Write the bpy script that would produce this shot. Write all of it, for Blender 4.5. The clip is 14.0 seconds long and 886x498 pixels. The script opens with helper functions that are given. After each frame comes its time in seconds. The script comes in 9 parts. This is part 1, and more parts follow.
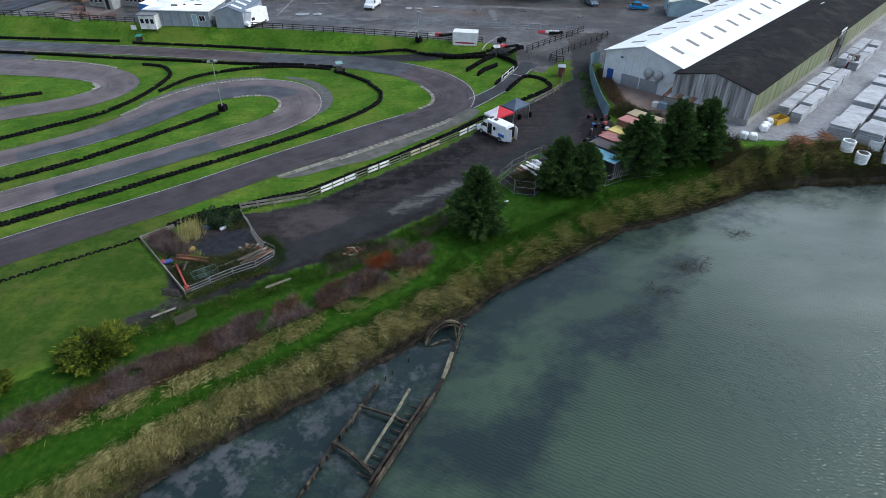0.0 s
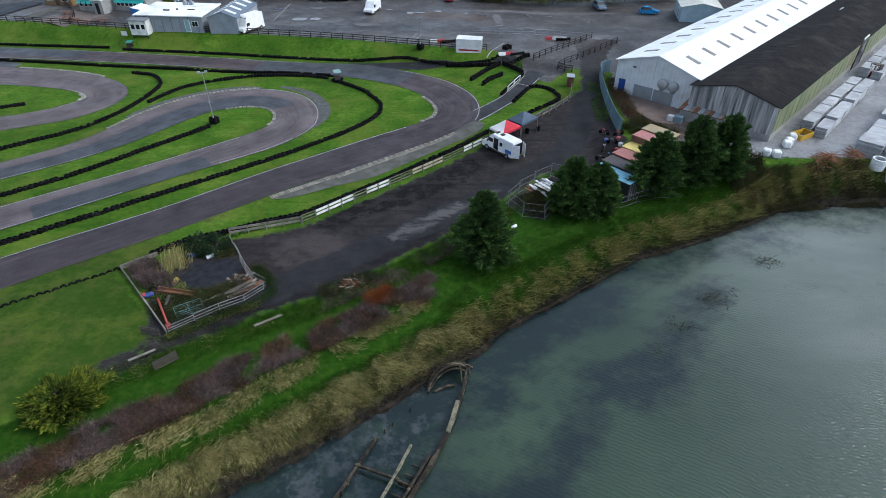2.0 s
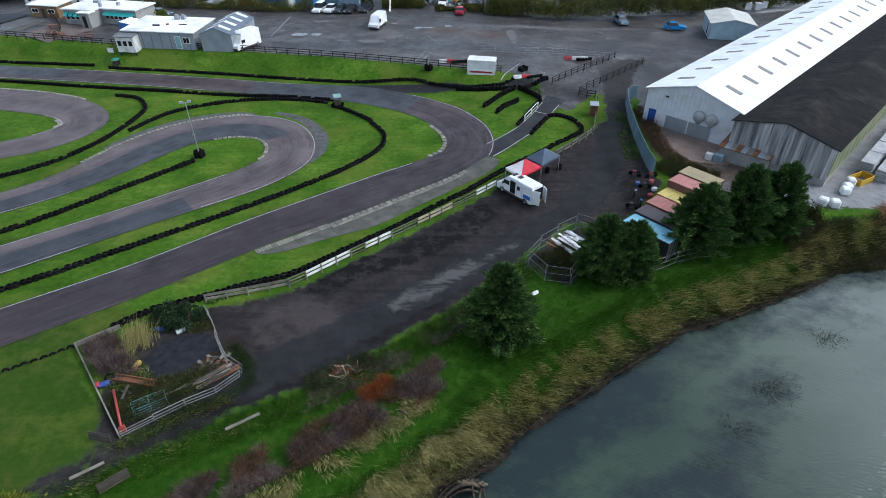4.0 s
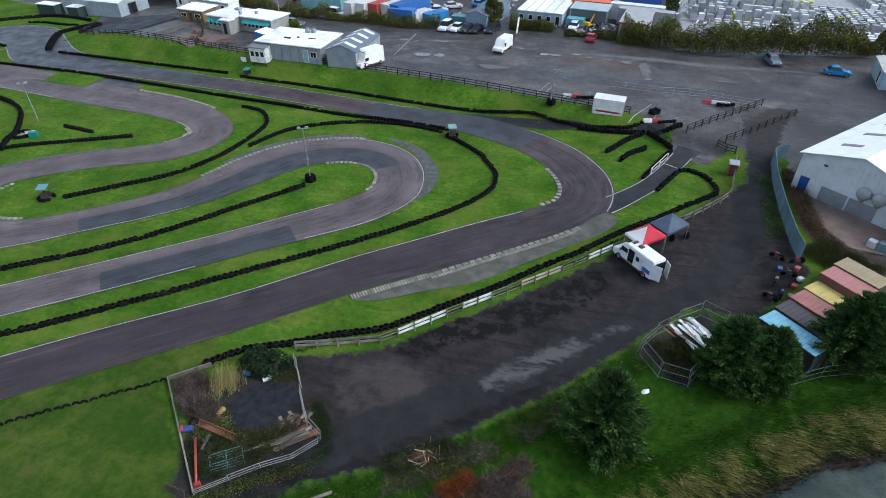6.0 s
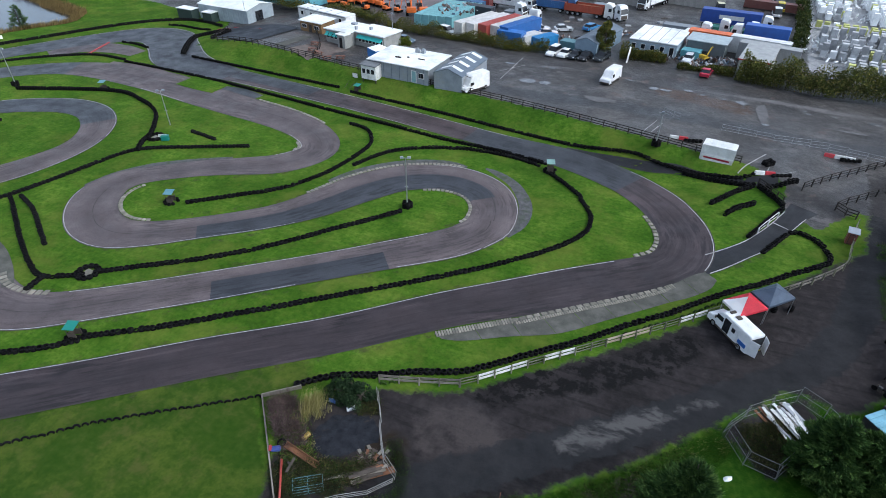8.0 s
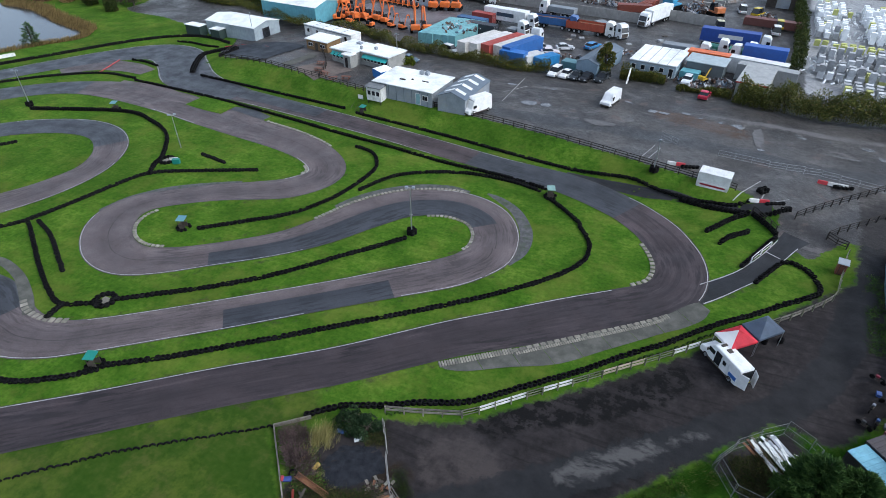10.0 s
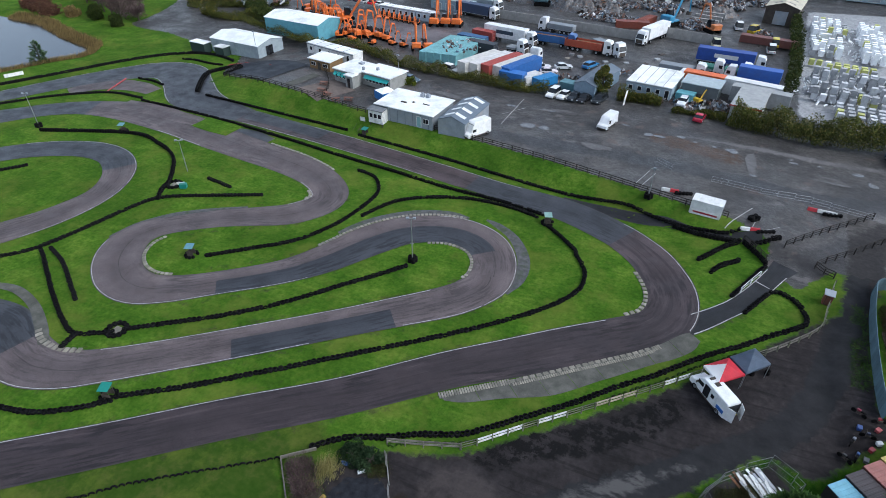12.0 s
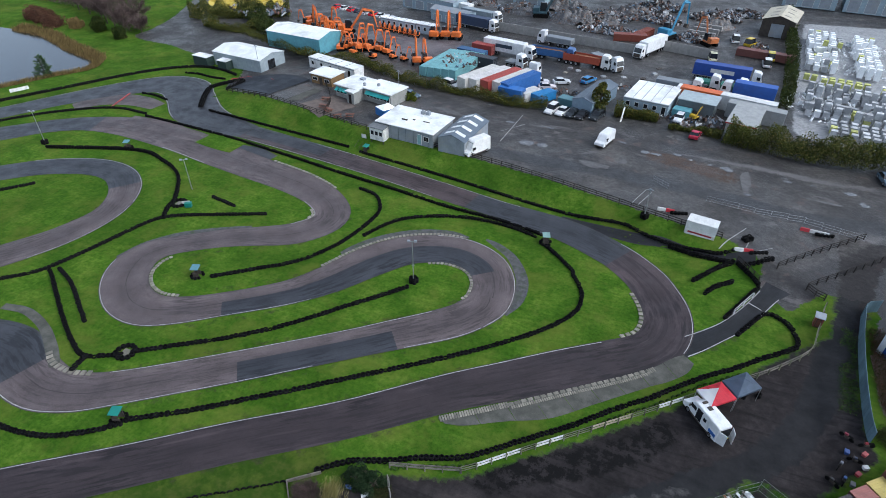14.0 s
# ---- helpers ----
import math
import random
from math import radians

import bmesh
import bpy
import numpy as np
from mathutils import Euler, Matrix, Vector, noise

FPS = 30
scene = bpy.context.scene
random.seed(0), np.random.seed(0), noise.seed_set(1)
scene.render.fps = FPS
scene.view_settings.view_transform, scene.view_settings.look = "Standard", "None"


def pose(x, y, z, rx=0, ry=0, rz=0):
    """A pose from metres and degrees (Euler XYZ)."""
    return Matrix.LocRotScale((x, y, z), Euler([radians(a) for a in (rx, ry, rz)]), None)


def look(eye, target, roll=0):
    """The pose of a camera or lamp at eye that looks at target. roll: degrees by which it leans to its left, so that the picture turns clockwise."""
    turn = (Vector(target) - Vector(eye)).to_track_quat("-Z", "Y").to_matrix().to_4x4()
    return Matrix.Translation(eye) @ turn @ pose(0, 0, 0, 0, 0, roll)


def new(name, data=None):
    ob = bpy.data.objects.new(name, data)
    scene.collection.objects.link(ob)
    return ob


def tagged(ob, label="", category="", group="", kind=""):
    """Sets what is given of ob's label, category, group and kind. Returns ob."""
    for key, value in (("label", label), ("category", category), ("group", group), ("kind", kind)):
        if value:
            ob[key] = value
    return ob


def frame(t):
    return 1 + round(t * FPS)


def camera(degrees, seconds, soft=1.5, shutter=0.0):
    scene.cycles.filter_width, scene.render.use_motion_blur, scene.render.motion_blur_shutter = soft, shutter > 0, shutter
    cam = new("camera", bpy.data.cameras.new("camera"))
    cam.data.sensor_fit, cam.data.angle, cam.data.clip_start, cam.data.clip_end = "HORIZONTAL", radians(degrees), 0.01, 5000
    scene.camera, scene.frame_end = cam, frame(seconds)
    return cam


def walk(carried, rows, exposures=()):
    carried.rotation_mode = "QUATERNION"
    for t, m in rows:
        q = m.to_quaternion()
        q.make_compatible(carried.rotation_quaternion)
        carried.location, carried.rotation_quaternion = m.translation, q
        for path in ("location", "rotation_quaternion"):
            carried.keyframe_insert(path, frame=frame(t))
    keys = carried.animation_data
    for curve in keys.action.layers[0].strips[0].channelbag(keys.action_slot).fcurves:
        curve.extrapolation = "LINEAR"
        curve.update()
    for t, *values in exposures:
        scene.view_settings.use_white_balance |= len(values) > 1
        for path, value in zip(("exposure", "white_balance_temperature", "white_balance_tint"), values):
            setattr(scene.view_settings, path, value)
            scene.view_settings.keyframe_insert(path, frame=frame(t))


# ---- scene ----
cam = camera(74.95, 14.0, soft=0.6)
PATH = [  # seconds, place, turn
    (0, 0.000, 0.000, 33.000, 53.90, 0, 0.68),
    (0.5, -0.057, 0.619, 32.913, 53.91, 0, 0.67),
    (1, -0.095, 1.750, 32.914, 53.88, 0, 0.73),
    (1.5, -0.260, 3.191, 32.886, 53.85, 0, 0.70),
    (2, -0.375, 5.114, 32.826, 53.83, 0, 0.77),
    (2.5, -0.519, 7.306, 32.822, 53.83, 0, 0.80),
    (2.7, -0.598, 8.203, 32.824, 53.86, 0, 0.83),
    (4.8, -1.046, 18.888, 33.401, 53.85, 0, 4.03),
    (5, -1.263, 19.551, 33.586, 53.86, 0, 5.59),
    (5.5, -1.811, 20.752, 34.341, 53.91, 0, 9.37),
    (6, -2.210, 21.452, 35.354, 53.94, 0, 13.34),
    (6.5, -2.540, 22.006, 36.480, 53.90, 0, 17.27),
    (7, -3.098, 22.442, 37.534, 53.91, 0, 20.99),
    (7.5, -3.317, 22.694, 38.567, 53.95, 0, 23.24),
    (8, -3.460, 22.848, 39.279, 53.92, 0, 23.41),
    (10.5, -3.556, 22.894, 44.634, 53.87, 0, 23.78),
    (11, -3.554, 22.975, 45.764, 53.84, 0, 23.79),
    (11.5, -3.562, 23.052, 46.844, 53.85, 0, 23.80),
    (12, -3.579, 23.186, 47.916, 53.84, 0, 23.82),
    (12.5, -3.621, 23.277, 48.997, 53.84, 0, 23.81),
    (13, -3.601, 23.409, 50.054, 53.86, 0, 23.85),
    (13.5, -3.648, 23.437, 50.946, 53.85, 0, 23.83),
    (14, -3.770, 23.407, 51.337, 53.85, 0, 23.78),
]
walk(cam, [(t, pose(*row)) for t, *row in PATH], [(0, 1.06, 5720, 7), (8.2, 1.03, 5740, 7), (11, 0.99, 5760, 7), (14, 0.92, 5760, 7)])

# ---- sky, sun, exposure ----
SUN_ELEV, SUN_TURN = 45.7, 89.0
world = bpy.data.worlds.new("sky")
scene.world = world
world.use_nodes = True
wn = world.node_tree.nodes
sky = wn.new("ShaderNodeTexSky")
sky.sky_type, sky.sun_disc = 'NISHITA', False
sky.sun_elevation, sky.sun_rotation = radians(SUN_ELEV), radians(SUN_TURN)
sky.air_density, sky.dust_density, sky.ozone_density = 1.0, 3.0, 1.0
soft_sky = wn.new("ShaderNodeHueSaturation")
soft_sky.inputs["Saturation"].default_value = 0.5
world.node_tree.links.new(sky.outputs[0], soft_sky.inputs["Color"])
world.node_tree.links.new(soft_sky.outputs[0], wn["Background"].inputs[0])
wn["Background"].inputs[1].default_value = 0.126
sun_lamp = bpy.data.lights.new("sun", 'SUN')
sun_lamp.energy, sun_lamp.angle, sun_lamp.color = 0.55, radians(26), (1.0, 0.96, 0.9)
sun = new("sun", sun_lamp)
sun.matrix_world = look((125, 2, 128), (0, 0, 0))

# ---- materials ----
def mat(name):
    m = bpy.data.materials.new(name)
    m.use_nodes = True
    nt = m.node_tree
    return m, nt, nt.nodes, nt.links, nt.nodes["Principled BSDF"]


def noise_of(nt, scale, detail=4, rough=0.55, vec=None, stretch=None):
    n = nt.nodes.new("ShaderNodeTexNoise")
    n.inputs["Scale"].default_value, n.inputs["Detail"].default_value, n.inputs["Roughness"].default_value = scale, detail, rough
    if vec is None:
        vec = nt.nodes.new("ShaderNodeNewGeometry").outputs["Position"]
    if stretch:
        mp = nt.nodes.new("ShaderNodeMapping")
        mp.inputs["Scale"].default_value = stretch[:3]
        if len(stretch) > 3:
            mp.inputs["Rotation"].default_value[2] = stretch[3]
        nt.links.new(vec, mp.inputs["Vector"])
        vec = mp.outputs[0]
    nt.links.new(vec, n.inputs["Vector"])
    return n.outputs["Fac"]


def ramp(nt, fac, stops):
    r = nt.nodes.new("ShaderNodeValToRGB")
    e = r.color_ramp.elements
    while len(e) < len(stops):
        e.new(0.5)
    for el, (p, c) in zip(e, stops):
        el.position = p
        el.color = (c, c, c, 1) if isinstance(c, (int, float)) else (*c[:3], 1)
    nt.links.new(fac, r.inputs[0])
    return r.outputs[0]


def mix(nt, fac, a, b, how='MIX'):
    n = nt.nodes.new("ShaderNodeMix")
    n.data_type, n.blend_type = 'RGBA', how
    for sock, v in ((n.inputs[0], fac), (n.inputs[6], a), (n.inputs[7], b)):
        if isinstance(v, (int, float)):
            sock.default_value = v if sock == n.inputs[0] else (v, v, v, 1)
        elif isinstance(v, tuple):
            sock.default_value = (*v, 1)
        else:
            nt.links.new(v, sock)
    return n.outputs[2]


def calc(nt, op, a, b=0.0):
    n = nt.nodes.new("ShaderNodeMath")
    n.operation = op
    for i, v in enumerate((a, b)):
        if isinstance(v, (int, float)):
            n.inputs[i].default_value = v
        else:
            nt.links.new(v, n.inputs[i])
    return n.outputs[0]


def bump(nt, bsdf, height, strength=0.4, dist=0.05):
    b = nt.nodes.new("ShaderNodeBump")
    b.inputs["Strength"].default_value, b.inputs["Distance"].default_value = strength, dist
    nt.links.new(height, b.inputs["Height"])
    nt.links.new(b.outputs[0], bsdf.inputs["Normal"])


def attr(nt, name):
    a = nt.nodes.new("ShaderNodeAttribute")
    a.attribute_name = name
    return a.outputs["Fac"]


def rough_mat(name, dark, light, scale=3.0, fine=40.0, rough=0.8, metal=0.0, relief=0.3, stain=None, stretch=None, vary=0.0, spec=None):
    """Two scales of variation between two colours, an optional stain colour, and a fine relief."""
    m, nt, ns, ln, b = mat(name)
    big = noise_of(nt, scale, 5, stretch=stretch)
    small = noise_of(nt, fine, 3, stretch=stretch)
    f = calc(nt, 'ADD', calc(nt, 'MULTIPLY', big, 0.65), calc(nt, 'MULTIPLY', small, 0.35))
    col = ramp(nt, f, [(0.33, dark), (0.67, light)])
    if stain:
        s = ramp(nt, noise_of(nt, scale * 0.37, 6, 0.65), [(0.5, 0.0), (0.68, 0.8)])
        col = mix(nt, s, col, stain)
    if vary:
        o = nt.nodes.new("ShaderNodeObjectInfo")
        k = nt.nodes.new("ShaderNodeMapRange")
        k.inputs[3].default_value, k.inputs[4].default_value = 1 - vary, 1 + vary
        ln.new(o.outputs["Random"], k.inputs[0])
        col = mix(nt, 1.0, col, k.outputs[0], 'MULTIPLY')
    ln.new(col, b.inputs["Base Color"])
    b.inputs["Roughness"].default_value, b.inputs["Metallic"].default_value = rough, metal
    if spec is not None:
        b.inputs["Specular IOR Level"].default_value = spec
    if relief:
        bump(nt, b, f, relief, 0.02)
    return m


MATS = {}


def paint(r, g, b_, rough=0.45, metal=0.0, key=""):
    """Weathered paint or sheet of one colour: slight fading and dirt."""
    k = (round(r, 3), round(g, 3), round(b_, 3), rough, metal)
    if k not in MATS:
        c = (r, g, b_)
        MATS[k] = rough_mat("paint", tuple(v * 0.8 for v in c), tuple(min(1, v * 1.1) for v in c), 1.3, 14, rough, metal, 0.05,
                            stain=tuple(v * 0.7 + 0.012 for v in c))
    return MATS[k]


def track_mat(name, dark, light, rough=0.72, streak=0.6, fade=None):
    """Worn tarmac: broad stains, streaks along the lane, fine stone grain, damp dark patches."""
    dark, light = tuple(v * 0.67 for v in dark), tuple(v * 0.67 for v in light)
    m, nt, ns, ln, b = mat(name)
    f = calc(nt, 'ADD', calc(nt, 'MULTIPLY', noise_of(nt, 0.22, 6, 0.6), 0.6), calc(nt, 'MULTIPLY', noise_of(nt, 9, 4), 0.4))
    col = ramp(nt, f, [(0.34, dark), (0.66, light)])
    across = attr(nt, "across")
    along = attr(nt, "along")
    cx = nt.nodes.new("ShaderNodeCombineXYZ")
    ln.new(calc(nt, 'MULTIPLY', across, 14.0), cx.inputs[0])
    ln.new(calc(nt, 'MULTIPLY', along, 0.28), cx.inputs[1])
    st = noise_of(nt, 1.0, 5, 0.6, cx.outputs[0])
    some = ramp(nt, noise_of(nt, 0.09, 4, 0.6), [(0.42, 0.15), (0.56, 1.0)])
    col = mix(nt, calc(nt, 'MULTIPLY', ramp(nt, st, [(0.48, 0.0), (0.57, streak)]), some), col, tuple(v * 0.3 for v in dark))
    col = mix(nt, ramp(nt, noise_of(nt, 0.8, 7, 0.75), [(0.56, 0.0), (0.66, 0.22)]), col, tuple(v * 1.2 for v in light))
    if fade:
        grimy = ramp(nt, calc(nt, 'ADD', calc(nt, 'DIVIDE', along, fade[1]), calc(nt, 'MULTIPLY', calc(nt, 'SUBTRACT', noise_of(nt, 0.12, 5, 0.65), 0.5), 0.3)), [(fade[0], fade[2]), (1.0, 0.0)])
        col = mix(nt, grimy, col, (0.34, 0.34, 0.36), 'MULTIPLY')
        skid = noise_of(nt, 1.0, 4, 0.6, cx.outputs[0], (0.55, 0.35, 1))
        col = mix(nt, ramp(nt, skid, [(0.54, 0.0), (0.6, 0.55)]), col, tuple(v * 0.25 for v in dark))
        col = mix(nt, ramp(nt, skid, [(0.34, 0.35), (0.42, 0.0)]), col, light)
    wander = calc(nt, 'MULTIPLY', calc(nt, 'SUBTRACT', noise_of(nt, 0.05, 3, 0.5), 0.5), 0.3)
    seam = ramp(nt, calc(nt, 'ABSOLUTE', calc(nt, 'SUBTRACT', calc(nt, 'ADD', across, wander), 0.46)), [(0.004, 0.75), (0.013, 0.0)])
    col = mix(nt, calc(nt, 'MULTIPLY', seam, ramp(nt, noise_of(nt, 0.16, 5, 0.7), [(0.36, 0.1), (0.5, 1.0)])), col, tuple(v * 0.3 for v in dark))
    rim = ramp(nt, calc(nt, 'ADD', calc(nt, 'ABSOLUTE', calc(nt, 'SUBTRACT', across, 0.5)), calc(nt, 'MULTIPLY', calc(nt, 'SUBTRACT', noise_of(nt, 1.3, 6, 0.7), 0.5), 0.12)), [(0.455, 0.0), (0.5, 0.7)])
    col = mix(nt, rim, col, (0.045, 0.042, 0.034))
    rub = ramp(nt, calc(nt, 'ADD', calc(nt, 'MULTIPLY', calc(nt, 'ABSOLUTE', calc(nt, 'SUBTRACT', across, 0.5)), 1.2), calc(nt, 'MULTIPLY', st, 0.35)), [(0.25, 0.45), (0.55, 0.0)])
    col = mix(nt, rub, col, tuple(v * 0.6 for v in dark))
    col = mix(nt, ramp(nt, noise_of(nt, 70, 2), [(0.35, 0.3), (0.7, 0.0)]), col, tuple(v * 0.5 for v in dark))
    ln.new(col, b.inputs["Base Color"])
    ln.new(ramp(nt, noise_of(nt, 0.35, 4), [(0.35, rough - 0.22), (0.65, rough)]), b.inputs["Roughness"])
    b.inputs["Specular IOR Level"].default_value = 0.35
    bump(nt, b, noise_of(nt, 45, 3), 0.25, 0.02)
    return m


TARMAC = track_mat("tarmac_worn", (0.1, 0.079, 0.08), (0.25, 0.2, 0.2), 0.68)
TARMAC_LONG = track_mat("tarmac_straight", (0.064, 0.046, 0.049), (0.172, 0.127, 0.132), 0.68, 0.85, (0.84, 150.0, 0.8))
TARMAC_PIT = track_mat("tarmac_pit_lane", (0.013, 0.013, 0.0155), (0.03, 0.031, 0.036), 0.7)
TARMAC_NEW = track_mat("tarmac_patch", (0.044, 0.046, 0.055), (0.088, 0.092, 0.106), 0.55, 0.9)
CONCRETE = rough_mat("concrete", (0.036, 0.037, 0.029), (0.115, 0.113, 0.096), 0.7, 22, 0.85, 0, 0.3, stain=(0.04, 0.04, 0.032))
KERB = rough_mat("kerb_concrete", (0.13, 0.121, 0.098), (0.29, 0.27, 0.22), 1.5, 18, 0.8, 0, 0.2, stain=(0.09, 0.085, 0.075), vary=0.25)
LINE = rough_mat("line_paint", (0.2, 0.195, 0.195), (0.48, 0.475, 0.47), 2.2, 14, 0.7, 0, 0.1, stain=(0.16, 0.15, 0.15))
RUBBER = rough_mat("tyre_rubber", (0.003, 0.003, 0.0034), (0.0095, 0.0094, 0.0094), 2.0, 9, 0.8, 0, 0.2, vary=0.5, spec=0.1)
WOOD_GREY = rough_mat("wood_weathered", (0.10, 0.088, 0.07), (0.24, 0.22, 0.19), 1.5, 30, 0.85, 0, 0.3, vary=0.3)
WOOD_DARK = rough_mat("wood_dark", (0.03, 0.024, 0.02), (0.075, 0.06, 0.048), 1.5, 30, 0.85, 0, 0.3, vary=0.3)
WOOD_BLACK = rough_mat("wood_creosoted", (0.01, 0.008, 0.007), (0.028, 0.022, 0.018), 1.5, 30, 0.85, 0, 0.3, vary=0.3)
WOOD_WHITE = rough_mat("wood_white_paint", (0.55, 0.55, 0.53), (0.8, 0.8, 0.78), 2, 20, 0.6, 0, 0.1, stain=(0.4, 0.4, 0.36), vary=0.1)
STEEL = rough_mat("galvanised_steel", (0.32, 0.33, 0.34), (0.5, 0.51, 0.53), 2, 20, 0.45, 0.8, 0.1)
GLASS_DARK = rough_mat("window_glass", (0.012, 0.014, 0.017), (0.02, 0.023, 0.027), 1, 3, 0.08, 0, 0.0)

# ---- mesh kit ----
def obj(name, bm, material, parent=None, label="", category="", group="", kind="", smooth=False):
    me = bpy.data.meshes.new(name)
    bm.to_mesh(me)
    bm.free()
    for mm in (material if isinstance(material, (list, tuple)) else [material]):
        me.materials.append(mm)
    if smooth:
        me.polygons.foreach_set("use_smooth", [True] * len(me.polygons))
    ob = new(name, me)
    if parent is not None:
        ob.parent = parent
    return tagged(ob, label, category, group, kind)


def raw(name, verts, faces, material, parent=None, smooth=False, **tags):
    me = bpy.data.meshes.new(name)
    me.from_pydata(verts, [], faces)
    me.materials.append(material)
    if smooth:
        me.polygons.foreach_set("use_smooth", [True] * len(me.polygons))
    ob = new(name, me)
    if parent is not None:
        ob.parent = parent
    return tagged(ob, **tags)


def part(name, bm, material, parent, label="", smooth=False):
    return obj(name, bm, material, parent, label, smooth=smooth)


def thing(name, m, label, category, group=""):
    e = new(name)
    e.empty_display_size = 0.2
    e.matrix_world = m
    return tagged(e, label, category, group)


def box(bm, x0, y0, z0, x1, y1, z1, m=None, bevel=0.0):
    r = bmesh.ops.create_cube(bm, size=1.0, matrix=Matrix.Translation(((x0 + x1) / 2, (y0 + y1) / 2, (z0 + z1) / 2)) @ Matrix.Diagonal((x1 - x0, y1 - y0, z1 - z0, 1)))
    vs = r["verts"]
    if bevel:
        es = list({e for v in vs for e in v.link_edges})
        vs = bmesh.ops.bevel(bm, geom=es, offset=bevel, segments=1, affect='EDGES')["verts"]
    if m is not None:
        bmesh.ops.transform(bm, matrix=m, verts=vs)
    return vs


def boxes(*rows, bevel=0.0):
    bm = bmesh.new()
    for r in rows:
        box(bm, *r[:6], *(r[6:7]), bevel=bevel)
    return bm


def rod(bm, a, b, r0, r1=None, n=6):
    """A tapered rod from a to b."""
    a, b = Vector(a), Vector(b)
    d = b - a
    if d.length < 1e-6:
        return []
    m = Matrix.Translation((a + b) / 2) @ d.to_track_quat('Z', 'Y').to_matrix().to_4x4()
    return bmesh.ops.create_cone(bm, cap_ends=True, segments=n, radius1=r0, radius2=r0 if r1 is None else r1, depth=d.length, matrix=m)["verts"]


def prism(bm, outline, y0, y1, m=None):
    """An outline in x, z pulled from y0 to y1."""
    a = [bm.verts.new((x, y0, z)) for x, z in outline]
    b = [bm.verts.new((x, y1, z)) for x, z in outline]
    n = len(outline)
    bm.faces.new(a[::-1])
    bm.faces.new(b)
    for i in range(n):
        bm.faces.new((a[i], a[(i + 1) % n], b[(i + 1) % n], b[i]))
    bmesh.ops.recalc_face_normals(bm, faces=bm.faces[:])
    if m is not None:
        bmesh.ops.transform(bm, matrix=m, verts=a + b)
    return a + b


def spline(ctrl, step=0.7, closed=False):
    """A smooth line through control points of any width (Catmull-Rom), at even steps."""
    p = np.array(ctrl, float)
    q = np.vstack([2 * p[0] - p[1], p, 2 * p[-1] - p[-2]])
    out = []
    for i in range(len(p) - 1):
        a, b, c, d = q[i:i + 4]
        n = max(2, int(np.linalg.norm((c - b)[:2]) / step))
        for t in np.arange(n) / n:
            out.append(0.5 * (2 * b + (c - a) * t + (2 * a - 5 * b + 4 * c - d) * t * t + (3 * b - a - 3 * c + d) * t ** 3))
    out.append(p[-1])
    return np.array(out)


def even(line, gap):
    """Points at an even gap along a line, with the heading at each."""
    seg = np.linalg.norm(np.diff(line[:, :2], axis=0), axis=1)
    s = np.concatenate([[0], np.cumsum(seg)])
    at = np.arange(0, s[-1], gap)
    xy = np.stack([np.interp(at, s, line[:, k]) for k in range(2)], 1)
    d = np.gradient(xy, axis=0) if len(xy) > 1 else np.array([[1.0, 0.0]])
    return xy, np.arctan2(d[:, 1], d[:, 0])


def dist_to(line, x, y):
    """Distance to a polyline, signed: positive on the left of its way."""
    best = np.full(x.shape, 1e9)
    sign = np.ones(x.shape)
    line = np.asarray(line, float)[:, :2]
    for (ax, ay), (bx, by) in zip(line[:-1], line[1:]):
        ux, uy = bx - ax, by - ay
        t = np.clip(((x - ax) * ux + (y - ay) * uy) / (ux * ux + uy * uy), 0, 1)
        d = np.hypot(x - ax - t * ux, y - ay - t * uy)
        near = d < best
        c = ux * (y - ay) - uy * (x - ax)
        sign = np.where(near, np.sign(c), sign)
        best = np.where(near, d, best)
    return best * sign


def inside(poly, x, y):
    """Signed distance to a polygon's edge, positive inside."""
    p = np.asarray(poly, float)
    q = np.vstack([p, p[:1]])
    d = np.abs(dist_to(q, x, y))
    odd = np.zeros(x.shape, bool)
    for (ax, ay), (bx, by) in zip(q[:-1], q[1:]):
        cross = (ay > y) != (by > y)
        odd ^= cross & (x < (bx - ax) * (y - ay) / (by - ay + 1e-12) + ax)
    return np.where(odd, d, -d)


def ease(t):
    t = np.clip(t, 0, 1)
    return t * t * (3 - 2 * t)

# ---- plan: the main lines of the place, in metres ----
WATER_Z = -2.12
SHORE = [(-120, -62), (-60, -14), (-34, 9), (-20.5, 20.5), (-15.7, 25.1), (-10, 29), (-4.3, 33.5), (-1.2, 36.2), (1.9, 38.4), (4.6, 41.4), (9.2, 44.6), (14.4, 48.4), (18.6, 51.6),
         (24.1, 53.8), (31.8, 57.7), (36.4, 60.6), (42.9, 61.8), (53.3, 62.6), (75, 63), (140, 60), (400, 30)]
FENCE_LOT = [(-104.3, 124.5), (-73.4, 118.3), (-62.5, 116), (-45.3, 113.9), (-35.7, 112.6), (-24.4, 110.7), (-14.2, 108.5), (-5.7, 106.4), (0.7, 104.9), (6.8, 103.5)]
RIM = [(-400, 260), (-135, 160), (-112, 140), (-104.3, 125.5)] + FENCE_LOT[1:] + [(12, 101), (19, 97), (20.5, 88), (19, 78), (20, 70), (27, 64.5), (60, 67), (400, 40)]
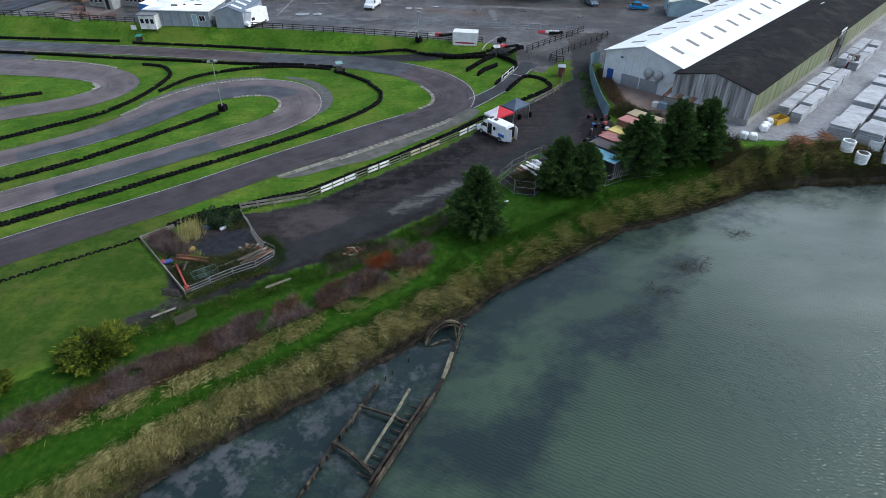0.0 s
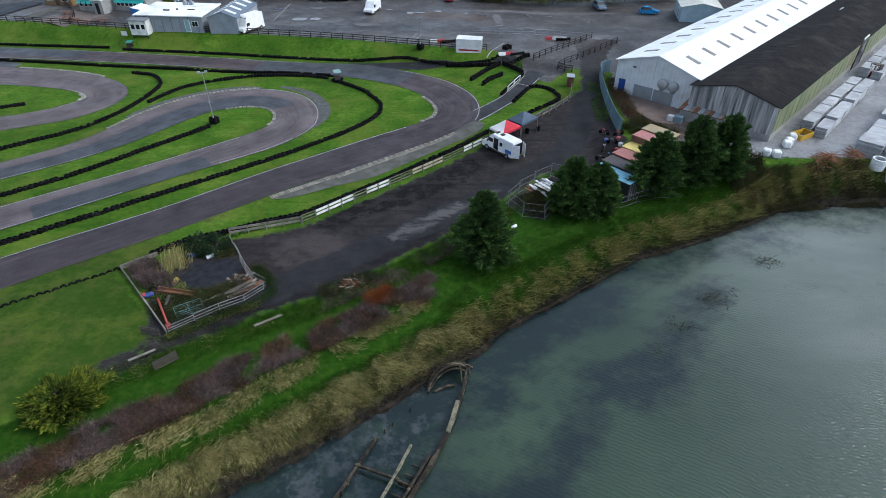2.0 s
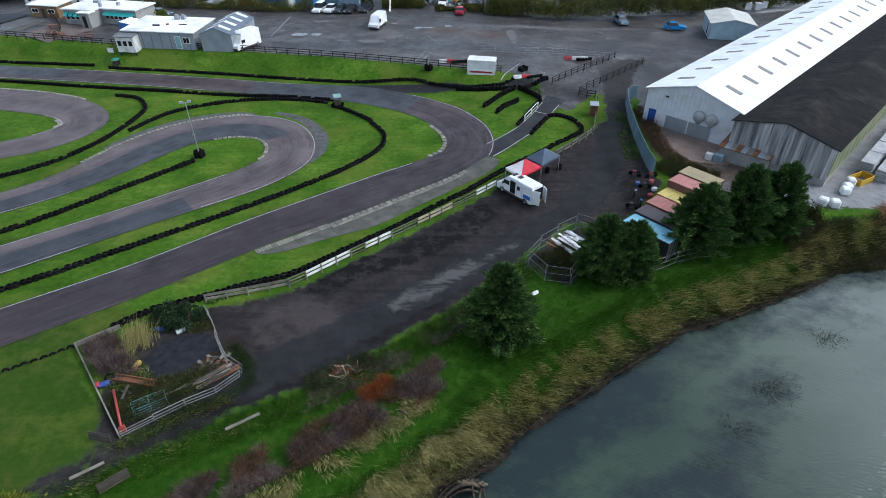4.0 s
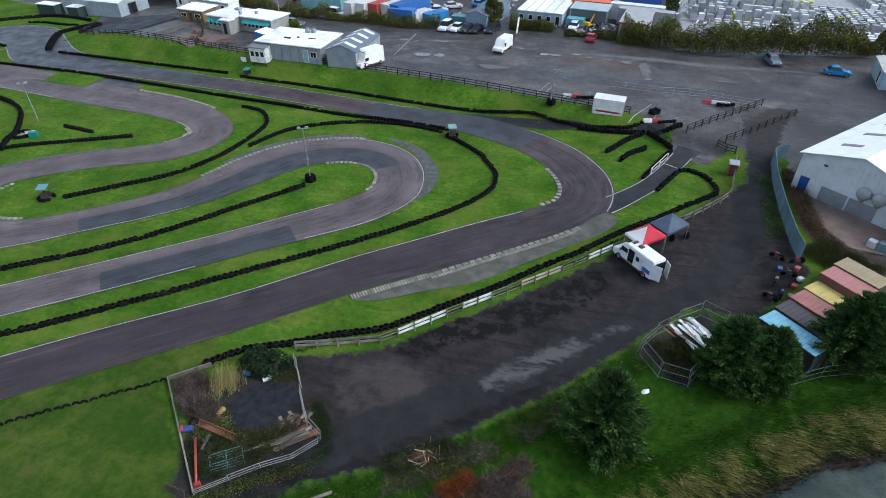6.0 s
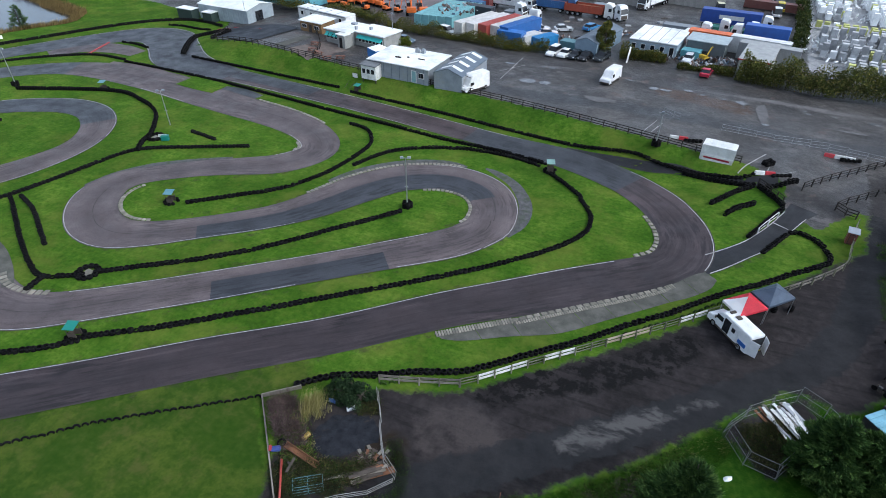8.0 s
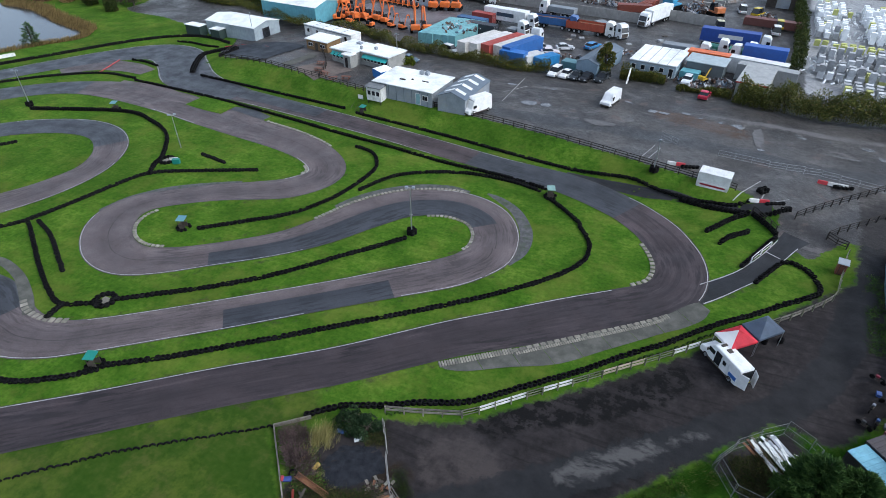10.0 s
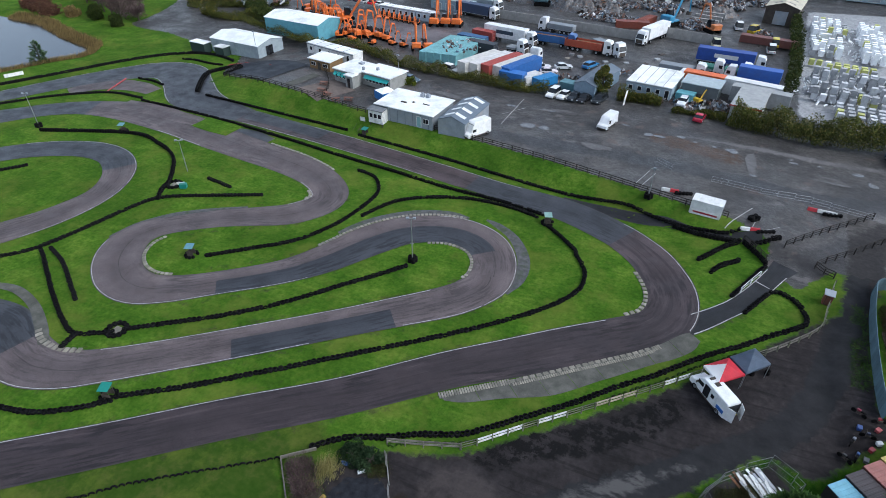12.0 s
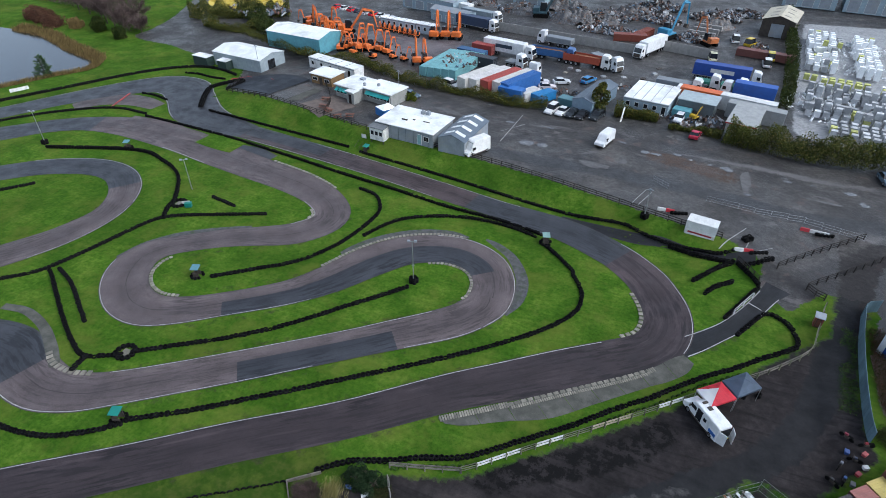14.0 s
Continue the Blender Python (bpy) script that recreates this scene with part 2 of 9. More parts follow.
GRAVEL = [(-27, 33), (-22.4, 37), (-16, 40.8), (-12.3, 42.8), (-8, 46), (-2.8, 50.5), (0, 53), (5.7, 59.5), (10.92, 64.75), (15.11, 63.43), (18.87, 67.76), (21.5, 70.5), (20.9, 73), (20.7, 80), (23, 92), (26, 104), (30, 112), (22, 113),
          (20.5, 98), (18.8, 88.1), (11.8, 80.6), (5.89, 73.38), (1.58, 69.31), (-4, 64), (-14.6, 54.2), (-16.3, 53), (-22, 51.2), (-21, 48), (-16.3, 44.6), (-19, 41.5), (-24, 38), (-28, 34.5)]
LOT = [(-104, 125.4), (-73.4, 118.8), (-45.3, 114.4), (-24.4, 111.2), (-5.7, 106.9), (0.7, 105.3), (6.8, 104), (11.5, 100.5), (11, 95.5), (14.5, 91.5), (18.5, 96.5), (24, 97), (26, 90), (34, 96), (44, 107), (66, 130), (60, 141),
       (31, 136), (12, 137), (-4, 137), (-16, 141.5), (-28, 139), (-50, 146), (-75, 160), (-100, 172), (-118, 158), (-112, 140)]
COMPOUND = [(-26.8, 46.5), (-21.4, 50.4), (-20.2, 46.5), (-16.6, 44.3), (-17.9, 42.4), (-24, 38.4)]
YARD = [(34, 96), (24.6, 94), (22.9, 86), (22.6, 78), (25, 71), (29, 66), (60, 66.5), (400, 45), (400, 600), (-300, 600), (-190, 215), (-167, 172), (-163, 157), (-163, 150.5), (-157, 148.5), (-145, 147.9), (-137, 145.5), (-126, 144), (-117, 158), (-100, 171), (-75, 158.6), (-50, 145), (-28, 138), (-16, 140), (-4, 136), (12, 136), (31, 135), (60, 140), (66, 130), (44, 107)]
POND = [(-260, 140), (-206, 142), (-190, 141), (-172, 134), (-156, 130), (-152.5, 124.5), (-156.5, 117.8), (-161, 107), (-172, 95), (-230, 90)]


def ground_z(x, y):
    x, y = np.asarray(x, float), np.asarray(y, float)
    rim = dist_to(RIM, x, y)
    wide = 5.2
    east = np.clip(0.035 * (x + 3) + 0.025 * np.maximum(y - 66, 0), 0, 1.45) * ease((x + 6) / 12) * ease((y - 58) / 8)
    top = 2.25 - 0.55 * ease((x - 8) / 14) - 1.9 * ease((-88 - x) / 22)
    z = np.maximum(top * ease((rim + wide) / wide), east)
    s = dist_to(SHORE, x, y)
    low = WATER_Z - 0.9 * ease(-s / 5.0)
    run = 4.8 - 2.2 * ease((x - 34) / 8)
    z = np.where(s < 0, low, WATER_Z + (z - WATER_Z) * ease((s + 0.9) / run))
    pond = inside(POND, x, y)
    z = np.where(pond > -5, z + (-1.6 - z) * ease((pond + 5) / 7), z)
    return z


def gz(x, y):
    return float(ground_z(np.array([x]), np.array([y]))[0])


def ground_material():
    m, nt, ns, ln, b = mat("ground")
    n_edge = noise_of(nt, 0.9, 5, 0.65)
    n_fine = noise_of(nt, 14, 4, 0.6)
    n_big = noise_of(nt, 0.11, 5, 0.6)
    n_mid = noise_of(nt, 1.6, 5, 0.6)
    blur = calc(nt, 'ADD', calc(nt, 'MULTIPLY', calc(nt, 'SUBTRACT', n_edge, 0.5), 2.2), calc(nt, 'MULTIPLY', calc(nt, 'SUBTRACT', n_fine, 0.5), 0.5))

    def zone(name, soft=0.25):
        return ramp(nt, calc(nt, 'ADD', calc(nt, 'ADD', attr(nt, name), blur), 0.5), [(0.5 - soft, 0.0), (0.5 + soft, 1.0)])

    grass = ramp(nt, calc(nt, 'ADD', calc(nt, 'MULTIPLY', noise_of(nt, 0.23, 6, 0.65), 0.6), calc(nt, 'MULTIPLY', n_mid, 0.4)), [(0.38, (0.046, 0.12, 0.01)), (0.5, (0.088, 0.19, 0.017)), (0.62, (0.165, 0.256, 0.033))])
    grass = mix(nt, ramp(nt, noise_of(nt, 3.2, 8, 0.8), [(0.36, 0.3), (0.5, 0.0)]), grass, (0.024, 0.074, 0.006))
    grass = mix(nt, zone("field", 0.4), grass, ramp(nt, calc(nt, 'ADD', calc(nt, 'MULTIPLY', noise_of(nt, 0.3, 6, 0.65), 0.6), calc(nt, 'MULTIPLY', n_mid, 0.4)), [(0.38, (0.032, 0.074, 0.01)), (0.5, (0.055, 0.098, 0.015)), (0.62, (0.095, 0.115, 0.026))]))
    worn = ramp(nt, noise_of(nt, 0.3, 7, 0.72), [(0.55, 0.0), (0.75, 0.4)])
    mown = ramp(nt, noise_of(nt, 1.1, 4, 0.6, stretch=(0.12, 1.6, 1, radians(-40))), [(0.4, 0.22), (0.6, 0.0)])
    grass = mix(nt, mown, grass, (0.032, 0.082, 0.008))
    grass = mix(nt, worn, grass, (0.12, 0.125, 0.035))
    tone = ramp(nt, noise_of(nt, 0.075, 6, 0.68), [(0.38, 0.55), (0.56, 0.0)])
    grass = mix(nt, tone, grass, (0.04, 0.088, 0.009))
    dry = ramp(nt, noise_of(nt, 0.13, 7, 0.7), [(0.5, 0.0), (0.62, 0.55)])
    grass = mix(nt, dry, grass, (0.155, 0.19, 0.032))
    soil = calc(nt, 'MULTIPLY', zone("edge", 0.2), ramp(nt, noise_of(nt, 0.5, 6, 0.7), [(0.5, 0.0), (0.6, 0.6)]))
    grass = mix(nt, soil, grass, ramp(nt, n_fine, [(0.35, (0.028, 0.024, 0.018)), (0.65, (0.085, 0.078, 0.05))]))
    rank = ramp(nt, calc(nt, 'ADD', calc(nt, 'MULTIPLY', n_mid, 0.6), calc(nt, 'MULTIPLY', n_fine, 0.4)), [(0.36, (0.014, 0.047, 0.0035)), (0.5, (0.027, 0.078, 0.006)), (0.64, (0.058, 0.102, 0.012))])
    col = mix(nt, zone("rank"), grass, rank)
    straw = ramp(nt, n_fine, [(0.35, (0.07, 0.065, 0.025)), (0.65, (0.24, 0.2, 0.085))])
    col = mix(nt, zone("straw"), col, straw)
    mud = ramp(nt, n_mid, [(0.35, (0.018, 0.016, 0.014)), (0.65, (0.06, 0.05, 0.038))])
    col = mix(nt, zone("mud"), col, mud)
    dirt = ramp(nt, calc(nt, 'ADD', calc(nt, 'MULTIPLY', noise_of(nt, 0.17, 6, 0.62), 0.6), calc(nt, 'MULTIPLY', n_mid, 0.4)), [(0.34, (0.02, 0.017, 0.0174)), (0.5, (0.039, 0.0333, 0.0338)), (0.66, (0.068, 0.059, 0.059))])
    dirt = mix(nt, ramp(nt, noise_of(nt, 14, 4), [(0.4, 0.2), (0.6, 0.0)]), dirt, (0.014, 0.012, 0.012))
    ruts = ramp(nt, noise_of(nt, 1.5, 4, 0.55, stretch=(0.05, 1.0, 1, radians(-42))), [(0.36, 0.5), (0.47, 0.0)])
    dirt = mix(nt, ruts, dirt, (0.012, 0.0105, 0.011))
    dust = ramp(nt, noise_of(nt, 0.3, 7, 0.7), [(0.56, 0.0), (0.72, 0.35)])
    dirt = mix(nt, dust, dirt, (0.085, 0.075, 0.071))
    blotch = ramp(nt, noise_of(nt, 0.3, 6, 0.6), [(0.38, 0.3), (0.46, 0.0)])
    dirt = mix(nt, blotch, dirt, (0.0075, 0.0068, 0.0075))
    soak = calc(nt, 'MULTIPLY', zone("wet", 0.5), ramp(nt, noise_of(nt, 0.55, 7, 0.68, stretch=(0.5, 1.3, 1, radians(-42))), [(0.38, 0.95), (0.62, 0.25)]))
    dirt = mix(nt, soak, dirt, (0.0095, 0.009, 0.0105))
    dirt = mix(nt, calc(nt, 'MULTIPLY', zone("brown", 0.5), ramp(nt, noise_of(nt, 0.6, 6, 0.7), [(0.4, 0.0), (0.55, 0.8)])), dirt, (0.03, 0.02, 0.011))
    dirt = mix(nt, calc(nt, 'MULTIPLY', zone("dusty", 0.5), ramp(nt, noise_of(nt, 0.45, 7, 0.7), [(0.36, 0.1), (0.58, 0.8)])), dirt, (0.085, 0.071, 0.067))
    dirt = mix(nt, calc(nt, 'MULTIPLY', zone("road", 0.15), 0.9), dirt, ramp(nt, noise_of(nt, 0.5, 5, 0.6), [(0.35, (0.021, 0.0215, 0.0235)), (0.65, (0.037, 0.0375, 0.04))]))
    dirt = mix(nt, calc(nt, 'MULTIPLY', zone("fence_dark", 0.3), ramp(nt, noise_of(nt, 0.8, 6, 0.7), [(0.42, 0.0), (0.52, 0.95)])), dirt, (0.006, 0.0056, 0.006))
    dirt = mix(nt, calc(nt, 'MULTIPLY', zone("broken", 0.3), ramp(nt, noise_of(nt, 0.9, 7, 0.72, stretch=(0.4, 1.2, 1, radians(-42))), [(0.4, 0.05), (0.52, 0.85)])), dirt, (0.13, 0.125, 0.122))
    col = mix(nt, zone("dirt"), col, dirt)
    lot = ramp(nt, calc(nt, 'ADD', calc(nt, 'MULTIPLY', n_big, 0.55), calc(nt, 'MULTIPLY', n_mid, 0.45)), [(0.36, (0.04, 0.037, 0.036)), (0.5, (0.076, 0.071, 0.068)), (0.64, (0.145, 0.136, 0.129))])
    cracks = ramp(nt, noise_of(nt, 0.3, 7, 0.66, stretch=(0.7, 1.2, 1, 0.25)), [(0.57, 0.0), (0.65, 0.5)])
    lot = mix(nt, cracks, lot, (0.23, 0.21, 0.205))
    seams = ramp(nt, noise_of(nt, 0.28, 7, 0.66, stretch=(0.5, 1.1, 1, 0.2)), [(0.37, 0.45), (0.47, 0.0)])
    lot = mix(nt, seams, lot, (0.034, 0.03, 0.033))
    lot = mix(nt, ramp(nt, noise_of(nt, 0.33, 5, 0.6), [(0.6, 0.0), (0.64, 0.6)]), lot, (0.15, 0.11, 0.098))
    lot = mix(nt, calc(nt, 'MULTIPLY', zone("smooth", 0.2), 0.85), lot, ramp(nt, n_mid, [(0.36, (0.044, 0.045, 0.048)), (0.64, (0.07, 0.071, 0.075))]))
    lot = mix(nt, calc(nt, 'MULTIPLY', zone("scuffed", 0.3), ramp(nt, noise_of(nt, 0.35, 6, 0.7, stretch=(0.4, 1.4, 1, 0.05)), [(0.42, 0.0), (0.56, 0.8)])), lot, (0.2, 0.19, 0.19))
    lot = mix(nt, calc(nt, 'MULTIPLY', zone("debris", 0.5), ramp(nt, noise_of(nt, 0.9, 8, 0.75), [(0.4, 0.0), (0.5, 0.95)])), lot, ramp(nt, n_fine, [(0.38, (0.03, 0.018, 0.011)), (0.62, (0.15, 0.088, 0.055))]))
    lot = mix(nt, calc(nt, 'MULTIPLY', zone("gate", 0.5), 0.6), lot, (0.03, 0.028, 0.03))
    col = mix(nt, zone("lot", 0.1), col, lot)
    yard = ramp(nt, calc(nt, 'ADD', calc(nt, 'MULTIPLY', n_big, 0.5), calc(nt, 'MULTIPLY', n_mid, 0.5)), [(0.36, (0.038, 0.036, 0.035)), (0.5, (0.068, 0.065, 0.063)), (0.64, (0.125, 0.12, 0.116))])
    yard = mix(nt, zone("earth", 0.4), yard, ramp(nt, n_mid, [(0.35, (0.055, 0.036, 0.026)), (0.65, (0.15, 0.11, 0.085))]))
    # wet concrete: its sky sheen is put into the colour as a paler tone
    yard = mix(nt, zone("damp", 0.4), yard, ramp(nt, n_big, [(0.38, (0.11, 0.098, 0.104)), (0.62, (0.21, 0.19, 0.2))]))
    yard = mix(nt, ramp(nt, noise_of(nt, 0.5, 7, 0.72), [(0.56, 0.0), (0.64, 0.55)]), yard, (0.24, 0.23, 0.22))
    col = mix(nt, zone("yard", 0.1), col, yard)
    pale = ramp(nt, calc(nt, 'ADD', calc(nt, 'MULTIPLY', n_big, 0.5), calc(nt, 'MULTIPLY', n_mid, 0.5)), [(0.36, (0.18, 0.178, 0.182)), (0.66, (0.37, 0.37, 0.375))])
    col = mix(nt, zone("pale", 0.1), col, pale)
    chalk = ramp(nt, n_mid, [(0.36, (0.3, 0.304, 0.312)), (0.64, (0.52, 0.525, 0.53))])
    col = mix(nt, zone("chalk", 0.3), col, chalk)
    ln.new(mix(nt, 1.0, col, 0.67, 'MULTIPLY'), b.inputs["Base Color"])
    hard = calc(nt, 'MAXIMUM', calc(nt, 'MAXIMUM', zone("lot", 0.1), zone("yard", 0.1)), zone("dirt"))
    wet = ramp(nt, noise_of(nt, 0.15, 5, 0.6), [(0.38, 0.3), (0.6, 0.62)])
    ln.new(mix(nt, zone("dirt"), mix(nt, hard, 0.92, wet), 0.8), b.inputs["Roughness"])
    ln.new(mix(nt, zone("dirt"), mix(nt, hard, 0.04, 0.3), 0.12), b.inputs["Specular IOR Level"])
    bump(nt, b, calc(nt, 'ADD', n_fine, calc(nt, 'MULTIPLY', n_mid, 2.0)), 0.6, 0.06)
    return m


def build_ground():
    def axis(lo, hi, fine, coarse_lo, coarse_hi, coarse, far):
        mid = np.arange(lo, hi, fine)
        a, b = np.arange(coarse_lo, lo, coarse), np.arange(hi, coarse_hi, coarse)
        out = np.geomspace(1, far, 14)
        return np.concatenate([coarse_lo - out[::-1] * 3, a, mid, b, coarse_hi + out * 3])
    xs = axis(-66, 44, 0.7, -270, 200, 2.4, 1300)
    ys = axis(14, 118, 0.7, -70, 330, 2.4, 1300)
    gx, gy = np.meshgrid(xs, ys)
    x, y = gx.ravel(), gy.ravel()
    z = ground_z(x, y)
    rnd = np.random.RandomState(4)
    z = z + np.where(dist_to(SHORE, x, y) > 0.5, rnd.uniform(-0.03, 0.03, len(x)), 0)
    nx, ny = len(xs), len(ys)
    i = np.arange(nx * ny).reshape(ny, nx)
    f = np.stack([i[:-1, :-1], i[:-1, 1:], i[1:, 1:], i[1:, :-1]], -1).reshape(-1, 4)
    me = bpy.data.meshes.new("ground")
    me.from_pydata(np.stack([x, y, z], 1).tolist(), [], f.tolist())
    me.polygons.foreach_set("use_smooth", [True] * len(f))
    s = dist_to(SHORE, x, y)
    zones = {"dirt": np.maximum(np.minimum(inside(GRAVEL, x, y), 1.3) - 0.5 * ease((-17.5 - x) / 7) * ease((47 - y) / 4), np.maximum(np.maximum(inside(COMPOUND, x, y) + 0.7, 0.75 - np.abs(dist_to([(-15.4, 43), (-18.2, 40), (-20.1, 38.7), (-23.5, 36.2), (-25.5, 34.6)], x, y))), inside([(5.7, 58.2), (7.6, 61), (11.6, 64.1), (13.7, 61.7), (9.2, 54.9)], x, y))), "lot": inside(LOT, x, y), "yard": inside(YARD, x, y),
             "pale": np.maximum(inside(PALE, x, y), inside(STONE_YARD, x, y)), "mud": 0.7 - np.abs(s + 0.2),
             "straw": np.minimum(s, 2.6 - s - 4.5 * ease((x - 1) / 7)), "rank": np.minimum(dist_to(RANK, x, y) * -1, s),
             "wet": 2.0 - np.abs(dist_to([(-19, 40.6), (-13, 45), (-8, 49), (-3.4, 53.2), (1, 57.5)], x, y)), "brown": 1.7 - np.hypot(x + 18.6, y - 46.2), "damp": inside([(-99, 152), (-101, 168), (-96, 179), (-66, 178), (-61, 160), (-70, 153), (-84, 151)], x, y), "earth": inside([(23.4, 93), (22.6, 78), (26, 69.5), (34, 74), (31, 85)], x, y), "field": inside([(-120, -10), (-60, 31), (-30.6, 52), (-26.5, 49.6), (-30.6, 46), (-23, 38), (-28, 33), (-60, 5)], x, y), "chalk": inside(STONE_YARD, x, y), "gate": inside([(14, 98), (30, 116), (48, 133), (70, 138), (66, 128), (44, 105), (30, 94), (18, 92)], x, y), "edge": 0.3 - lane_gap(x, y), "dusty": np.minimum(3.0 - np.hypot((x + 13.5) * 0.8, y - 49.4), 1.5), "smooth": 1.9 - np.abs(dist_to([(-60, 117), (-31.7, 116.9), (-16.8, 117.5), (-7.4, 117.6), (1.4, 117.0), (9.7, 116.0), (17.5, 115.4), (32, 118)], x, y)), "scuffed": 0.9 - np.abs(dist_to([(-60, 131), (-36.5, 130.9), (-25.4, 132.1), (-14.5, 131.4), (-2.0, 130.9), (7.4, 130.1), (16.2, 129.9), (29.6, 130.7), (50, 131.5)], x, y)), "debris": 2.2 - np.abs(dist_to([(-6.5, 127.3), (-3.0, 126.7), (0.8, 125.6), (5.3, 124.2)], x, y)), "road": 1.7 - np.abs(dist_to(ROAD, x, y)), "broken": np.maximum(0.85 - np.abs(dist_to([(-5.5, 52.3), (-3, 54.5), (-0.4, 56.9), (0.6, 57.6)], x, y)), 0.2 - np.abs(dist_to([(1.5, 58.2), (3.6, 60.3), (5.1, 61.1)], x, y))), "fence_dark": 1.6 - np.abs(dist_to([(-12.6, 54.8), (-9.3, 57.4), (-5.7, 59.3), (-3.1, 61.4), (-0.4, 63.6), (2.2, 67)], x, y))}
    for k, v in zones.items():
        a = me.attributes.new(k, 'FLOAT', 'POINT')
        a.data.foreach_set("value", np.clip(v, -4, 4).astype(np.float32))
    me.materials.append(ground_material())
    return tagged(new("ground", me), "grass, gravel and old tarmac ground by a creek", "ground", kind="structure")


ROAD = [(27, 112), (22.8, 104), (20.9, 96), (19.8, 90), (18.8, 85), (17.5, 79.4), (16, 74.3), (13.8, 69.8), (10.5, 65.8), (5, 61), (-1, 55.8), (-8, 50), (-16, 43.5)]
RANK = [(-60, 5), (-33, 27), (-27, 33), (-22.4, 36.5), (-16, 40.4), (-12.3, 42.4), (-8, 45.5), (0, 52.5), (6, 59.5), (11, 64.5), (20, 66), (27, 64), (60, 66), (200, 60)]
PALE = [(31.5, 66.5), (47, 89), (75, 122), (120, 150), (200, 120), (120, 66), (60, 66)]
STONE_YARD = [(17, 150), (24, 240), (90, 250), (80, 150), (62, 143), (33, 140)]


WEED_SPOTS = [(23.4, 45.7), (19.9, 41.5), (16.5, 37.3), (15.3, 34.6), (11.8, 35.9), (9.0, 30.4), (5.5, 26.2), (4.0, 22.7), (3.1, 33.2), (1.1, 24.8), (8.7, 41.7), (13.4, 44.3), (4.9, 40.1)]


def water_material():
    m, nt, ns, ln, b = mat("water")
    big = noise_of(nt, 0.045, 4, 0.55)
    col = ramp(nt, big, [(0.35, (0.038, 0.066, 0.044)), (0.65, (0.07, 0.108, 0.066))])
    col = mix(nt, ramp(nt, attr(nt, "open_water"), [(0.55, 0.0), (1.0, 0.6)]), col, (0.066, 0.104, 0.076))
    # far-right water: bright sky reflection put into the base colour as a paler tone
    col = mix(nt, attr(nt, "sky_sheen"), col, ramp(nt, noise_of(nt, 0.08, 5, 0.6, stretch=(0.6, 1.6, 1, radians(-40))), [(0.35, (0.15, 0.185, 0.16)), (0.65, (0.25, 0.285, 0.25))]))
    beds = ramp(nt, calc(nt, 'ADD', attr(nt, "weed_bed"), calc(nt, 'MULTIPLY', calc(nt, 'SUBTRACT', noise_of(nt, 0.3, 10, 0.74, stretch=(1, 1.5, 1, radians(-40))), 0.5), 3.4)), [(0.1, 0.0), (1.1, 0.8)])
    col = mix(nt, beds, col, (0.009, 0.019, 0.028))
    swirl = nt.nodes.new("ShaderNodeMapping")
    ln.new(nt.nodes.new("ShaderNodeNewGeometry").outputs["Position"], swirl.inputs["Vector"])
    warp = nt.nodes.new("ShaderNodeVectorMath")
    warp.operation = 'MULTIPLY_ADD'
    wob = nt.nodes.new("ShaderNodeTexNoise")
    wob.inputs["Scale"].default_value = 0.16
    ln.new(wob.outputs["Color"], warp.inputs[0])
    warp.inputs[1].default_value = (14, 14, 0)
    ln.new(swirl.outputs[0], warp.inputs[2])
    foam = calc(nt, 'MULTIPLY', ramp(nt, noise_of(nt, 0.62, 12, 0.72, warp.outputs[0]), [(0.5, 0.0), (0.6, 0.7)]), attr(nt, "scum"))
    col = mix(nt, foam, col, (0.14, 0.148, 0.16))
    ln.new(mix(nt, 1.0, col, 0.6, 'MULTIPLY'), b.inputs["Base Color"])
    b.inputs["Roughness"].default_value = 0.17
    b.inputs["IOR"].default_value = 1.36
    w = nt.nodes.new("ShaderNodeTexWave")
    w.wave_type, w.bands_direction = 'BANDS', 'X'
    w.inputs["Scale"].default_value, w.inputs["Distortion"].default_value, w.inputs["Detail"].default_value, w.inputs["Detail Scale"].default_value = 1.0, 6.0, 3.0, 1.6
    mp = nt.nodes.new("ShaderNodeMapping")
    mp.inputs["Rotation"].default_value[2] = radians(115)
    ln.new(nt.nodes.new("ShaderNodeNewGeometry").outputs["Position"], mp.inputs["Vector"])
    ln.new(mp.outputs[0], w.inputs["Vector"])
    calm = ramp(nt, attr(nt, "open_water"), [(0.2, 0.12), (0.75, 1.0)])
    h = calc(nt, 'MULTIPLY', calc(nt, 'ADD', calc(nt, 'MULTIPLY', w.outputs["Fac"], 0.6), calc(nt, 'MULTIPLY', noise_of(nt, 2.3, 4, 0.6, stretch=(1, 2.2, 1, 0.6)), 0.8)), calm)
    bump(nt, b, h, 0.75, 0.06)
    return m


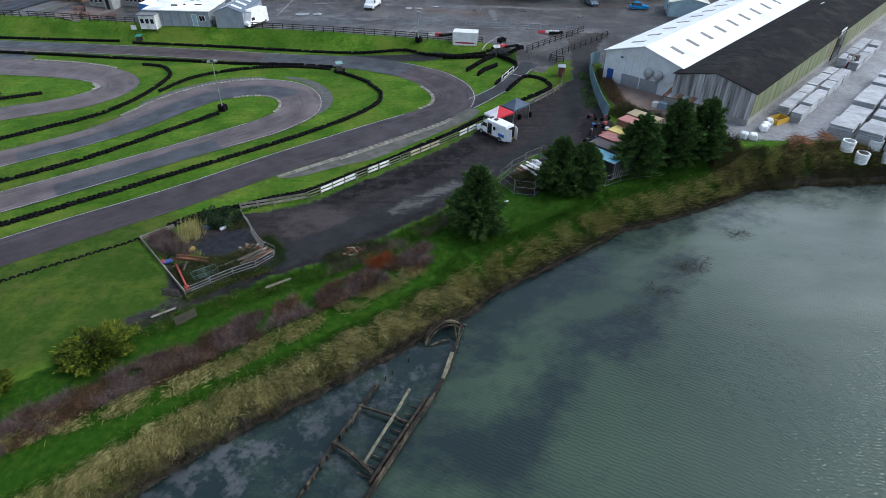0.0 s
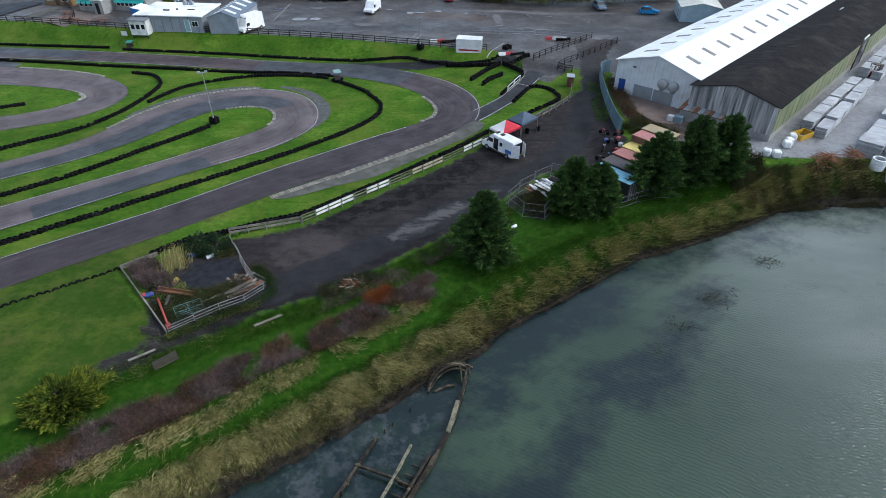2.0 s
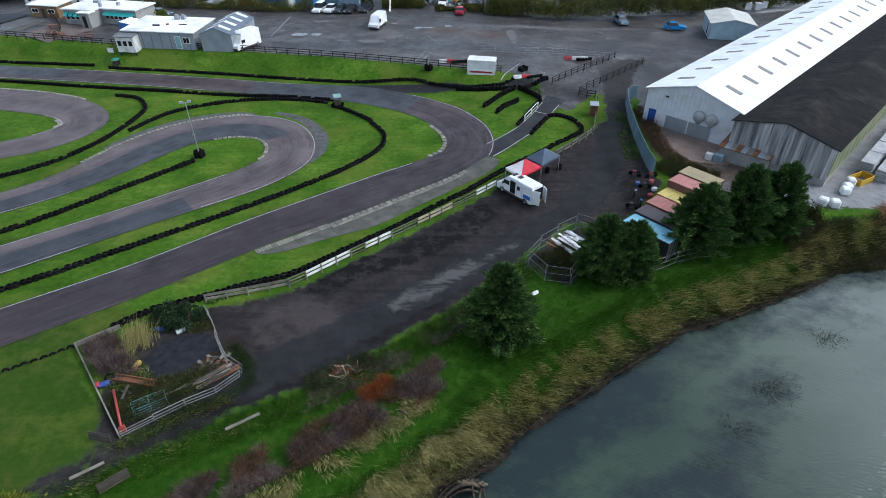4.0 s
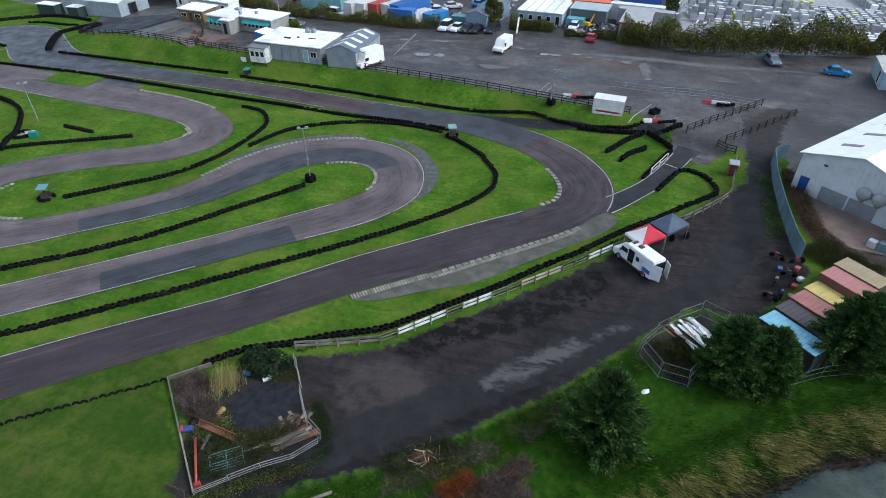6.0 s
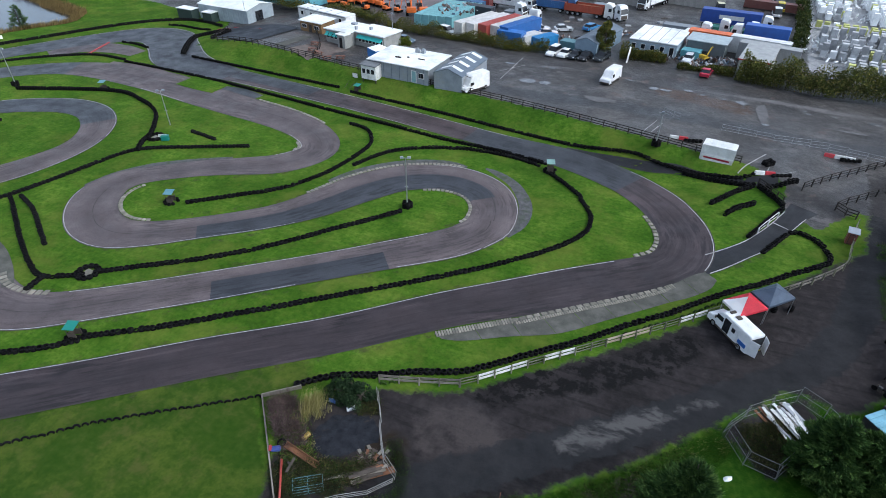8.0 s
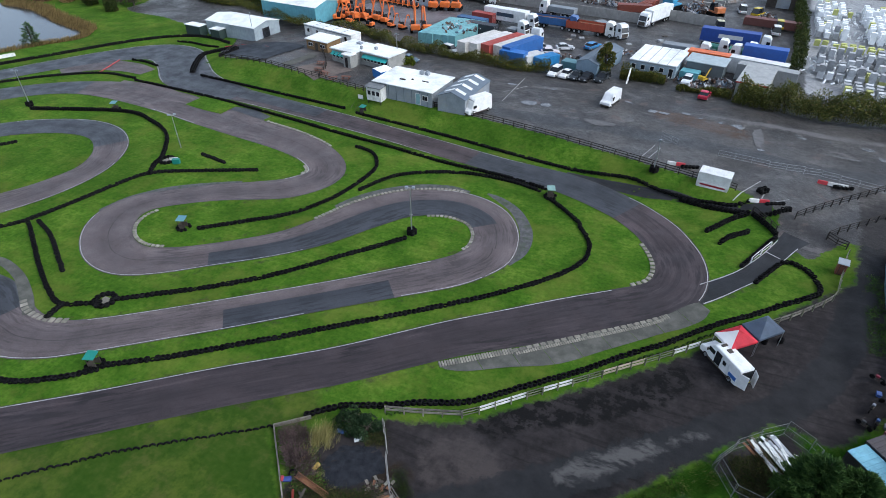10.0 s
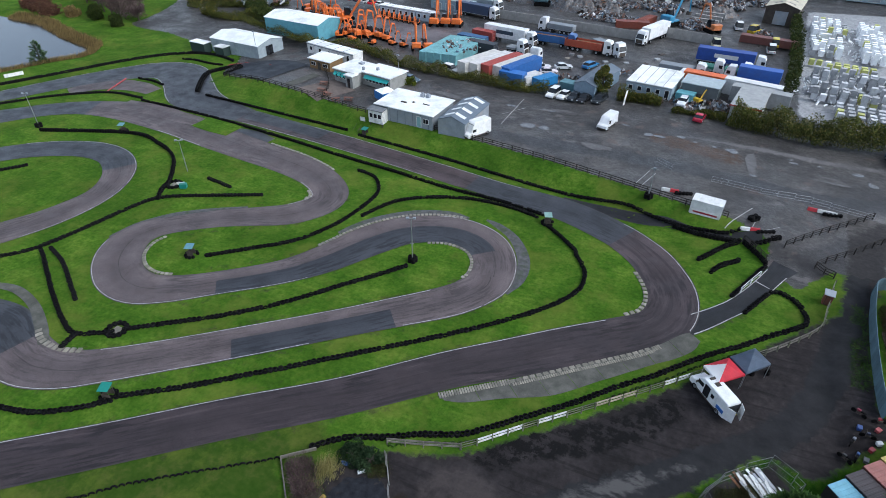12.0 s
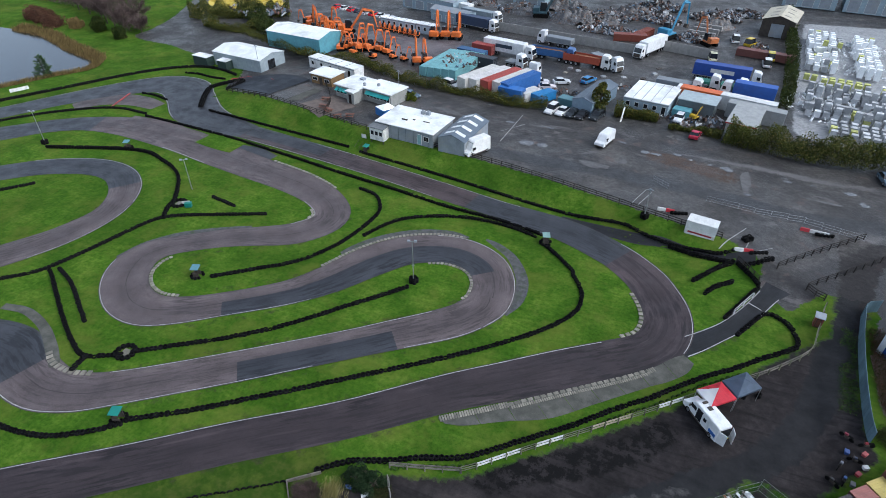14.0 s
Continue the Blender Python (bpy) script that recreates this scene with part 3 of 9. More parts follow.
def build_water():
    xs = np.concatenate([np.arange(-140, 120, 1.5), np.geomspace(120, 3000, 10)])
    ys = np.concatenate([-np.geomspace(60, 3000, 10)[::-1], np.arange(-57, 72, 1.5)])
    gx, gy = np.meshgrid(xs, ys)
    x, y = gx.ravel(), gy.ravel()
    i = np.arange(len(x)).reshape(len(ys), len(xs))
    f = np.stack([i[:-1, :-1], i[:-1, 1:], i[1:, 1:], i[1:, :-1]], -1).reshape(-1, 4)
    me = bpy.data.meshes.new("water")
    me.from_pydata(np.stack([x, y, np.full(len(x), WATER_Z)], 1).tolist(), [], f.tolist())
    a = me.attributes.new("open_water", 'FLOAT', 'POINT')
    off = -dist_to(SHORE, x, y)
    a.data.foreach_set("value", np.clip(off / 26, 0, 1).astype(np.float32))
    spots = sum(np.exp(-(((x - px) * 0.75 + (y - py) * 0.66) / 2.7) ** 2 - (((y - py) * 0.75 - (x - px) * 0.66) / 2.2) ** 2) for px, py in WEED_SPOTS)
    bed = 1.25 * spots + 1.0 * np.exp(-(off / 4.6) ** 2) + 0.9 * ease((3 - x) / 9) * ease((40 - off) / 20)
    # share of the painted sky reflection, growing to the far right
    sky_sheen = 0.85 * ease((x - 14) / 26) * ease((y - 22) / 26)
    for key, val in (("sky_sheen", sky_sheen), ("weed_bed", np.clip(bed - 0.25, -0.6, 1)), ("scum", np.exp(-((x + 14) ** 2 + (y - 24) ** 2) / 55) + 0.8 * np.exp(-((x + 4) ** 2 + (y - 31.5) ** 2) / 12))):
        a = me.attributes.new(key, 'FLOAT', 'POINT')
        a.data.foreach_set("value", val.astype(np.float32))
    WATER = water_material()
    me.materials.append(WATER)
    tagged(new("water", me), "murky green creek water with small ripples", "water", kind="structure")
    bm = bmesh.new()
    bmesh.ops.create_grid(bm, x_segments=1, y_segments=1, size=60, matrix=Matrix.Translation((-205, 118, -1.0)))
    STILL = rough_mat("pond_water", (0.012, 0.02, 0.03), (0.02, 0.032, 0.045), 0.2, 1.0, 0.12, 0, 0.0)
    obj("water", bm, STILL, label="still dark pond behind the kart track", category="pond", kind="structure")


build_water()

# ---- kart track lanes: control points x, y, width ----
LANE_A = [(-100, -4, 6), (-78, 15.5, 6), (-62, 28.8, 5.8), (-54.6, 34.9, 5.7), (-46.8, 41.1, 5.4), (-38.3, 48.1, 5.3), (-29.3, 55.1, 5.2), (-20.6, 62.9, 5.4), (-14.8, 67.4, 5.9), (-9.1, 71.8, 6.4), (-4, 75.7, 6.4), (-1.9, 77.4, 6.3), (-0.1, 79.4, 6.2), (0.7, 81.8, 6.2),
          (0.7, 84.4, 6.1), (0, 87, 6.1), (-1.2, 89.4, 6.1), (-3, 92.2, 6.2), (-5.4, 94.6, 6.3), (-8.6, 96.8, 6.3), (-16.5, 100.0, 6.2), (-27.8, 101.6, 5.2), (-38.1, 103.2, 5.3), (-51.5, 105.3, 5.2), (-62.2, 106.7, 5.4), (-75.8, 108.2, 5.6), (-90, 109.6, 6)]
LANE_TOP = [(-86, 109.3, 6), (-95, 110.3, 9), (-103, 113, 11), (-110.5, 119, 11), (-117, 123.5, 12), (-124, 122.5, 11), (-131.5, 114.7, 8.6), (-137.8, 104.5, 7.4), (-143, 94.5, 7), (-155, 76, 7)]
LANE_B = [(-150, 74, 7), (-140, 81, 7.5), (-132.4, 87.7, 7.5), (-126.4, 94.4, 6.8), (-119.4, 99, 7), (-109.9, 101.3, 8.6), (-96.3, 100.8, 9.0), (-84, 98.6, 8.2), (-74, 97, 7.6), (-65, 95.7, 7.2), (-58, 93.6, 6.5), (-53.3, 90.3, 6), (-52.3, 86.6, 6.1), (-55, 82.2, 6),
          (-60, 79.1, 5.2), (-64.4, 76.5, 4.9), (-69.3, 72.6, 4.8), (-71.4, 70.2, 5.6), (-72.1, 67.6, 6.3), (-71.4, 65, 6.6), (-69.4, 62.3, 6.4), (-66, 60.1, 6.3), (-62.2, 59.6, 6.1), (-58.4, 61.2, 5.5), (-54, 64.4, 5), (-47.7, 69.7, 5.3), (-43.9, 74.6, 6.3), (-40.5, 80.8, 7.3), (-37.0, 85.2, 7.2),
          (-32.3, 87.7, 7), (-28.3, 88, 6.8), (-24.7, 86.5, 6.4), (-22.3, 83.1, 6), (-21.7, 78.8, 6), (-23.1, 75.6, 5.9)]
LANE_E = [(-22, 80, 6), (-21.9, 78, 5.9), (-23.1, 75.6, 5.8), (-25.5, 72.8, 5.8), (-30.5, 68.5, 5.4), (-35.3, 64.4, 5.1), (-44.1, 57.1, 5.2), (-50.6, 51.9, 5.2), (-55.3, 48.3, 5.4), (-58.6, 46.2, 5.8), (-62.6, 45.2, 6.5), (-67.2, 45.9, 7), (-73, 47.5, 7.4), (-80, 46, 7), (-92, 38, 7)]
LANE_G = [(-130, 62, 6.5), (-116.1, 76.5, 6.5), (-110, 81.9, 6.3), (-102.5, 85.2, 6), (-96.2, 85.2, 5.6), (-91.3, 82.5, 5.5), (-88.2, 78.6, 5.3), (-86.8, 74.2, 5.2), (-87.3, 69, 5.8), (-89.3, 63.5, 6.2), (-94, 56, 6.6), (-104, 45, 6.6)]
PIT = [(1.2, 79.0, 3.6), (3.9, 81.3, 3.1), (6.5, 84.1, 2.6), (8.3, 86.4, 2.6), (10.4, 90.1, 2.5), (12.3, 94.0, 2.7), (13.4, 96.0, 3.4)]


def lane_gap(x, y):
    """Distance from the nearest lane's edge."""
    best = np.full(x.shape, 99.0)
    for lane in (LANE_A, LANE_TOP, LANE_B, LANE_E, LANE_G, PIT):
        best = np.minimum(best, np.abs(np.abs(dist_to(spline(lane, 3.0), x, y)) - float(np.mean(np.array(lane)[:, 2])) / 2))
    return best


GROUND = build_ground()

# ---- kart track ----
def reach(line, a, b):
    """The shares of the length of a line nearest to two places."""
    i, j = (int(np.argmin(np.hypot(line[:, 0] - q[0], line[:, 1] - q[1]))) for q in (a, b))
    return min(i, j) / (len(line) - 1), max(i, j) / (len(line) - 1)


def ribbon(name, ctrl, material, lift, label, lo=0.0, hi=1.0, thick=0.0, category="track", t0=0.0, t1=1.0):
    """A strip along control points (x, y, width); lo..hi: the share of the width that it covers, t0..t1 of the length."""
    p = spline(ctrl, 0.8)
    p = p[int(t0 * (len(p) - 1)):int(t1 * (len(p) - 1)) + 1]
    d = np.gradient(p[:, :2], axis=0)
    d /= np.linalg.norm(d, axis=1)[:, None] + 1e-9
    side = np.stack([-d[:, 1], d[:, 0]], 1)
    n = 5
    s = np.concatenate([[0], np.cumsum(np.linalg.norm(np.diff(p[:, :2], axis=0), axis=1))])
    verts, ac, al = [], [], []
    for i in range(len(p)):
        for k in range(n):
            u = lo + (hi - lo) * k / (n - 1)
            x, y = p[i, :2] + side[i] * p[i, 2] * (0.5 - u)
            verts.append((x, y, 0))
            ac.append(u)
            al.append(s[i])
    v = np.array(verts)
    v[:, 2] = ground_z(v[:, 0], v[:, 1]) + lift
    f = [(i * n + k, i * n + k + 1, (i + 1) * n + k + 1, (i + 1) * n + k) for i in range(len(p) - 1) for k in range(n - 1)]
    f = [q[::-1] for q in f]
    me = bpy.data.meshes.new(name)
    me.from_pydata(v.tolist(), [], f)
    for key, val in (("across", ac), ("along", al)):
        a = me.attributes.new(key, 'FLOAT', 'POINT')
        a.data.foreach_set("value", np.array(val, np.float32))
    me.materials.append(material)
    me.polygons.foreach_set("use_smooth", [True] * len(f))
    ob = new(name, me)
    if me.polygons[0].normal.z < 0:
        me.flip_normals()
    return tagged(ob, label, category, kind="structure")


def turf(ctrl, lift, label):
    """A strip of the same mown grass as the ground, laid over tarmac."""
    ob = ribbon("verge", ctrl, GROUND.data.materials[0], lift, label, category="grass")
    for a in GROUND.data.attributes:
        if a.data_type == 'FLOAT' and a.domain == 'POINT':
            b = ob.data.attributes.new(a.name, 'FLOAT', 'POINT')
            b.data.foreach_set("value", np.full(len(ob.data.vertices), -4.0, np.float32))
    return ob


PIT_OUT = [(-18, 102.6, 2.6), (-11, 102.2, 2.4), (-6, 101.8, 2.2), (-2.5, 101.9, 1.7), (1.2, 101.1, 1.3), (4.6, 100.4, 1.4), (7.6, 100.7, 1.6), (10.4, 100.9, 2.4)]
TRACK = "worn mauve-grey tarmac kart track lane"
ribbon("track", LANE_A, TARMAC_LONG, 0.046, "long mauve-grey kart track straight, darkened by rubber")
ribbon("track", LANE_TOP, TARMAC_NEW, 0.052, "blue-grey tarmac corner of the kart track")
ribbon("track", LANE_B, TARMAC, 0.040, TRACK)
ribbon("track", LANE_E, TARMAC, 0.058, TRACK)
ribbon("track", LANE_G, TARMAC, 0.050, TRACK)
ribbon("pit_lane", PIT, TARMAC_PIT, 0.042, "dark tarmac pit lane leading off the track")
ribbon("pit_lane", PIT_OUT, TARMAC_PIT, 0.036, "narrow dark tarmac lane beside tyre walls")
PATCH = "newer blue-grey tarmac patch on the track"


def patch(ctrl, a, b, material=TARMAC_NEW, lift=0.064, lo=0.0, hi=1.0, label=PATCH):
    t0, t1 = reach(spline(ctrl, 0.8), a, b)
    ribbon("track_patch", ctrl, material, lift, label, lo, hi, t0=t0, t1=t1)


patch(LANE_B, (-54.2, 64), (-23.5, 85), lo=0.42)
patch(LANE_B, (-150, 74), (-118, 99.5), lift=0.048)
ribbon("track", [(-114, 103.6, 4.6), (-105, 103.9, 5.2), (-97, 103.0, 4.2), (-91, 102.4, 2.6)], TARMAC, 0.0435, TRACK)
ribbon("track", [(-131, 104, 4), (-127, 110.4, 6.5), (-120, 112.4, 5.6), (-113.5, 111.8, 4)], TARMAC, 0.0455, "mauve tarmac link between two lanes")
ribbon("track_patch", [(-84, 101.6, 4.2), (-79, 101.5, 5.2), (-74, 100.6, 4.4)], TARMAC_NEW, 0.0375, PATCH)
patch(LANE_G, (-130, 62), (-91, 82.4), lift=0.056)
patch(LANE_E, (-31, 69), (-45, 56.3), lift=0.070, hi=0.62)
patch(LANE_E, (-67, 46.5), (-92, 38), lift=0.066)
patch(LANE_A, (-7, 96.5), (-33, 102.4), lift=0.056)
patch(LANE_A, (-56, 33.6), (-78, 15.5), lift=0.056)
patch(LANE_A, (-66, 107), (-86, 109.3), lift=0.056, lo=0.3)


turf([(-92.2, 103.3, 5.0), (-87.5, 102.9, 5.5), (-82.8, 102.6, 5.4)], 0.085, "small grass island between two lanes")


def edge_line(ctrl, side, t0, t1, w=0.1, off=0.12, lift=0.075):
    """A painted white line just inside one edge of a lane; side 0: left of its way, 1: right."""
    c = np.array(ctrl, float)
    f0 = off / float(np.mean(c[:, 2]))
    f1 = (off + w) / float(np.mean(c[:, 2]))
    lo, hi = (f0, f1) if side == 0 else (1 - f1, 1 - f0)
    ribbon("line", ctrl, LINE, lift, "worn white painted edge line", lo, hi, category="line", t0=t0, t1=t1)


for ctrl, side, a, b, lift in ((LANE_A, 0, (-62, 28.8), (-5, 76), 0.075), (LANE_A, 1, (2, 80), (-9, 98), 0.075), (LANE_B, 1, (-96, 100), (-84, 98.6), 0.075), (LANE_B, 1, (-58, 93.6), (-55, 82.2), 0.075),
                               (LANE_B, 1, (-73, 67), (-46, 71.5), 0.08), (LANE_B, 0, (-33, 87.5), (-23, 75.6), 0.08), (LANE_E, 0, (-23, 75.6), (-30, 69), 0.084), (LANE_E, 0, (-38, 62), (-67, 46), 0.084),
                               (LANE_E, 1, (-26, 72.6), (-56, 48), 0.084), (LANE_G, 0, (-112, 80), (-88, 78), 0.075), (LANE_G, 0, (-88, 77), (-90, 62), 0.075), (LANE_TOP, 0, (-103, 113), (-120, 123), 0.08),
                               (LANE_TOP, 1, (-95, 110), (-143, 94), 0.08), (LANE_A, 0, (-40, 103.5), (-84, 109), 0.075), (LANE_A, 1, (-25, 101), (-70, 107.5), 0.075)):
    t0, t1 = reach(spline(ctrl, 0.8), a, b)
    edge_line(ctrl, side, t0, t1, lift=lift)
edge_line(PIT, 0, 0.2, 0.92, 0.13, 0.06, 0.06)
edge_line(PIT, 1, 0.1, 0.45, 0.13, 0.06, 0.06)
edge_line(PIT, 1, 0.55, 0.95, 0.13, 0.06, 0.06)


def kerb(ctrl, side, a, b, width=0.55, gap=0.8, label="sloping concrete kerb of separate blocks"):
    """Kerb blocks along one edge of a lane."""
    p = spline(ctrl, 0.8)
    t0, t1 = reach(p, a, b)
    p = p[int(t0 * (len(p) - 1)):int(t1 * (len(p) - 1)) + 1]
    d = np.gradient(p[:, :2], axis=0)
    d /= np.linalg.norm(d, axis=1)[:, None]
    sg = 1 if side == 0 else -1
    line = p[:, :2] + np.stack([-d[:, 1], d[:, 0]], 1) * (p[:, 2:3] * 0.5 + width * 0.35) * sg
    kerb_line(line, width, gap, label)


def kerb_line(line, width=0.55, gap=0.8, label="sloping concrete kerb of separate blocks"):
    """Kerb blocks along a line."""
    xy, a = even(line, gap)
    root = thing("kerb", pose(*xy[0], gz(*xy[0])), label, "kerb")
    me = None
    for (x, y), h in zip(xy, a):
        if me is None:
            bm = bmesh.new()
            box(bm, -gap * 0.36, -width / 2, -0.1, gap * 0.36, width / 2, 0.1, bevel=0.035)
            me = bpy.data.meshes.new("block")
            bm.to_mesh(me)
            bm.free()
            me.materials.append(KERB)
        o = new("block", me)
        o.parent = root
        o.matrix_local = root.matrix_world.inverted() @ pose(x, y, gz(x, y) + 0.02, random.uniform(-1, 1), random.uniform(-1, 1), math.degrees(h))


kerb(LANE_A, 0, (-2.2, 78.3), (-1, 90.5))
kerb(LANE_B, 0, (-43.5, 75.5), (-29.5, 88), 0.5, 0.6)
kerb(LANE_B, 1, (-34, 87), (-22.4, 77.5), 0.45, 0.6)
kerb_line(spline([(-68.0, 69.6), (-68.4, 68.1), (-68.0, 66.2), (-66.7, 64.5), (-64.7, 63.3), (-62.5, 63.0), (-60.4, 63.5)], 0.4), 0.5, 0.6)
ribbon("apron", [(-80.3, 52.4, 1.1), (-76.5, 53.0, 1.2), (-71.8, 51.9, 1.2), (-67.5, 49.7, 1.4), (-64.5, 47.8, 1.2)], CONCRETE, 0.072, "worn concrete strip outside the bend", category="apron")
kerb(LANE_B, 1, (-54.5, 91.5), (-52.5, 85.5), 0.5)
kerb(LANE_B, 0, (-73, 96.8), (-58, 93.6), 0.45, 0.9)
kerb_line(spline([(-67.0, 49.0), (-65.8, 48.3), (-64.1, 47.95), (-61.8, 48.0), (-59.8, 48.7)], 0.4), 0.75, 0.75)
def apron_slabs():
    """Cast concrete slabs beside the straight, with open joints between them."""
    inner = spline([(-20.2, 59.2), (-17.2, 61.6), (-13.8, 64.3), (-10.0, 67.3), (-6.1, 70.6), (-2.2, 73.8), (0.1, 75.9), (2.1, 78.3), (3.1, 79.0)], 0.4)
    outer = spline([(-19.2, 58.9), (-17.2, 59.5), (-13.5, 61.7), (-9.1, 64.1), (-4.9, 68.1), (-0.2, 72.5), (1.9, 74.2), (3.7, 76.2), (4.3, 78.0)], 0.4)
    root = tagged(new("apron"), "cracked concrete run-off slabs beside the track", "apron", kind="structure")
    cuts = [0, 0.13, 0.25, 0.36, 0.47, 0.58, 0.68, 0.79, 0.9, 1.0]
    for c0, c1 in zip(cuts[:-1], cuts[1:]):
        vs, fs = [], []
        for k in range(9):
            t = c0 + (c1 - c0) * (0.008 + 0.984 * k / 8)
            p, q = (np.array([np.interp(t, np.linspace(0, 1, len(e)), e[:, j]) for j in (0, 1)]) for e in (inner, outer))
            for w in (0, 0.5, 1):
                x, y = p + (q - p) * w
                vs.append((x, y, gz(x, y) + 0.05 + 0.006 * (len(root.children) % 3)))
        for k in range(8):
            for w in (0, 1):
                i = k * 3 + w
                fs.append((i, i + 3, i + 4, i + 1)[::-1])
        raw("slab", vs, fs, CONCRETE, root)


apron_slabs()
GRIT = rough_mat("grey_grit_verge", (0.035, 0.035, 0.036), (0.1, 0.1, 0.1), 1.5, 20, 0.9, 0, 0.4, stain=(0.03, 0.05, 0.015))
for strip in ([(-27, 92.6, 0.4), (-25.1, 91.9, 1.2), (-22.0, 89.9, 1.5), (-19.5, 86.5, 1.7), (-18.4, 83.5, 1.7), (-18.3, 80.4, 1.6), (-19.0, 77.6, 0.8)],
              [(-45.6, 80.6, 0.5), (-44.7, 82.2, 1.2), (-43.0, 85.2, 1.3), (-40.1, 88.3, 1.4), (-36.6, 90.6, 1.5), (-32.5, 92.0, 1.3), (-29.6, 91.9, 0.6)],
              [(-75.4, 66.4, 0.5), (-74.9, 67.8, 1.0), (-74.3, 70.2, 1.1), (-73.0, 72.4, 1.2), (-71.0, 74.8, 1.3), (-67.9, 77.2, 1.3), (-65.0, 79.1, 1.2), (-62.3, 80.9, 0.6)]):
    ribbon("verge", strip, GRIT, 0.03, "worn grey grit strip outside the bend", category="verge")
KERB_FRONT = spline([(-13.6, 64.2), (-10.0, 67.2), (-6.0, 70.5), (-2.1, 73.7), (-0.6, 75.1)], 0.4)
kerb_line(KERB_FRONT, 0.42, 0.78, "worn concrete kerb teeth along the apron")
kerb_line(KERB_FRONT + np.array([0.3, -0.38]), 0.42, 0.26, "finely ribbed concrete kerb behind the teeth")
kerb_line(spline([(-19.9, 59.3), (-17.2, 61.4), (-13.9, 63.95)], 0.4), 0.75, 0.28, "finely ribbed concrete kerb at the start of the apron")
kerb_line(spline([(-0.4, 75.0), (0.3, 75.7)], 0.2), 0.7, 0.26, "finely ribbed concrete kerb at the end of the apron")

# ---- tyre walls ----
def tyre_mesh():
    bm = bmesh.new()
    prof = [(0.17, 0.03), (0.25, 0.0), (0.295, 0.05), (0.295, 0.15), (0.25, 0.2), (0.17, 0.17)]
    n = 10
    rings = [[bm.verts.new((r * math.cos(2 * math.pi * k / n), r * math.sin(2 * math.pi * k / n), z)) for r, z in prof] for k in range(n)]
    for k in range(n):
        a, b = rings[k], rings[(k + 1) % n]
        for i in range(len(prof) - 1):
            bm.faces.new((a[i], b[i], b[i + 1], a[i + 1]))
    bmesh.ops.recalc_face_normals(bm, faces=bm.faces[:])
    me = bpy.data.meshes.new("tyre")
    bm.to_mesh(me)
    bm.free()
    me.materials.append(RUBBER)
    me.polygons.foreach_set("use_smooth", [True] * len(me.polygons))
    return me


TYRE = tyre_mesh()
TV = np.array([v.co[:] for v in TYRE.vertices])
TF = np.array([p.vertices[:] for p in TYRE.polygons])


MOSS = rough_mat("mossy_rubber", (0.012, 0.026, 0.006), (0.045, 0.085, 0.016), 2.5, 12, 0.9, 0, 0.3, stain=(0.01, 0.011, 0.009), vary=0.3, spec=0.1)
TYRE_MOSS = TYRE.copy()
TYRE_MOSS.materials.clear()
TYRE_MOSS.materials.append(MOSS)


def tyre_wall(ctrl, high=2, rows=1, single=False, sunk=0.0, label="wall of stacked black tyres on the grass", gap=0.52, upright=False, mesh=None):
    mesh = mesh or TYRE
    line = spline(ctrl, 0.5)
    xy, a = even(line, gap)
    root = thing("tyre_wall", pose(*xy[0], gz(*xy[0])), label, "tyre wall")
    inv = root.matrix_world.inverted()
    vs, fs, n = [], [], 0
    for (x, y), h in zip(xy, a):
        for r in range(rows):
            for k in range(high):
                if k and random.random() < 0.05:
                    continue
                px = x + math.sin(h) * (r - (rows - 1) / 2) * 0.52 + random.uniform(-0.05, 0.05)
                py = y - math.cos(h) * (r - (rows - 1) / 2) * 0.52 + random.uniform(-0.05, 0.05)
                sc = random.uniform(0.92, 1.08)
                m = inv @ pose(px, py, gz(px, py) + k * 0.2 - sunk, random.uniform(-5, 5), random.uniform(-5, 5), random.uniform(0, 360)) @ Matrix.Scale(sc, 4)
                if upright:
                    m = inv @ pose(px, py, gz(px, py) + 0.06 - sunk, 90 + random.uniform(-12, 12), 0, math.degrees(h) + random.uniform(-12, 12)) @ Matrix.Scale(sc, 4)
                if single and n < 300:
                    o = new("tyre", mesh)
                    o.parent = root
                    o.matrix_local = m
                else:
                    mm = np.array(m)
                    fs.append(TF + len(vs) * len(TV))
                    vs.append(TV @ mm[:3, :3].T + mm[:3, 3])
                n += 1
    if vs:
        o = raw("tyres", np.concatenate(vs).tolist(), np.concatenate(fs).tolist(), RUBBER, root, smooth=True, kind="stuff")
    return root


tyre_wall([(-62.1, 39.6), (-58.4, 40.1), (-55.5, 41.2), (-51.9, 43.7), (-50.3, 45.7), (-45.5, 49), (-41, 52.6), (-36.4, 56.3), (-31.6, 60.3), (-26.6, 64.4), (-23.1, 67.4), (-19.7, 70.4), (-17.1, 73), (-14.4, 75.8), (-11.8, 79.3), (-10.4, 82.6), (-10.8, 86.2), (-12.8, 89.5), (-12.8, 90), (-15.5, 92.5), (-18.1, 94.6)], 2, 1, True)
tyre_wall([(-57.8, 53.2), (-54.4, 55.7), (-49.1, 59.6), (-44, 64.2), (-39.2, 69.9), (-35.1, 74.8), (-32.8, 77.7)], 2, 1, True)
tyre_wall([(-58.7, 52.3), (-62.6, 50.4), (-65.9, 51.4), (-71.1, 54.1), (-78.3, 58.4), (-81.3, 60.1)], 2)
tyre_wall([(-80.4, 61), (-76.1, 59.4), (-71, 56.5), (-67.5, 54.5)], 2)
tyre_wall([(-62.4, 50.3), (-62.3, 49.4), (-62, 48.1)], 2)
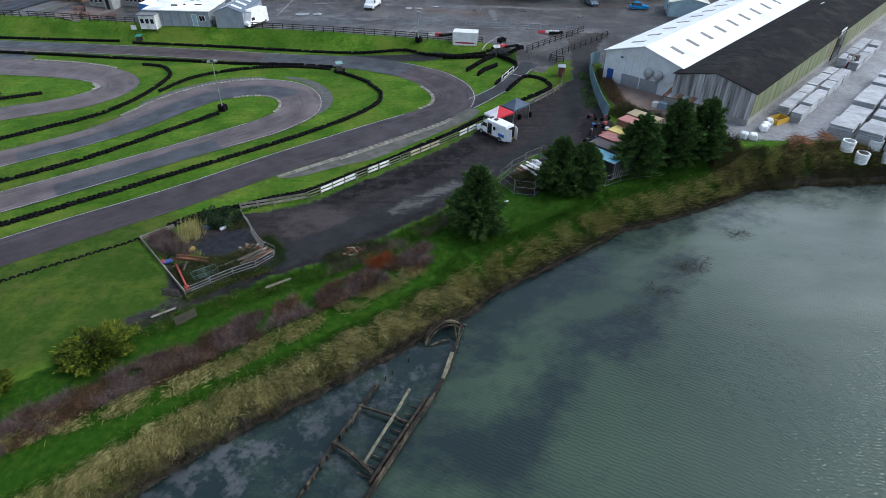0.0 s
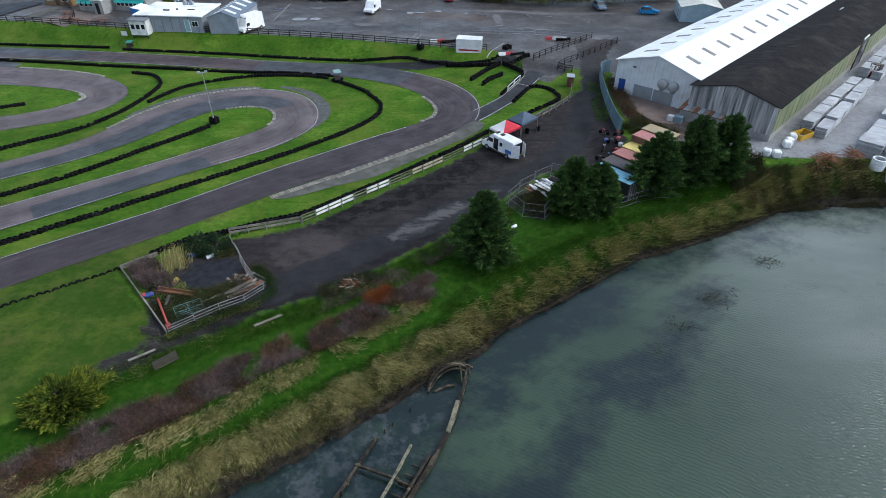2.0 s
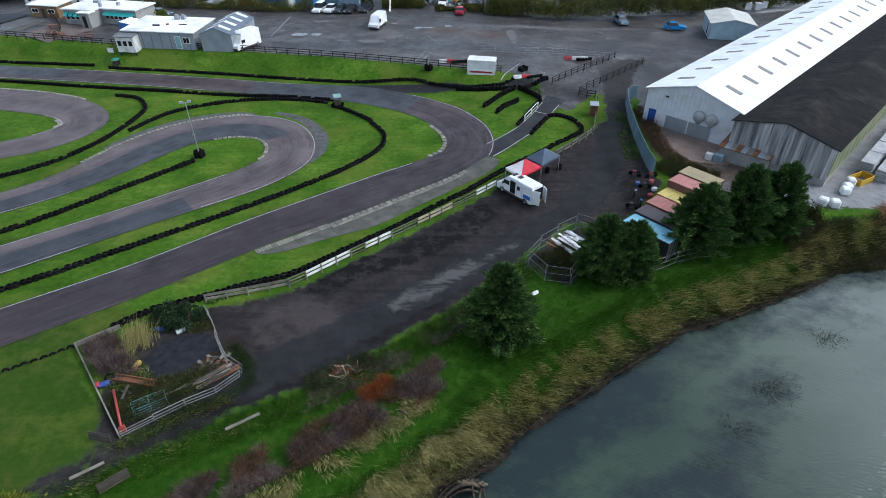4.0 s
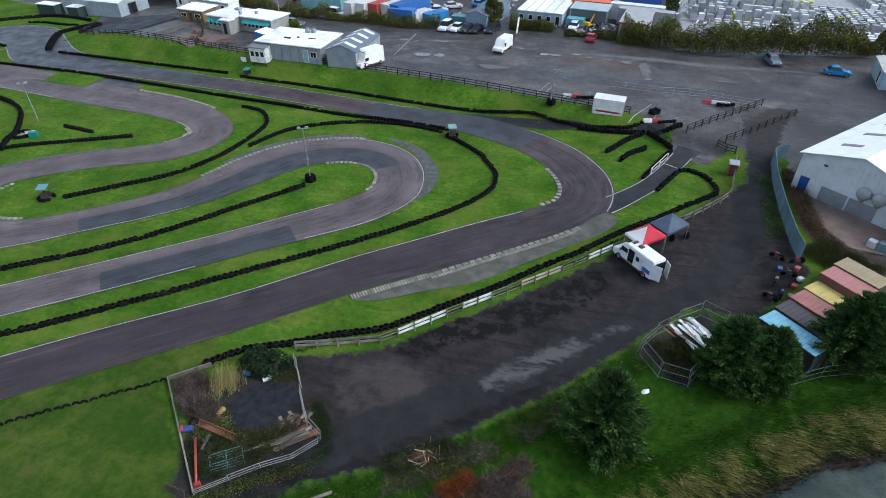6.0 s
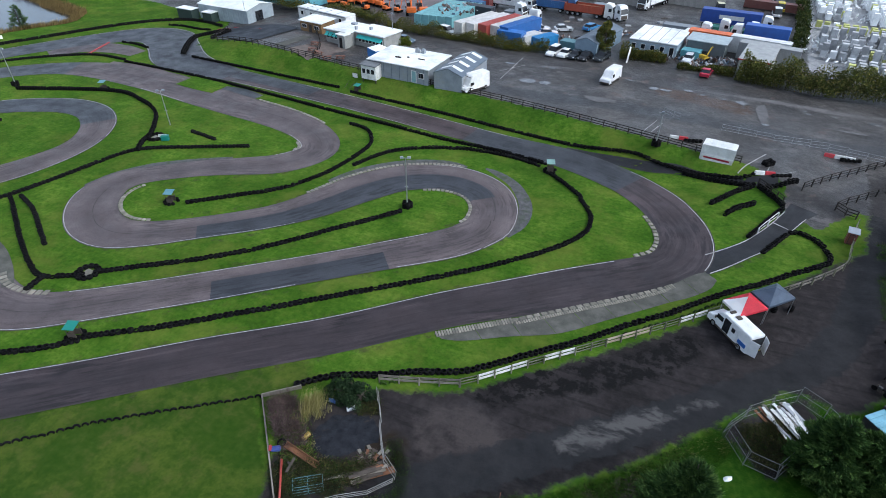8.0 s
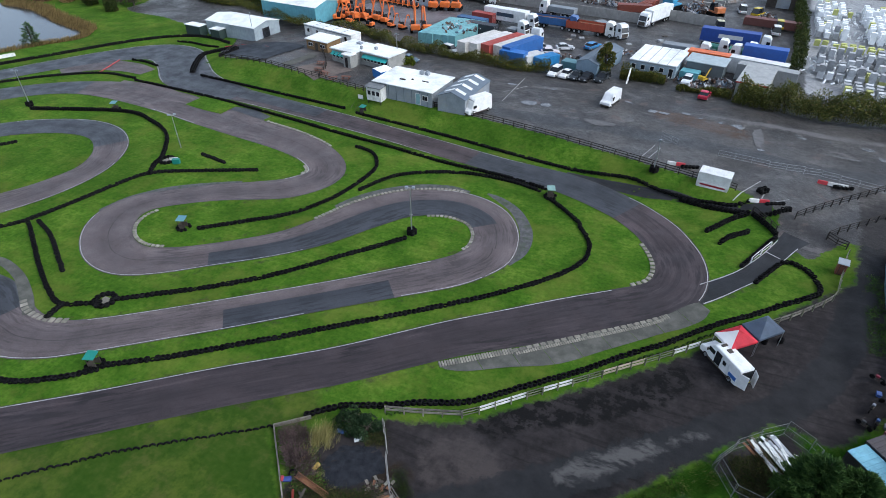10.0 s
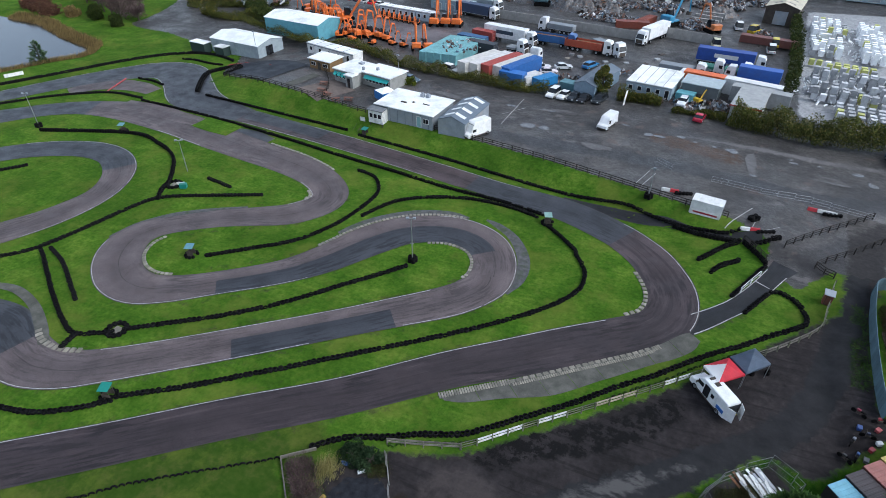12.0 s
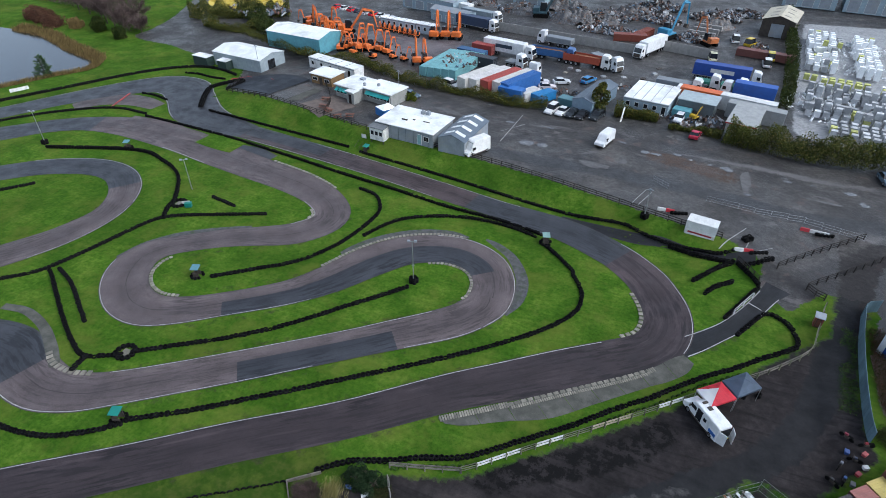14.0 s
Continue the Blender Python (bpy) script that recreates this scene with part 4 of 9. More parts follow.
tyre_wall([(-92, 50), (-88.8, 53.1), (-86, 56), (-83.1, 59), (-81.6, 62.3), (-80.1, 67.9), (-78.6, 74.2), (-76.4, 77.9), (-69.2, 81.6), (-62.4, 84.8)], 2)
tyre_wall([(-76.9, 77.1), (-78.4, 79.3), (-79.8, 82.6), (-85.2, 88.8), (-91.8, 92), (-100.4, 93.3), (-117.8, 87.1)], 3)
tyre_wall([(-74.1, 85.5), (-68.5, 84.6)], 2)
tyre_wall([(-116, 67.5), (-113, 70.5), (-109.9, 72.4), (-106.5, 76.5)], 2)
tyre_wall([(-59.2, 68.4), (-54.8, 72.2), (-50.1, 76.5), (-47.1, 82.5), (-45.9, 89), (-46.1, 93.5), (-48.9, 97.2), (-52.8, 98.2)], 2, 1, True)
tyre_wall([(-44.7, 86), (-42.1, 91.5), (-37.7, 94.9), (-31.6, 97.1), (-25, 97.3), (-20.2, 96.3)], 2, 1, True)
tyre_wall([(-111.6, 106.7), (-91, 105.7), (-73.4, 103.7), (-58.3, 101.6), (-46.7, 100.3), (-36.7, 98.9), (-26.9, 98.4), (-19.2, 97.2)], 2, 1)
tyre_wall([(-100.9, 114.6), (-80.2, 112.9), (-63, 111.4)], 2)
tyre_wall([(-59.7, 110.4), (-41.4, 108.2), (-28.1, 106.1), (-17.7, 104.6), (-8.8, 104.0), (-4.2, 102.5), (0, 101.6), (3.3, 101.2), (5.5, 101.1), (7.5, 101.8)], 2, 1, True)
tyre_wall([(-152.3, 93.7), (-149.2, 99.4), (-143.7, 109.6), (-134.4, 126.8), (-126.2, 135.1), (-118, 137), (-110, 134.5)], 3)
tyre_wall([(-104.4, 115.5), (-108.8, 122.2), (-110.3, 126.8), (-105.8, 131.8)], 3, 2)
tyre_wall([(-140.8, 88.7), (-138.4, 92), (-131.7, 100.3), (-122, 107), (-112.7, 107.6)], 2)
tyre_wall([(-122.8, 116.4), (-118.9, 116.5), (-114.4, 115.4)], 2)
tyre_wall([(-123.7, 131.4), (-120.4, 132.0), (-115.3, 131.5), (-110.9, 131.6)], 2)
tyre_wall([(-105.1, 125.4), (-104.7, 128.6), (-104.6, 131.6)], 3)
FENCE_ROW = [(-22.3, 52.6), (-19.9, 54.0), (-16.2, 55.6), (-14.4, 57.0), (-12.1, 59.1), (-10.2, 60.9), (-7.3, 63.5), (-4.9, 66.0), (-2.3, 68.7), (0.3, 71.0), (3.0, 73.8), (5.7, 76.4), (8.6, 78.8)]
tyre_wall([(-28.5, 48.7), (-26, 50.9)] + FENCE_ROW + [(11.5, 81.6), (14.5, 84.2), (15.3, 85.3), (14.9, 87.7), (13.7, 89.3), (11.8, 89.9), (10.2, 87.4), (8.7, 84.7)], 2, 1, True)
tyre_wall([(x + 0.55, y - 0.6) for x, y in FENCE_ROW], 1, 1, True, 0.05, "row of mossy tyres half sunk upright in the verge", 0.74, True, TYRE_MOSS)
tyre_wall([(-70, 14), (-58, 24.3), (-46.2, 34.7), (-41.7, 38.7), (-36.5, 42.5), (-30.4, 46.8), (-28.8, 48.4)], 1, 1, True, 0.08, "single row of tyres half sunk in grass", 0.62, True)
tyre_wall([(2.9, 93.8), (4.1, 95.3), (5.7, 97.5), (7.4, 99.2)], 3, 1, True)
tyre_wall([(4.6, 91.4), (5.8, 93.3), (7.9, 95.1)], 3, 1, True)
tyre_wall([(7.2, 87.3), (8.2, 89.4), (9.7, 92.5), (10.9, 94.9)], 2, 1, True)
tyre_wall([(-1.0, 101.2), (1.8, 100.1), (4.1, 99.5), (6.0, 99.4), (8.0, 99.6)], 3, 1, True)
tyre_wall([(8.3, 99.5), (9.3, 98.2), (10.4, 96.6), (11.1, 95.3)], 3, 1, True)
tyre_wall([(9.2, 99.6), (10.6, 100.0), (12.6, 101.3)], 3, 1, True)

# ---- fences ----
def fence(ctrl, material, label, high=1.1, rails=3, gap=2.0, panel=None):
    xy, a = even(np.array([c for c in spline(ctrl, 1.0)]), gap)
    root = thing("fence", pose(*xy[0], gz(*xy[0])), label, "fence")
    inv = root.matrix_world.inverted()
    post = rail = None
    for i, ((x, y), h) in enumerate(zip(xy, a)):
        z = gz(x, y)
        if post is None:
            post = boxes((-0.06, -0.06, -0.2, 0.06, 0.06, high), bevel=0.012)
            post = part("post", post, material, root)
            post.matrix_local = inv @ pose(x, y, z, 0, 0, math.degrees(h))
        else:
            o = new("post", post.data)
            o.parent = root
            o.matrix_local = inv @ pose(x, y, z, random.uniform(-2, 2), random.uniform(-2, 2), math.degrees(h))
        if i + 1 < len(xy):
            x2, y2 = xy[i + 1]
            z2 = gz(x2, y2)
            L = math.dist((x, y, z), (x2, y2, z2))
            board = next((kind for x0, x1, kind in panel or () if x0 <= x <= x1), None)
            for k in range(2 if board else rails):
                hz = high * (0.4 + 0.42 * k if board else 0.25 + 0.68 * k / max(1, rails - 1))
                if board:
                    o = new("board", BOARDS[board])
                    o.parent = root
                elif rail is None:
                    bm = boxes((-0.5, 0.065, -0.055, 0.5, 0.105, 0.055), bevel=0.008)
                    rail = part("rail", bm, material, root)
                    o = rail
                else:
                    o = new("rail", rail.data)
                    o.parent = root
                m = Matrix.Translation(((x + x2) / 2, (y + y2) / 2, (z + z2) / 2 + hz)) @ (Vector((x2 - x, y2 - y, z2 - z))).to_track_quat('X', 'Z').to_matrix().to_4x4()
                o.matrix_local = inv @ m @ Matrix.Diagonal((L * (0.93 if board else 1.03), 1, 1, 1))
    return root


def board_mesh(material):
    """A wide board of unit length on the back of the posts."""
    bm = boxes((-0.5, 0.066, -0.135, 0.5, 0.105, 0.135), bevel=0.008)
    me = bpy.data.meshes.new("board")
    bm.to_mesh(me)
    bm.free()
    me.materials.append(material)
    return me


WOOD_TAN = rough_mat("wood_new_tan", (0.24, 0.2, 0.145), (0.42, 0.36, 0.27), 1.5, 30, 0.8, 0, 0.2, vary=0.2)
WOOD_MOSS = rough_mat("wood_mossy", (0.075, 0.078, 0.05), (0.18, 0.175, 0.125), 1.5, 30, 0.85, 0, 0.3, vary=0.3)
BOARDS = {k: board_mesh(m) for k, m in (("white", WOOD_WHITE), ("tan", WOOD_TAN), ("grey", WOOD_GREY))}
fence([(-22.1, 51.9), (-19.3, 52.8), (-15.4, 54.2)], WOOD_GREY, "weathered grey boarded fence beside the compound", 0.95, 2, 1.75, [(-23, -15, "grey")])
fence([(-15.4, 54.2), (-14.1, 55.3), (-10.6, 58.7), (-6.8, 62.2), (-1.6, 67.0), (3.5, 71.6), (10.7, 78.0), (14.5, 81.9), (16.7, 84.7), (17.5, 88.2), (18.8, 94.4)], WOOD_MOSS, "mossy wooden post and rail fence with white and tan boards", 1.0, 3, 1.62,
      [(-14.3, -11.3, "white"), (-9.8, -7.4, "white"), (-5.3, -2.2, "tan"), (0.4, 2.8, "white"), (10.4, 15.6, "grey")])
fence(FENCE_LOT, WOOD_BLACK, "dark wooden post and rail fence along the bank top", 1.1, 3, 2.0)
fence([(13.1, 99.6), (18, 105.4), (25.4, 113.2)], WOOD_BLACK, "dark wooden post and rail fence by the gate", 1.1, 3, 1.8)
fence([(16.7, 96.8), (20.5, 100.8), (27.3, 108.1), (29.5, 110.4)], WOOD_BLACK, "dark wooden post and rail fence by the gate", 1.1, 3, 1.8)
fence([(16.7, 96.8), (18.8, 94.9)], WOOD_BLACK, "short dark wooden fence beside the road", 1.1, 3, 1.3)
fence([(8.1, 99.9), (9.7, 97.8), (11.1, 95.5)], WOOD_BLACK, "short dark wooden fence by the pit lane", 1.3, 4, 1.2)
fence([(8.15, 88.5), (9.7, 91.6), (11.35, 94.8)], WOOD_WHITE, "low white railing along the pit lane", 0.8, 2, 2.4)

# ---- buildings ----
WHITE_SHEET = rough_mat("white_sheet", (0.62, 0.645, 0.64), (0.8, 0.825, 0.815), 0.5, 6, 0.55, 0, 0.05, stain=(0.55, 0.56, 0.56))
GREY_SHEET = rough_mat("grey_cladding", (0.19, 0.215, 0.245), (0.29, 0.32, 0.355), 0.8, 9, 0.55, 0, 0.05, stain=(0.27, 0.27, 0.26))
PALE_CLAD = rough_mat("pale_cladding", (0.5, 0.525, 0.55), (0.67, 0.69, 0.705), 0.6, 9, 0.55, 0, 0.05, stain=(0.40, 0.37, 0.31))
STREAKED = rough_mat("streaked_sheet", (0.02, 0.021, 0.024), (0.5, 0.49, 0.48), 1.1, 4, 0.75, 0, 0.1, stretch=(1.5, 1.5, 0.1), vary=0.5)
BLACK_ROOF = rough_mat("black_sheet_roof", (0.007, 0.007, 0.008), (0.019, 0.018, 0.017), 0.7, 14, 0.95, 0, 0.2, stain=(0.035, 0.033, 0.028), spec=0.1)
GREEN_CLAD = rough_mat("green_cladding", (0.10, 0.125, 0.055), (0.19, 0.21, 0.11), 0.5, 6, 0.6, 0, 0.05, stain=(0.16, 0.13, 0.08), stretch=(1, 1, 0.3))
BLUE_ROOF = rough_mat("blue_grey_roof", (0.075, 0.1, 0.13), (0.12, 0.15, 0.185), 0.8, 9, 0.5, 0, 0.05)
FELT = rough_mat("felt_roof_white", (0.66, 0.68, 0.68), (0.84, 0.85, 0.84), 0.5, 8, 0.7, 0, 0.1, stain=(0.42, 0.43, 0.41))
RUSTY = rough_mat("rust", (0.09, 0.035, 0.016), (0.24, 0.11, 0.05), 1.5, 12, 0.85, 0, 0.3)
BRICKISH = rough_mat("render_grey", (0.22, 0.21, 0.2), (0.34, 0.33, 0.31), 1.0, 12, 0.85, 0, 0.2)


def slab(bm, a, b, c, d, t):
    """A slab of thickness t (downwards) over four corners."""
    top = [bm.verts.new(p) for p in (a, b, c, d)]
    bot = [bm.verts.new((p[0], p[1], p[2] - t)) for p in (a, b, c, d)]
    bm.faces.new(top)
    bm.faces.new(bot[::-1])
    for i in range(4):
        j = (i + 1) % 4
        bm.faces.new((top[j], top[i], bot[i], bot[j]))


def opening(root, name, x, y, z, w, h, axis, frame_m, pane_m, deep=0.06, bars=0):
    """A framed window or door panel standing proud on a wall; axis 'x': the wall runs along x at y, 'y': along y at x."""
    def b(u0, v0, u1, v1, d0, d1):
        return (x + u0, y + d0, z + v0, x + u1, y + d1, z + v1) if axis == 'x' else (x + d0, y + u0, z + v0, x + d1, y + u1, z + v1)
    s = 0.07
    fr = part(name, boxes(b(0, 0, w, s, -deep, deep), b(0, h - s, w, h, -deep, deep), b(0, s, s, h - s, -deep, deep), b(w - s, s, w, h - s, -deep, deep),
                          *[b(w * k / (bars + 1) - 0.02, s, w * k / (bars + 1) + 0.02, h - s, -deep * 0.8, deep * 0.8) for k in range(1, bars + 1)]), frame_m, root)
    part("pane" if name == "window" else "leaf", boxes(b(s, s, w - s, h - s, -deep * 0.55, deep * 0.55)), pane_m, fr)
    return fr


def corrugated(lo, hi, ends, pitch=1.0, rib=0.12, proud=0.012, thick=0.08):
    """One sheet between two edges, with raised seams at a pitch; ends(u, h) gives the two edge points at u, lifted by h."""
    us = [(lo, 0)]
    u = lo + pitch * 0.6
    while u + rib < hi - 0.1:
        us += [(u, 0), (u + 0.02, proud), (u + rib - 0.02, proud), (u + rib, 0)]
        u += pitch
    us.append((hi, 0))
    bm = bmesh.new()
    top = [[bm.verts.new(p) for p in ends(u, h)] for u, h in us]
    bot = [[bm.verts.new(p) for p in ends(u, -thick)] for u, h in us]
    for i in range(len(us) - 1):
        bm.faces.new((top[i][0], top[i + 1][0], top[i + 1][1], top[i][1]))
        bm.faces.new((bot[i][0], bot[i][1], bot[i + 1][1], bot[i + 1][0]))
        for k in (0, 1):
            bm.faces.new((top[i][k], bot[i][k], bot[i + 1][k], top[i + 1][k]))
    for i in (0, -1):
        bm.faces.new((top[i][0], top[i][1], bot[i][1], bot[i][0]))
    bmesh.ops.recalc_face_normals(bm, faces=bm.faces[:])
    return bm


def gabled(name, x, y, z, rot, w, d, eave, rise, wall_m, roof_m, label, category="building", over=0.3, ribs=0.9, rib_m=None, ridge_along='y'):
    """A building w wide (local x), d deep (local y), with a ridge along y or x and ribbed cladding."""
    root = thing(name, pose(x, y, z, 0, 0, rot), label, category)
    bm = bmesh.new()
    if ridge_along == 'y':
        prism(bm, [(0, -0.3), (w, -0.3), (w, eave), (w / 2, eave + rise), (0, eave)], 0, d)
    else:
        prism(bm, [(0, -0.3), (d, -0.3), (d, eave), (d / 2, eave + rise), (0, eave)], 0, w, Matrix(((0, 1, 0, 0), (1, 0, 0, 0), (0, 0, 1, 0), (0, 0, 0, 1))))
        bmesh.ops.recalc_face_normals(bm, faces=bm.faces[:])
    part("wall", bm, wall_m, root)
    if ribs:
        n = int(w / ribs)
        for k in range(n):
            mid = (k + 0.5) * w / n
            top = eave + rise * (1 - abs(mid - w / 2) / (w / 2)) - 0.12 if ridge_along == 'y' else eave - 0.03
            part("cladding_sheet", boxes((k * w / n + 0.012, -0.03 - 0.02 * (k % 2), 0.02, (k + 1) * w / n - 0.012, -0.003, top), bevel=0.008), rib_m or wall_m, root)
    for s in (0, 1):
        o, t = over, 0.1
        if ridge_along == 'y':
            e, ez, lo, hi = (-o if s == 0 else w + o), eave - rise * o / (w / 2) + t, -o, d + o
            part("roof", corrugated(lo, hi, lambda y, h: ((e, y, ez + h), (w / 2, y, eave + rise + t + h))), roof_m, root)
        else:
            e, ez, lo, hi = (-o if s == 0 else d + o), eave - rise * o / (d / 2) + t, -o, w + o
            part("roof", corrugated(lo, hi, lambda x, h: ((x, e, ez + h), (x, d / 2, eave + rise + t + h))), roof_m, root)
    return root


def flat_roofed(name, x, y, z, rot, w, d, h, wall_m, roof_m, label, category="building", over=0.25, fall=0.0):
    root = thing(name, pose(x, y, z, 0, 0, rot), label, category)
    part("wall", boxes((0, 0, -0.4, w, d, h)), wall_m, root)
    bm = bmesh.new()
    slab(bm, (-over, -over, h + 0.16), (w + over, -over, h + 0.16), (w + over, d + over, h + 0.16 + fall), (-over, d + over, h + 0.16 + fall), 0.155)
    bmesh.ops.recalc_face_normals(bm, faces=bm.faces[:])
    part("roof", bm, roof_m, root)
    return root


def roof_strips(root, w, d, eave, rise, rows, material, name="skylight", label="dark translucent skylight sheet"):
    """Flat strips on the slopes of a roof with its ridge along y: (side, y, share from, share to, width)."""
    for side, y, a, b, wd in rows:
        def at(s):
            x = w / 2 * s if side == 0 else w - w / 2 * s
            return x, eave + rise * s + 0.145
        bm = bmesh.new()
        (xa, za), (xb, zb) = at(a), at(b)
        slab(bm, (xa, y, za), (xb, y, zb), (xb, y + wd, zb), (xa, y + wd, za), 0.04)
        bmesh.ops.recalc_face_normals(bm, faces=bm.faces[:])
        part(name, bm, material, root, label)


# two joined sheds at the stone yard
UX, UY = 0.68, 0.733
ROT_SHED = -42.9
GZ = 1.6
white_shed = gabled("warehouse", 23.4, 87.4, GZ, ROT_SHED, 11.9, 84, 4.65, 1.7, PALE_CLAD, WHITE_SHEET, "large pale metal warehouse with a white ribbed roof", "warehouse", ribs=0.55)
SKY = rough_mat("old_skylight", (0.10, 0.095, 0.085), (0.2, 0.19, 0.17), 2, 10, 0.5)
roof_strips(white_shed, 11.9, 84, 4.65, 1.7, [(s, 3.5 + 5.0 * k, 0.32, 0.66, 0.8) for s in (0, 1) for k in range(16)], SKY)
for k in range(2):
    opening(white_shed, "roller_door", 3.1 + 3.0 * k, -0.05, 0.1, 2.8, 1.75, 'x', GREY_SHEET, rough_mat("shutter_grey", (0.19, 0.20, 0.21), (0.27, 0.28, 0.29), 1, 9, 0.6), 0.06)
opening(white_shed, "door", 0.7, -0.05, 0.05, 0.95, 2.05, 'x', paint(0.02, 0.06, 0.22), paint(0.02, 0.07, 0.28), 0.07)
for k in range(2):
    bm = bmesh.new()
    bmesh.ops.create_uvsphere(bm, u_segments=18, v_segments=10, radius=0.72, matrix=pose(7.2 + 1.55 * k, -0.25, 2.9) @ Matrix.Diagonal((1, 0.72, 1, 1)))
    rod(bm, (7.2 + 1.55 * k, -0.25, 2.2), (7.2 + 1.55 * k, 0.1, 2.2), 0.3, 0.3, 12)
    part("vent_cowl", bm, paint(0.33, 0.34, 0.34), white_shed, "round grey metal extractor cowl", smooth=True)
part("wall_light", boxes((2.5, -0.2, 4.1, 2.9, 0.0, 4.25)), WOOD_DARK, white_shed)
part("notice", boxes((1.9, -0.07, 1.1, 2.5, -0.04, 1.8)), WOOD_WHITE, white_shed, "small white notice board")
px, py = 23.4 + 11.9 * 0.733 - 2.2 * UX, 87.4 - 11.9 * UX - 2.2 * 0.733
dark_shed = gabled("warehouse", px, py, GZ, ROT_SHED, 10.7, 86, 4.5, 1.3, BRICKISH, BLACK_ROOF, "old warehouse with black roof and streaked sheet front", "warehouse", ribs=0)
for k in range(20):
    x0 = 0.03 + k * 0.532
    top = 4.5 + 1.3 * (1 - abs(x0 + 0.27 - 5.35) / 5.35) - 0.15
    bm = boxes((x0, -0.07 - 0.02 * (k % 2), 0.9, x0 + 0.52, -0.005, top), bevel=0.012)
    part("sheet", bm, STREAKED, dark_shed)
for k in range(72):
    part("side_sheet", boxes((10.705, 0.1 + k * 1.19, 1.1 + random.uniform(-0.05, 0.05), 10.76 + 0.02 * (k % 2), 1.26 + k * 1.19, 4.42), bevel=0.01), GREEN_CLAD, dark_shed)
opening(dark_shed, "roller_door", 10.79, 36, 0.05, 4.5, 4.0, 'y', WOOD_DARK, GLASS_DARK, 0.08)
part("sign", boxes((10.8, 36.5, 4.2, 10.9, 39.5, 4.9)), WOOD_WHITE, dark_shed, "white sign board with dark bars")
part("roof_patch", boxes((3.5, 50, 5.36, 5.2, 52, 5.52)), GREY_SHEET, dark_shed)

# low lean-to and yard wall in front of the sheds
lean = flat_roofed("outhouse", 29.4, 76.6, 1.2, -38, 5.2, 3.6, 2.1, BRICKISH, RUSTY, "low grey outhouse with a rusty corrugated roof", "shed", 0.2, 0.25)
for k in range(9):
    part("roof_sheet", boxes((-0.15 + k * 0.6, -0.3, 2.28, 0.42 + k * 0.6, 3.85, 2.32, Matrix.Rotation(0.055, 4, 'X'))), [RUSTY, GREY_SHEET, WOOD_GREY][k % 3], lean)
ribbon("pavement", [(24.2, 87.0, 3.2), (25.4, 84.4, 5.6), (27.6, 81.2, 7.6), (28.6, 78.2, 6.6), (28.2, 75.4, 4.0)], rough_mat("brown_concrete", (0.13, 0.092, 0.072), (0.25, 0.185, 0.15), 0.6, 10, 0.85, 0, 0.2, stain=(0.085, 0.07, 0.06)), 0.06, "stained brown concrete yard before the warehouse", category="yard")
bluef = thing("fence", pose(22.9, 93.8, gz(22.9, 93.8)), "blue-grey corrugated metal fence", "fence")
BLUE_FENCE = rough_mat("blue_sheet", (0.07, 0.12, 0.15), (0.13, 0.2, 0.24), 0.8, 10, 0.6, 0, 0.05, vary=0.15)
xy, aa = even(spline([(24.6, 95.4), (22.9, 94.2), (22.2, 91), (21.6, 87), (21.0, 80), (20.8, 75), (20.9, 72.6)], 0.5), 0.6)
for (x, y), h in zip(xy, aa):
    b = part("sheet", boxes((0, -0.03, -0.2, 0.59, 0.03, 1.9), bevel=0.01), BLUE_FENCE, bluef)
    b.matrix_local = bluef.matrix_world.inverted() @ pose(x, y, gz(x, y), 0, 0, math.degrees(h))

# clubhouse, sheds and cabins by the car park
LOTZ = 2.25
club = flat_roofed("clubhouse", -58.2, 114.9, LOTZ, -5.6, 12.6, 8.0, 2.75, GREY_SHEET, FELT, "long grey clubhouse with a flat white roof", "building", 0.3, 0.25)
for k in range(7):
    part("cladding_joint", boxes((1.5 + k * 1.7, -0.04, 0, 1.58 + k * 1.7, -0.003, 2.7)), BLUE_ROOF, club)
opening(club, "door", 9.2, -0.05, 0.1, 1.0, 2.1, 'x', WOOD_WHITE, paint(0.25, 0.42, 0.45), 0.06)
opening(club, "window", 10.6, -0.05, 1.0, 1.2, 1.0, 'x', WOOD_WHITE, GLASS_DARK, 0.06, 1)
for k, (bx, by) in enumerate(((6.2, 6.3), (7.3, 6.5))):
    bm = boxes((bx, by, 3.1, bx + 0.75, by + 0.75, 3.75), bevel=0.05)
    rod(bm, (bx + 0.37, by + 0.37, 3.75), (bx + 0.37, by + 0.37, 3.95), 0.25, 0.25, 10)
    part("roof_unit", bm, GREY_SHEET, club, "grey roof ventilation unit")
part("roof_kerb", boxes((5.2, 5.6, 3.0, 9.2, 7.9, 3.14)), FELT, club)
for bx in ((4.1, 2.6, 2.95, 5.3, 2.9, 3.2), (6.2, 3.4, 2.98, 6.6, 3.7, 3.2), (8.4, 3.6, 2.98, 9.8, 3.8, 3.15)):
    part("roof_vent", boxes(bx), WOOD_DARK, club)
shed = gabled("shed", -44.3, 113.2, LOTZ, -3.4, 5.4, 10.8, 2.75, 1.0, GREY_SHEET, BLUE_ROOF, "grey metal shed with blue-grey roof and skylights", "shed", 0.15, 0.9)
roof_strips(shed, 5.4, 10.8, 2.75, 1.0, [(s, 1.2 + 2.7 * k, 0.25, 0.95, 0.9) for s in (0, 1) for k in range(4)], WHITE_SHEET, "roof_light", "translucent white roof light")
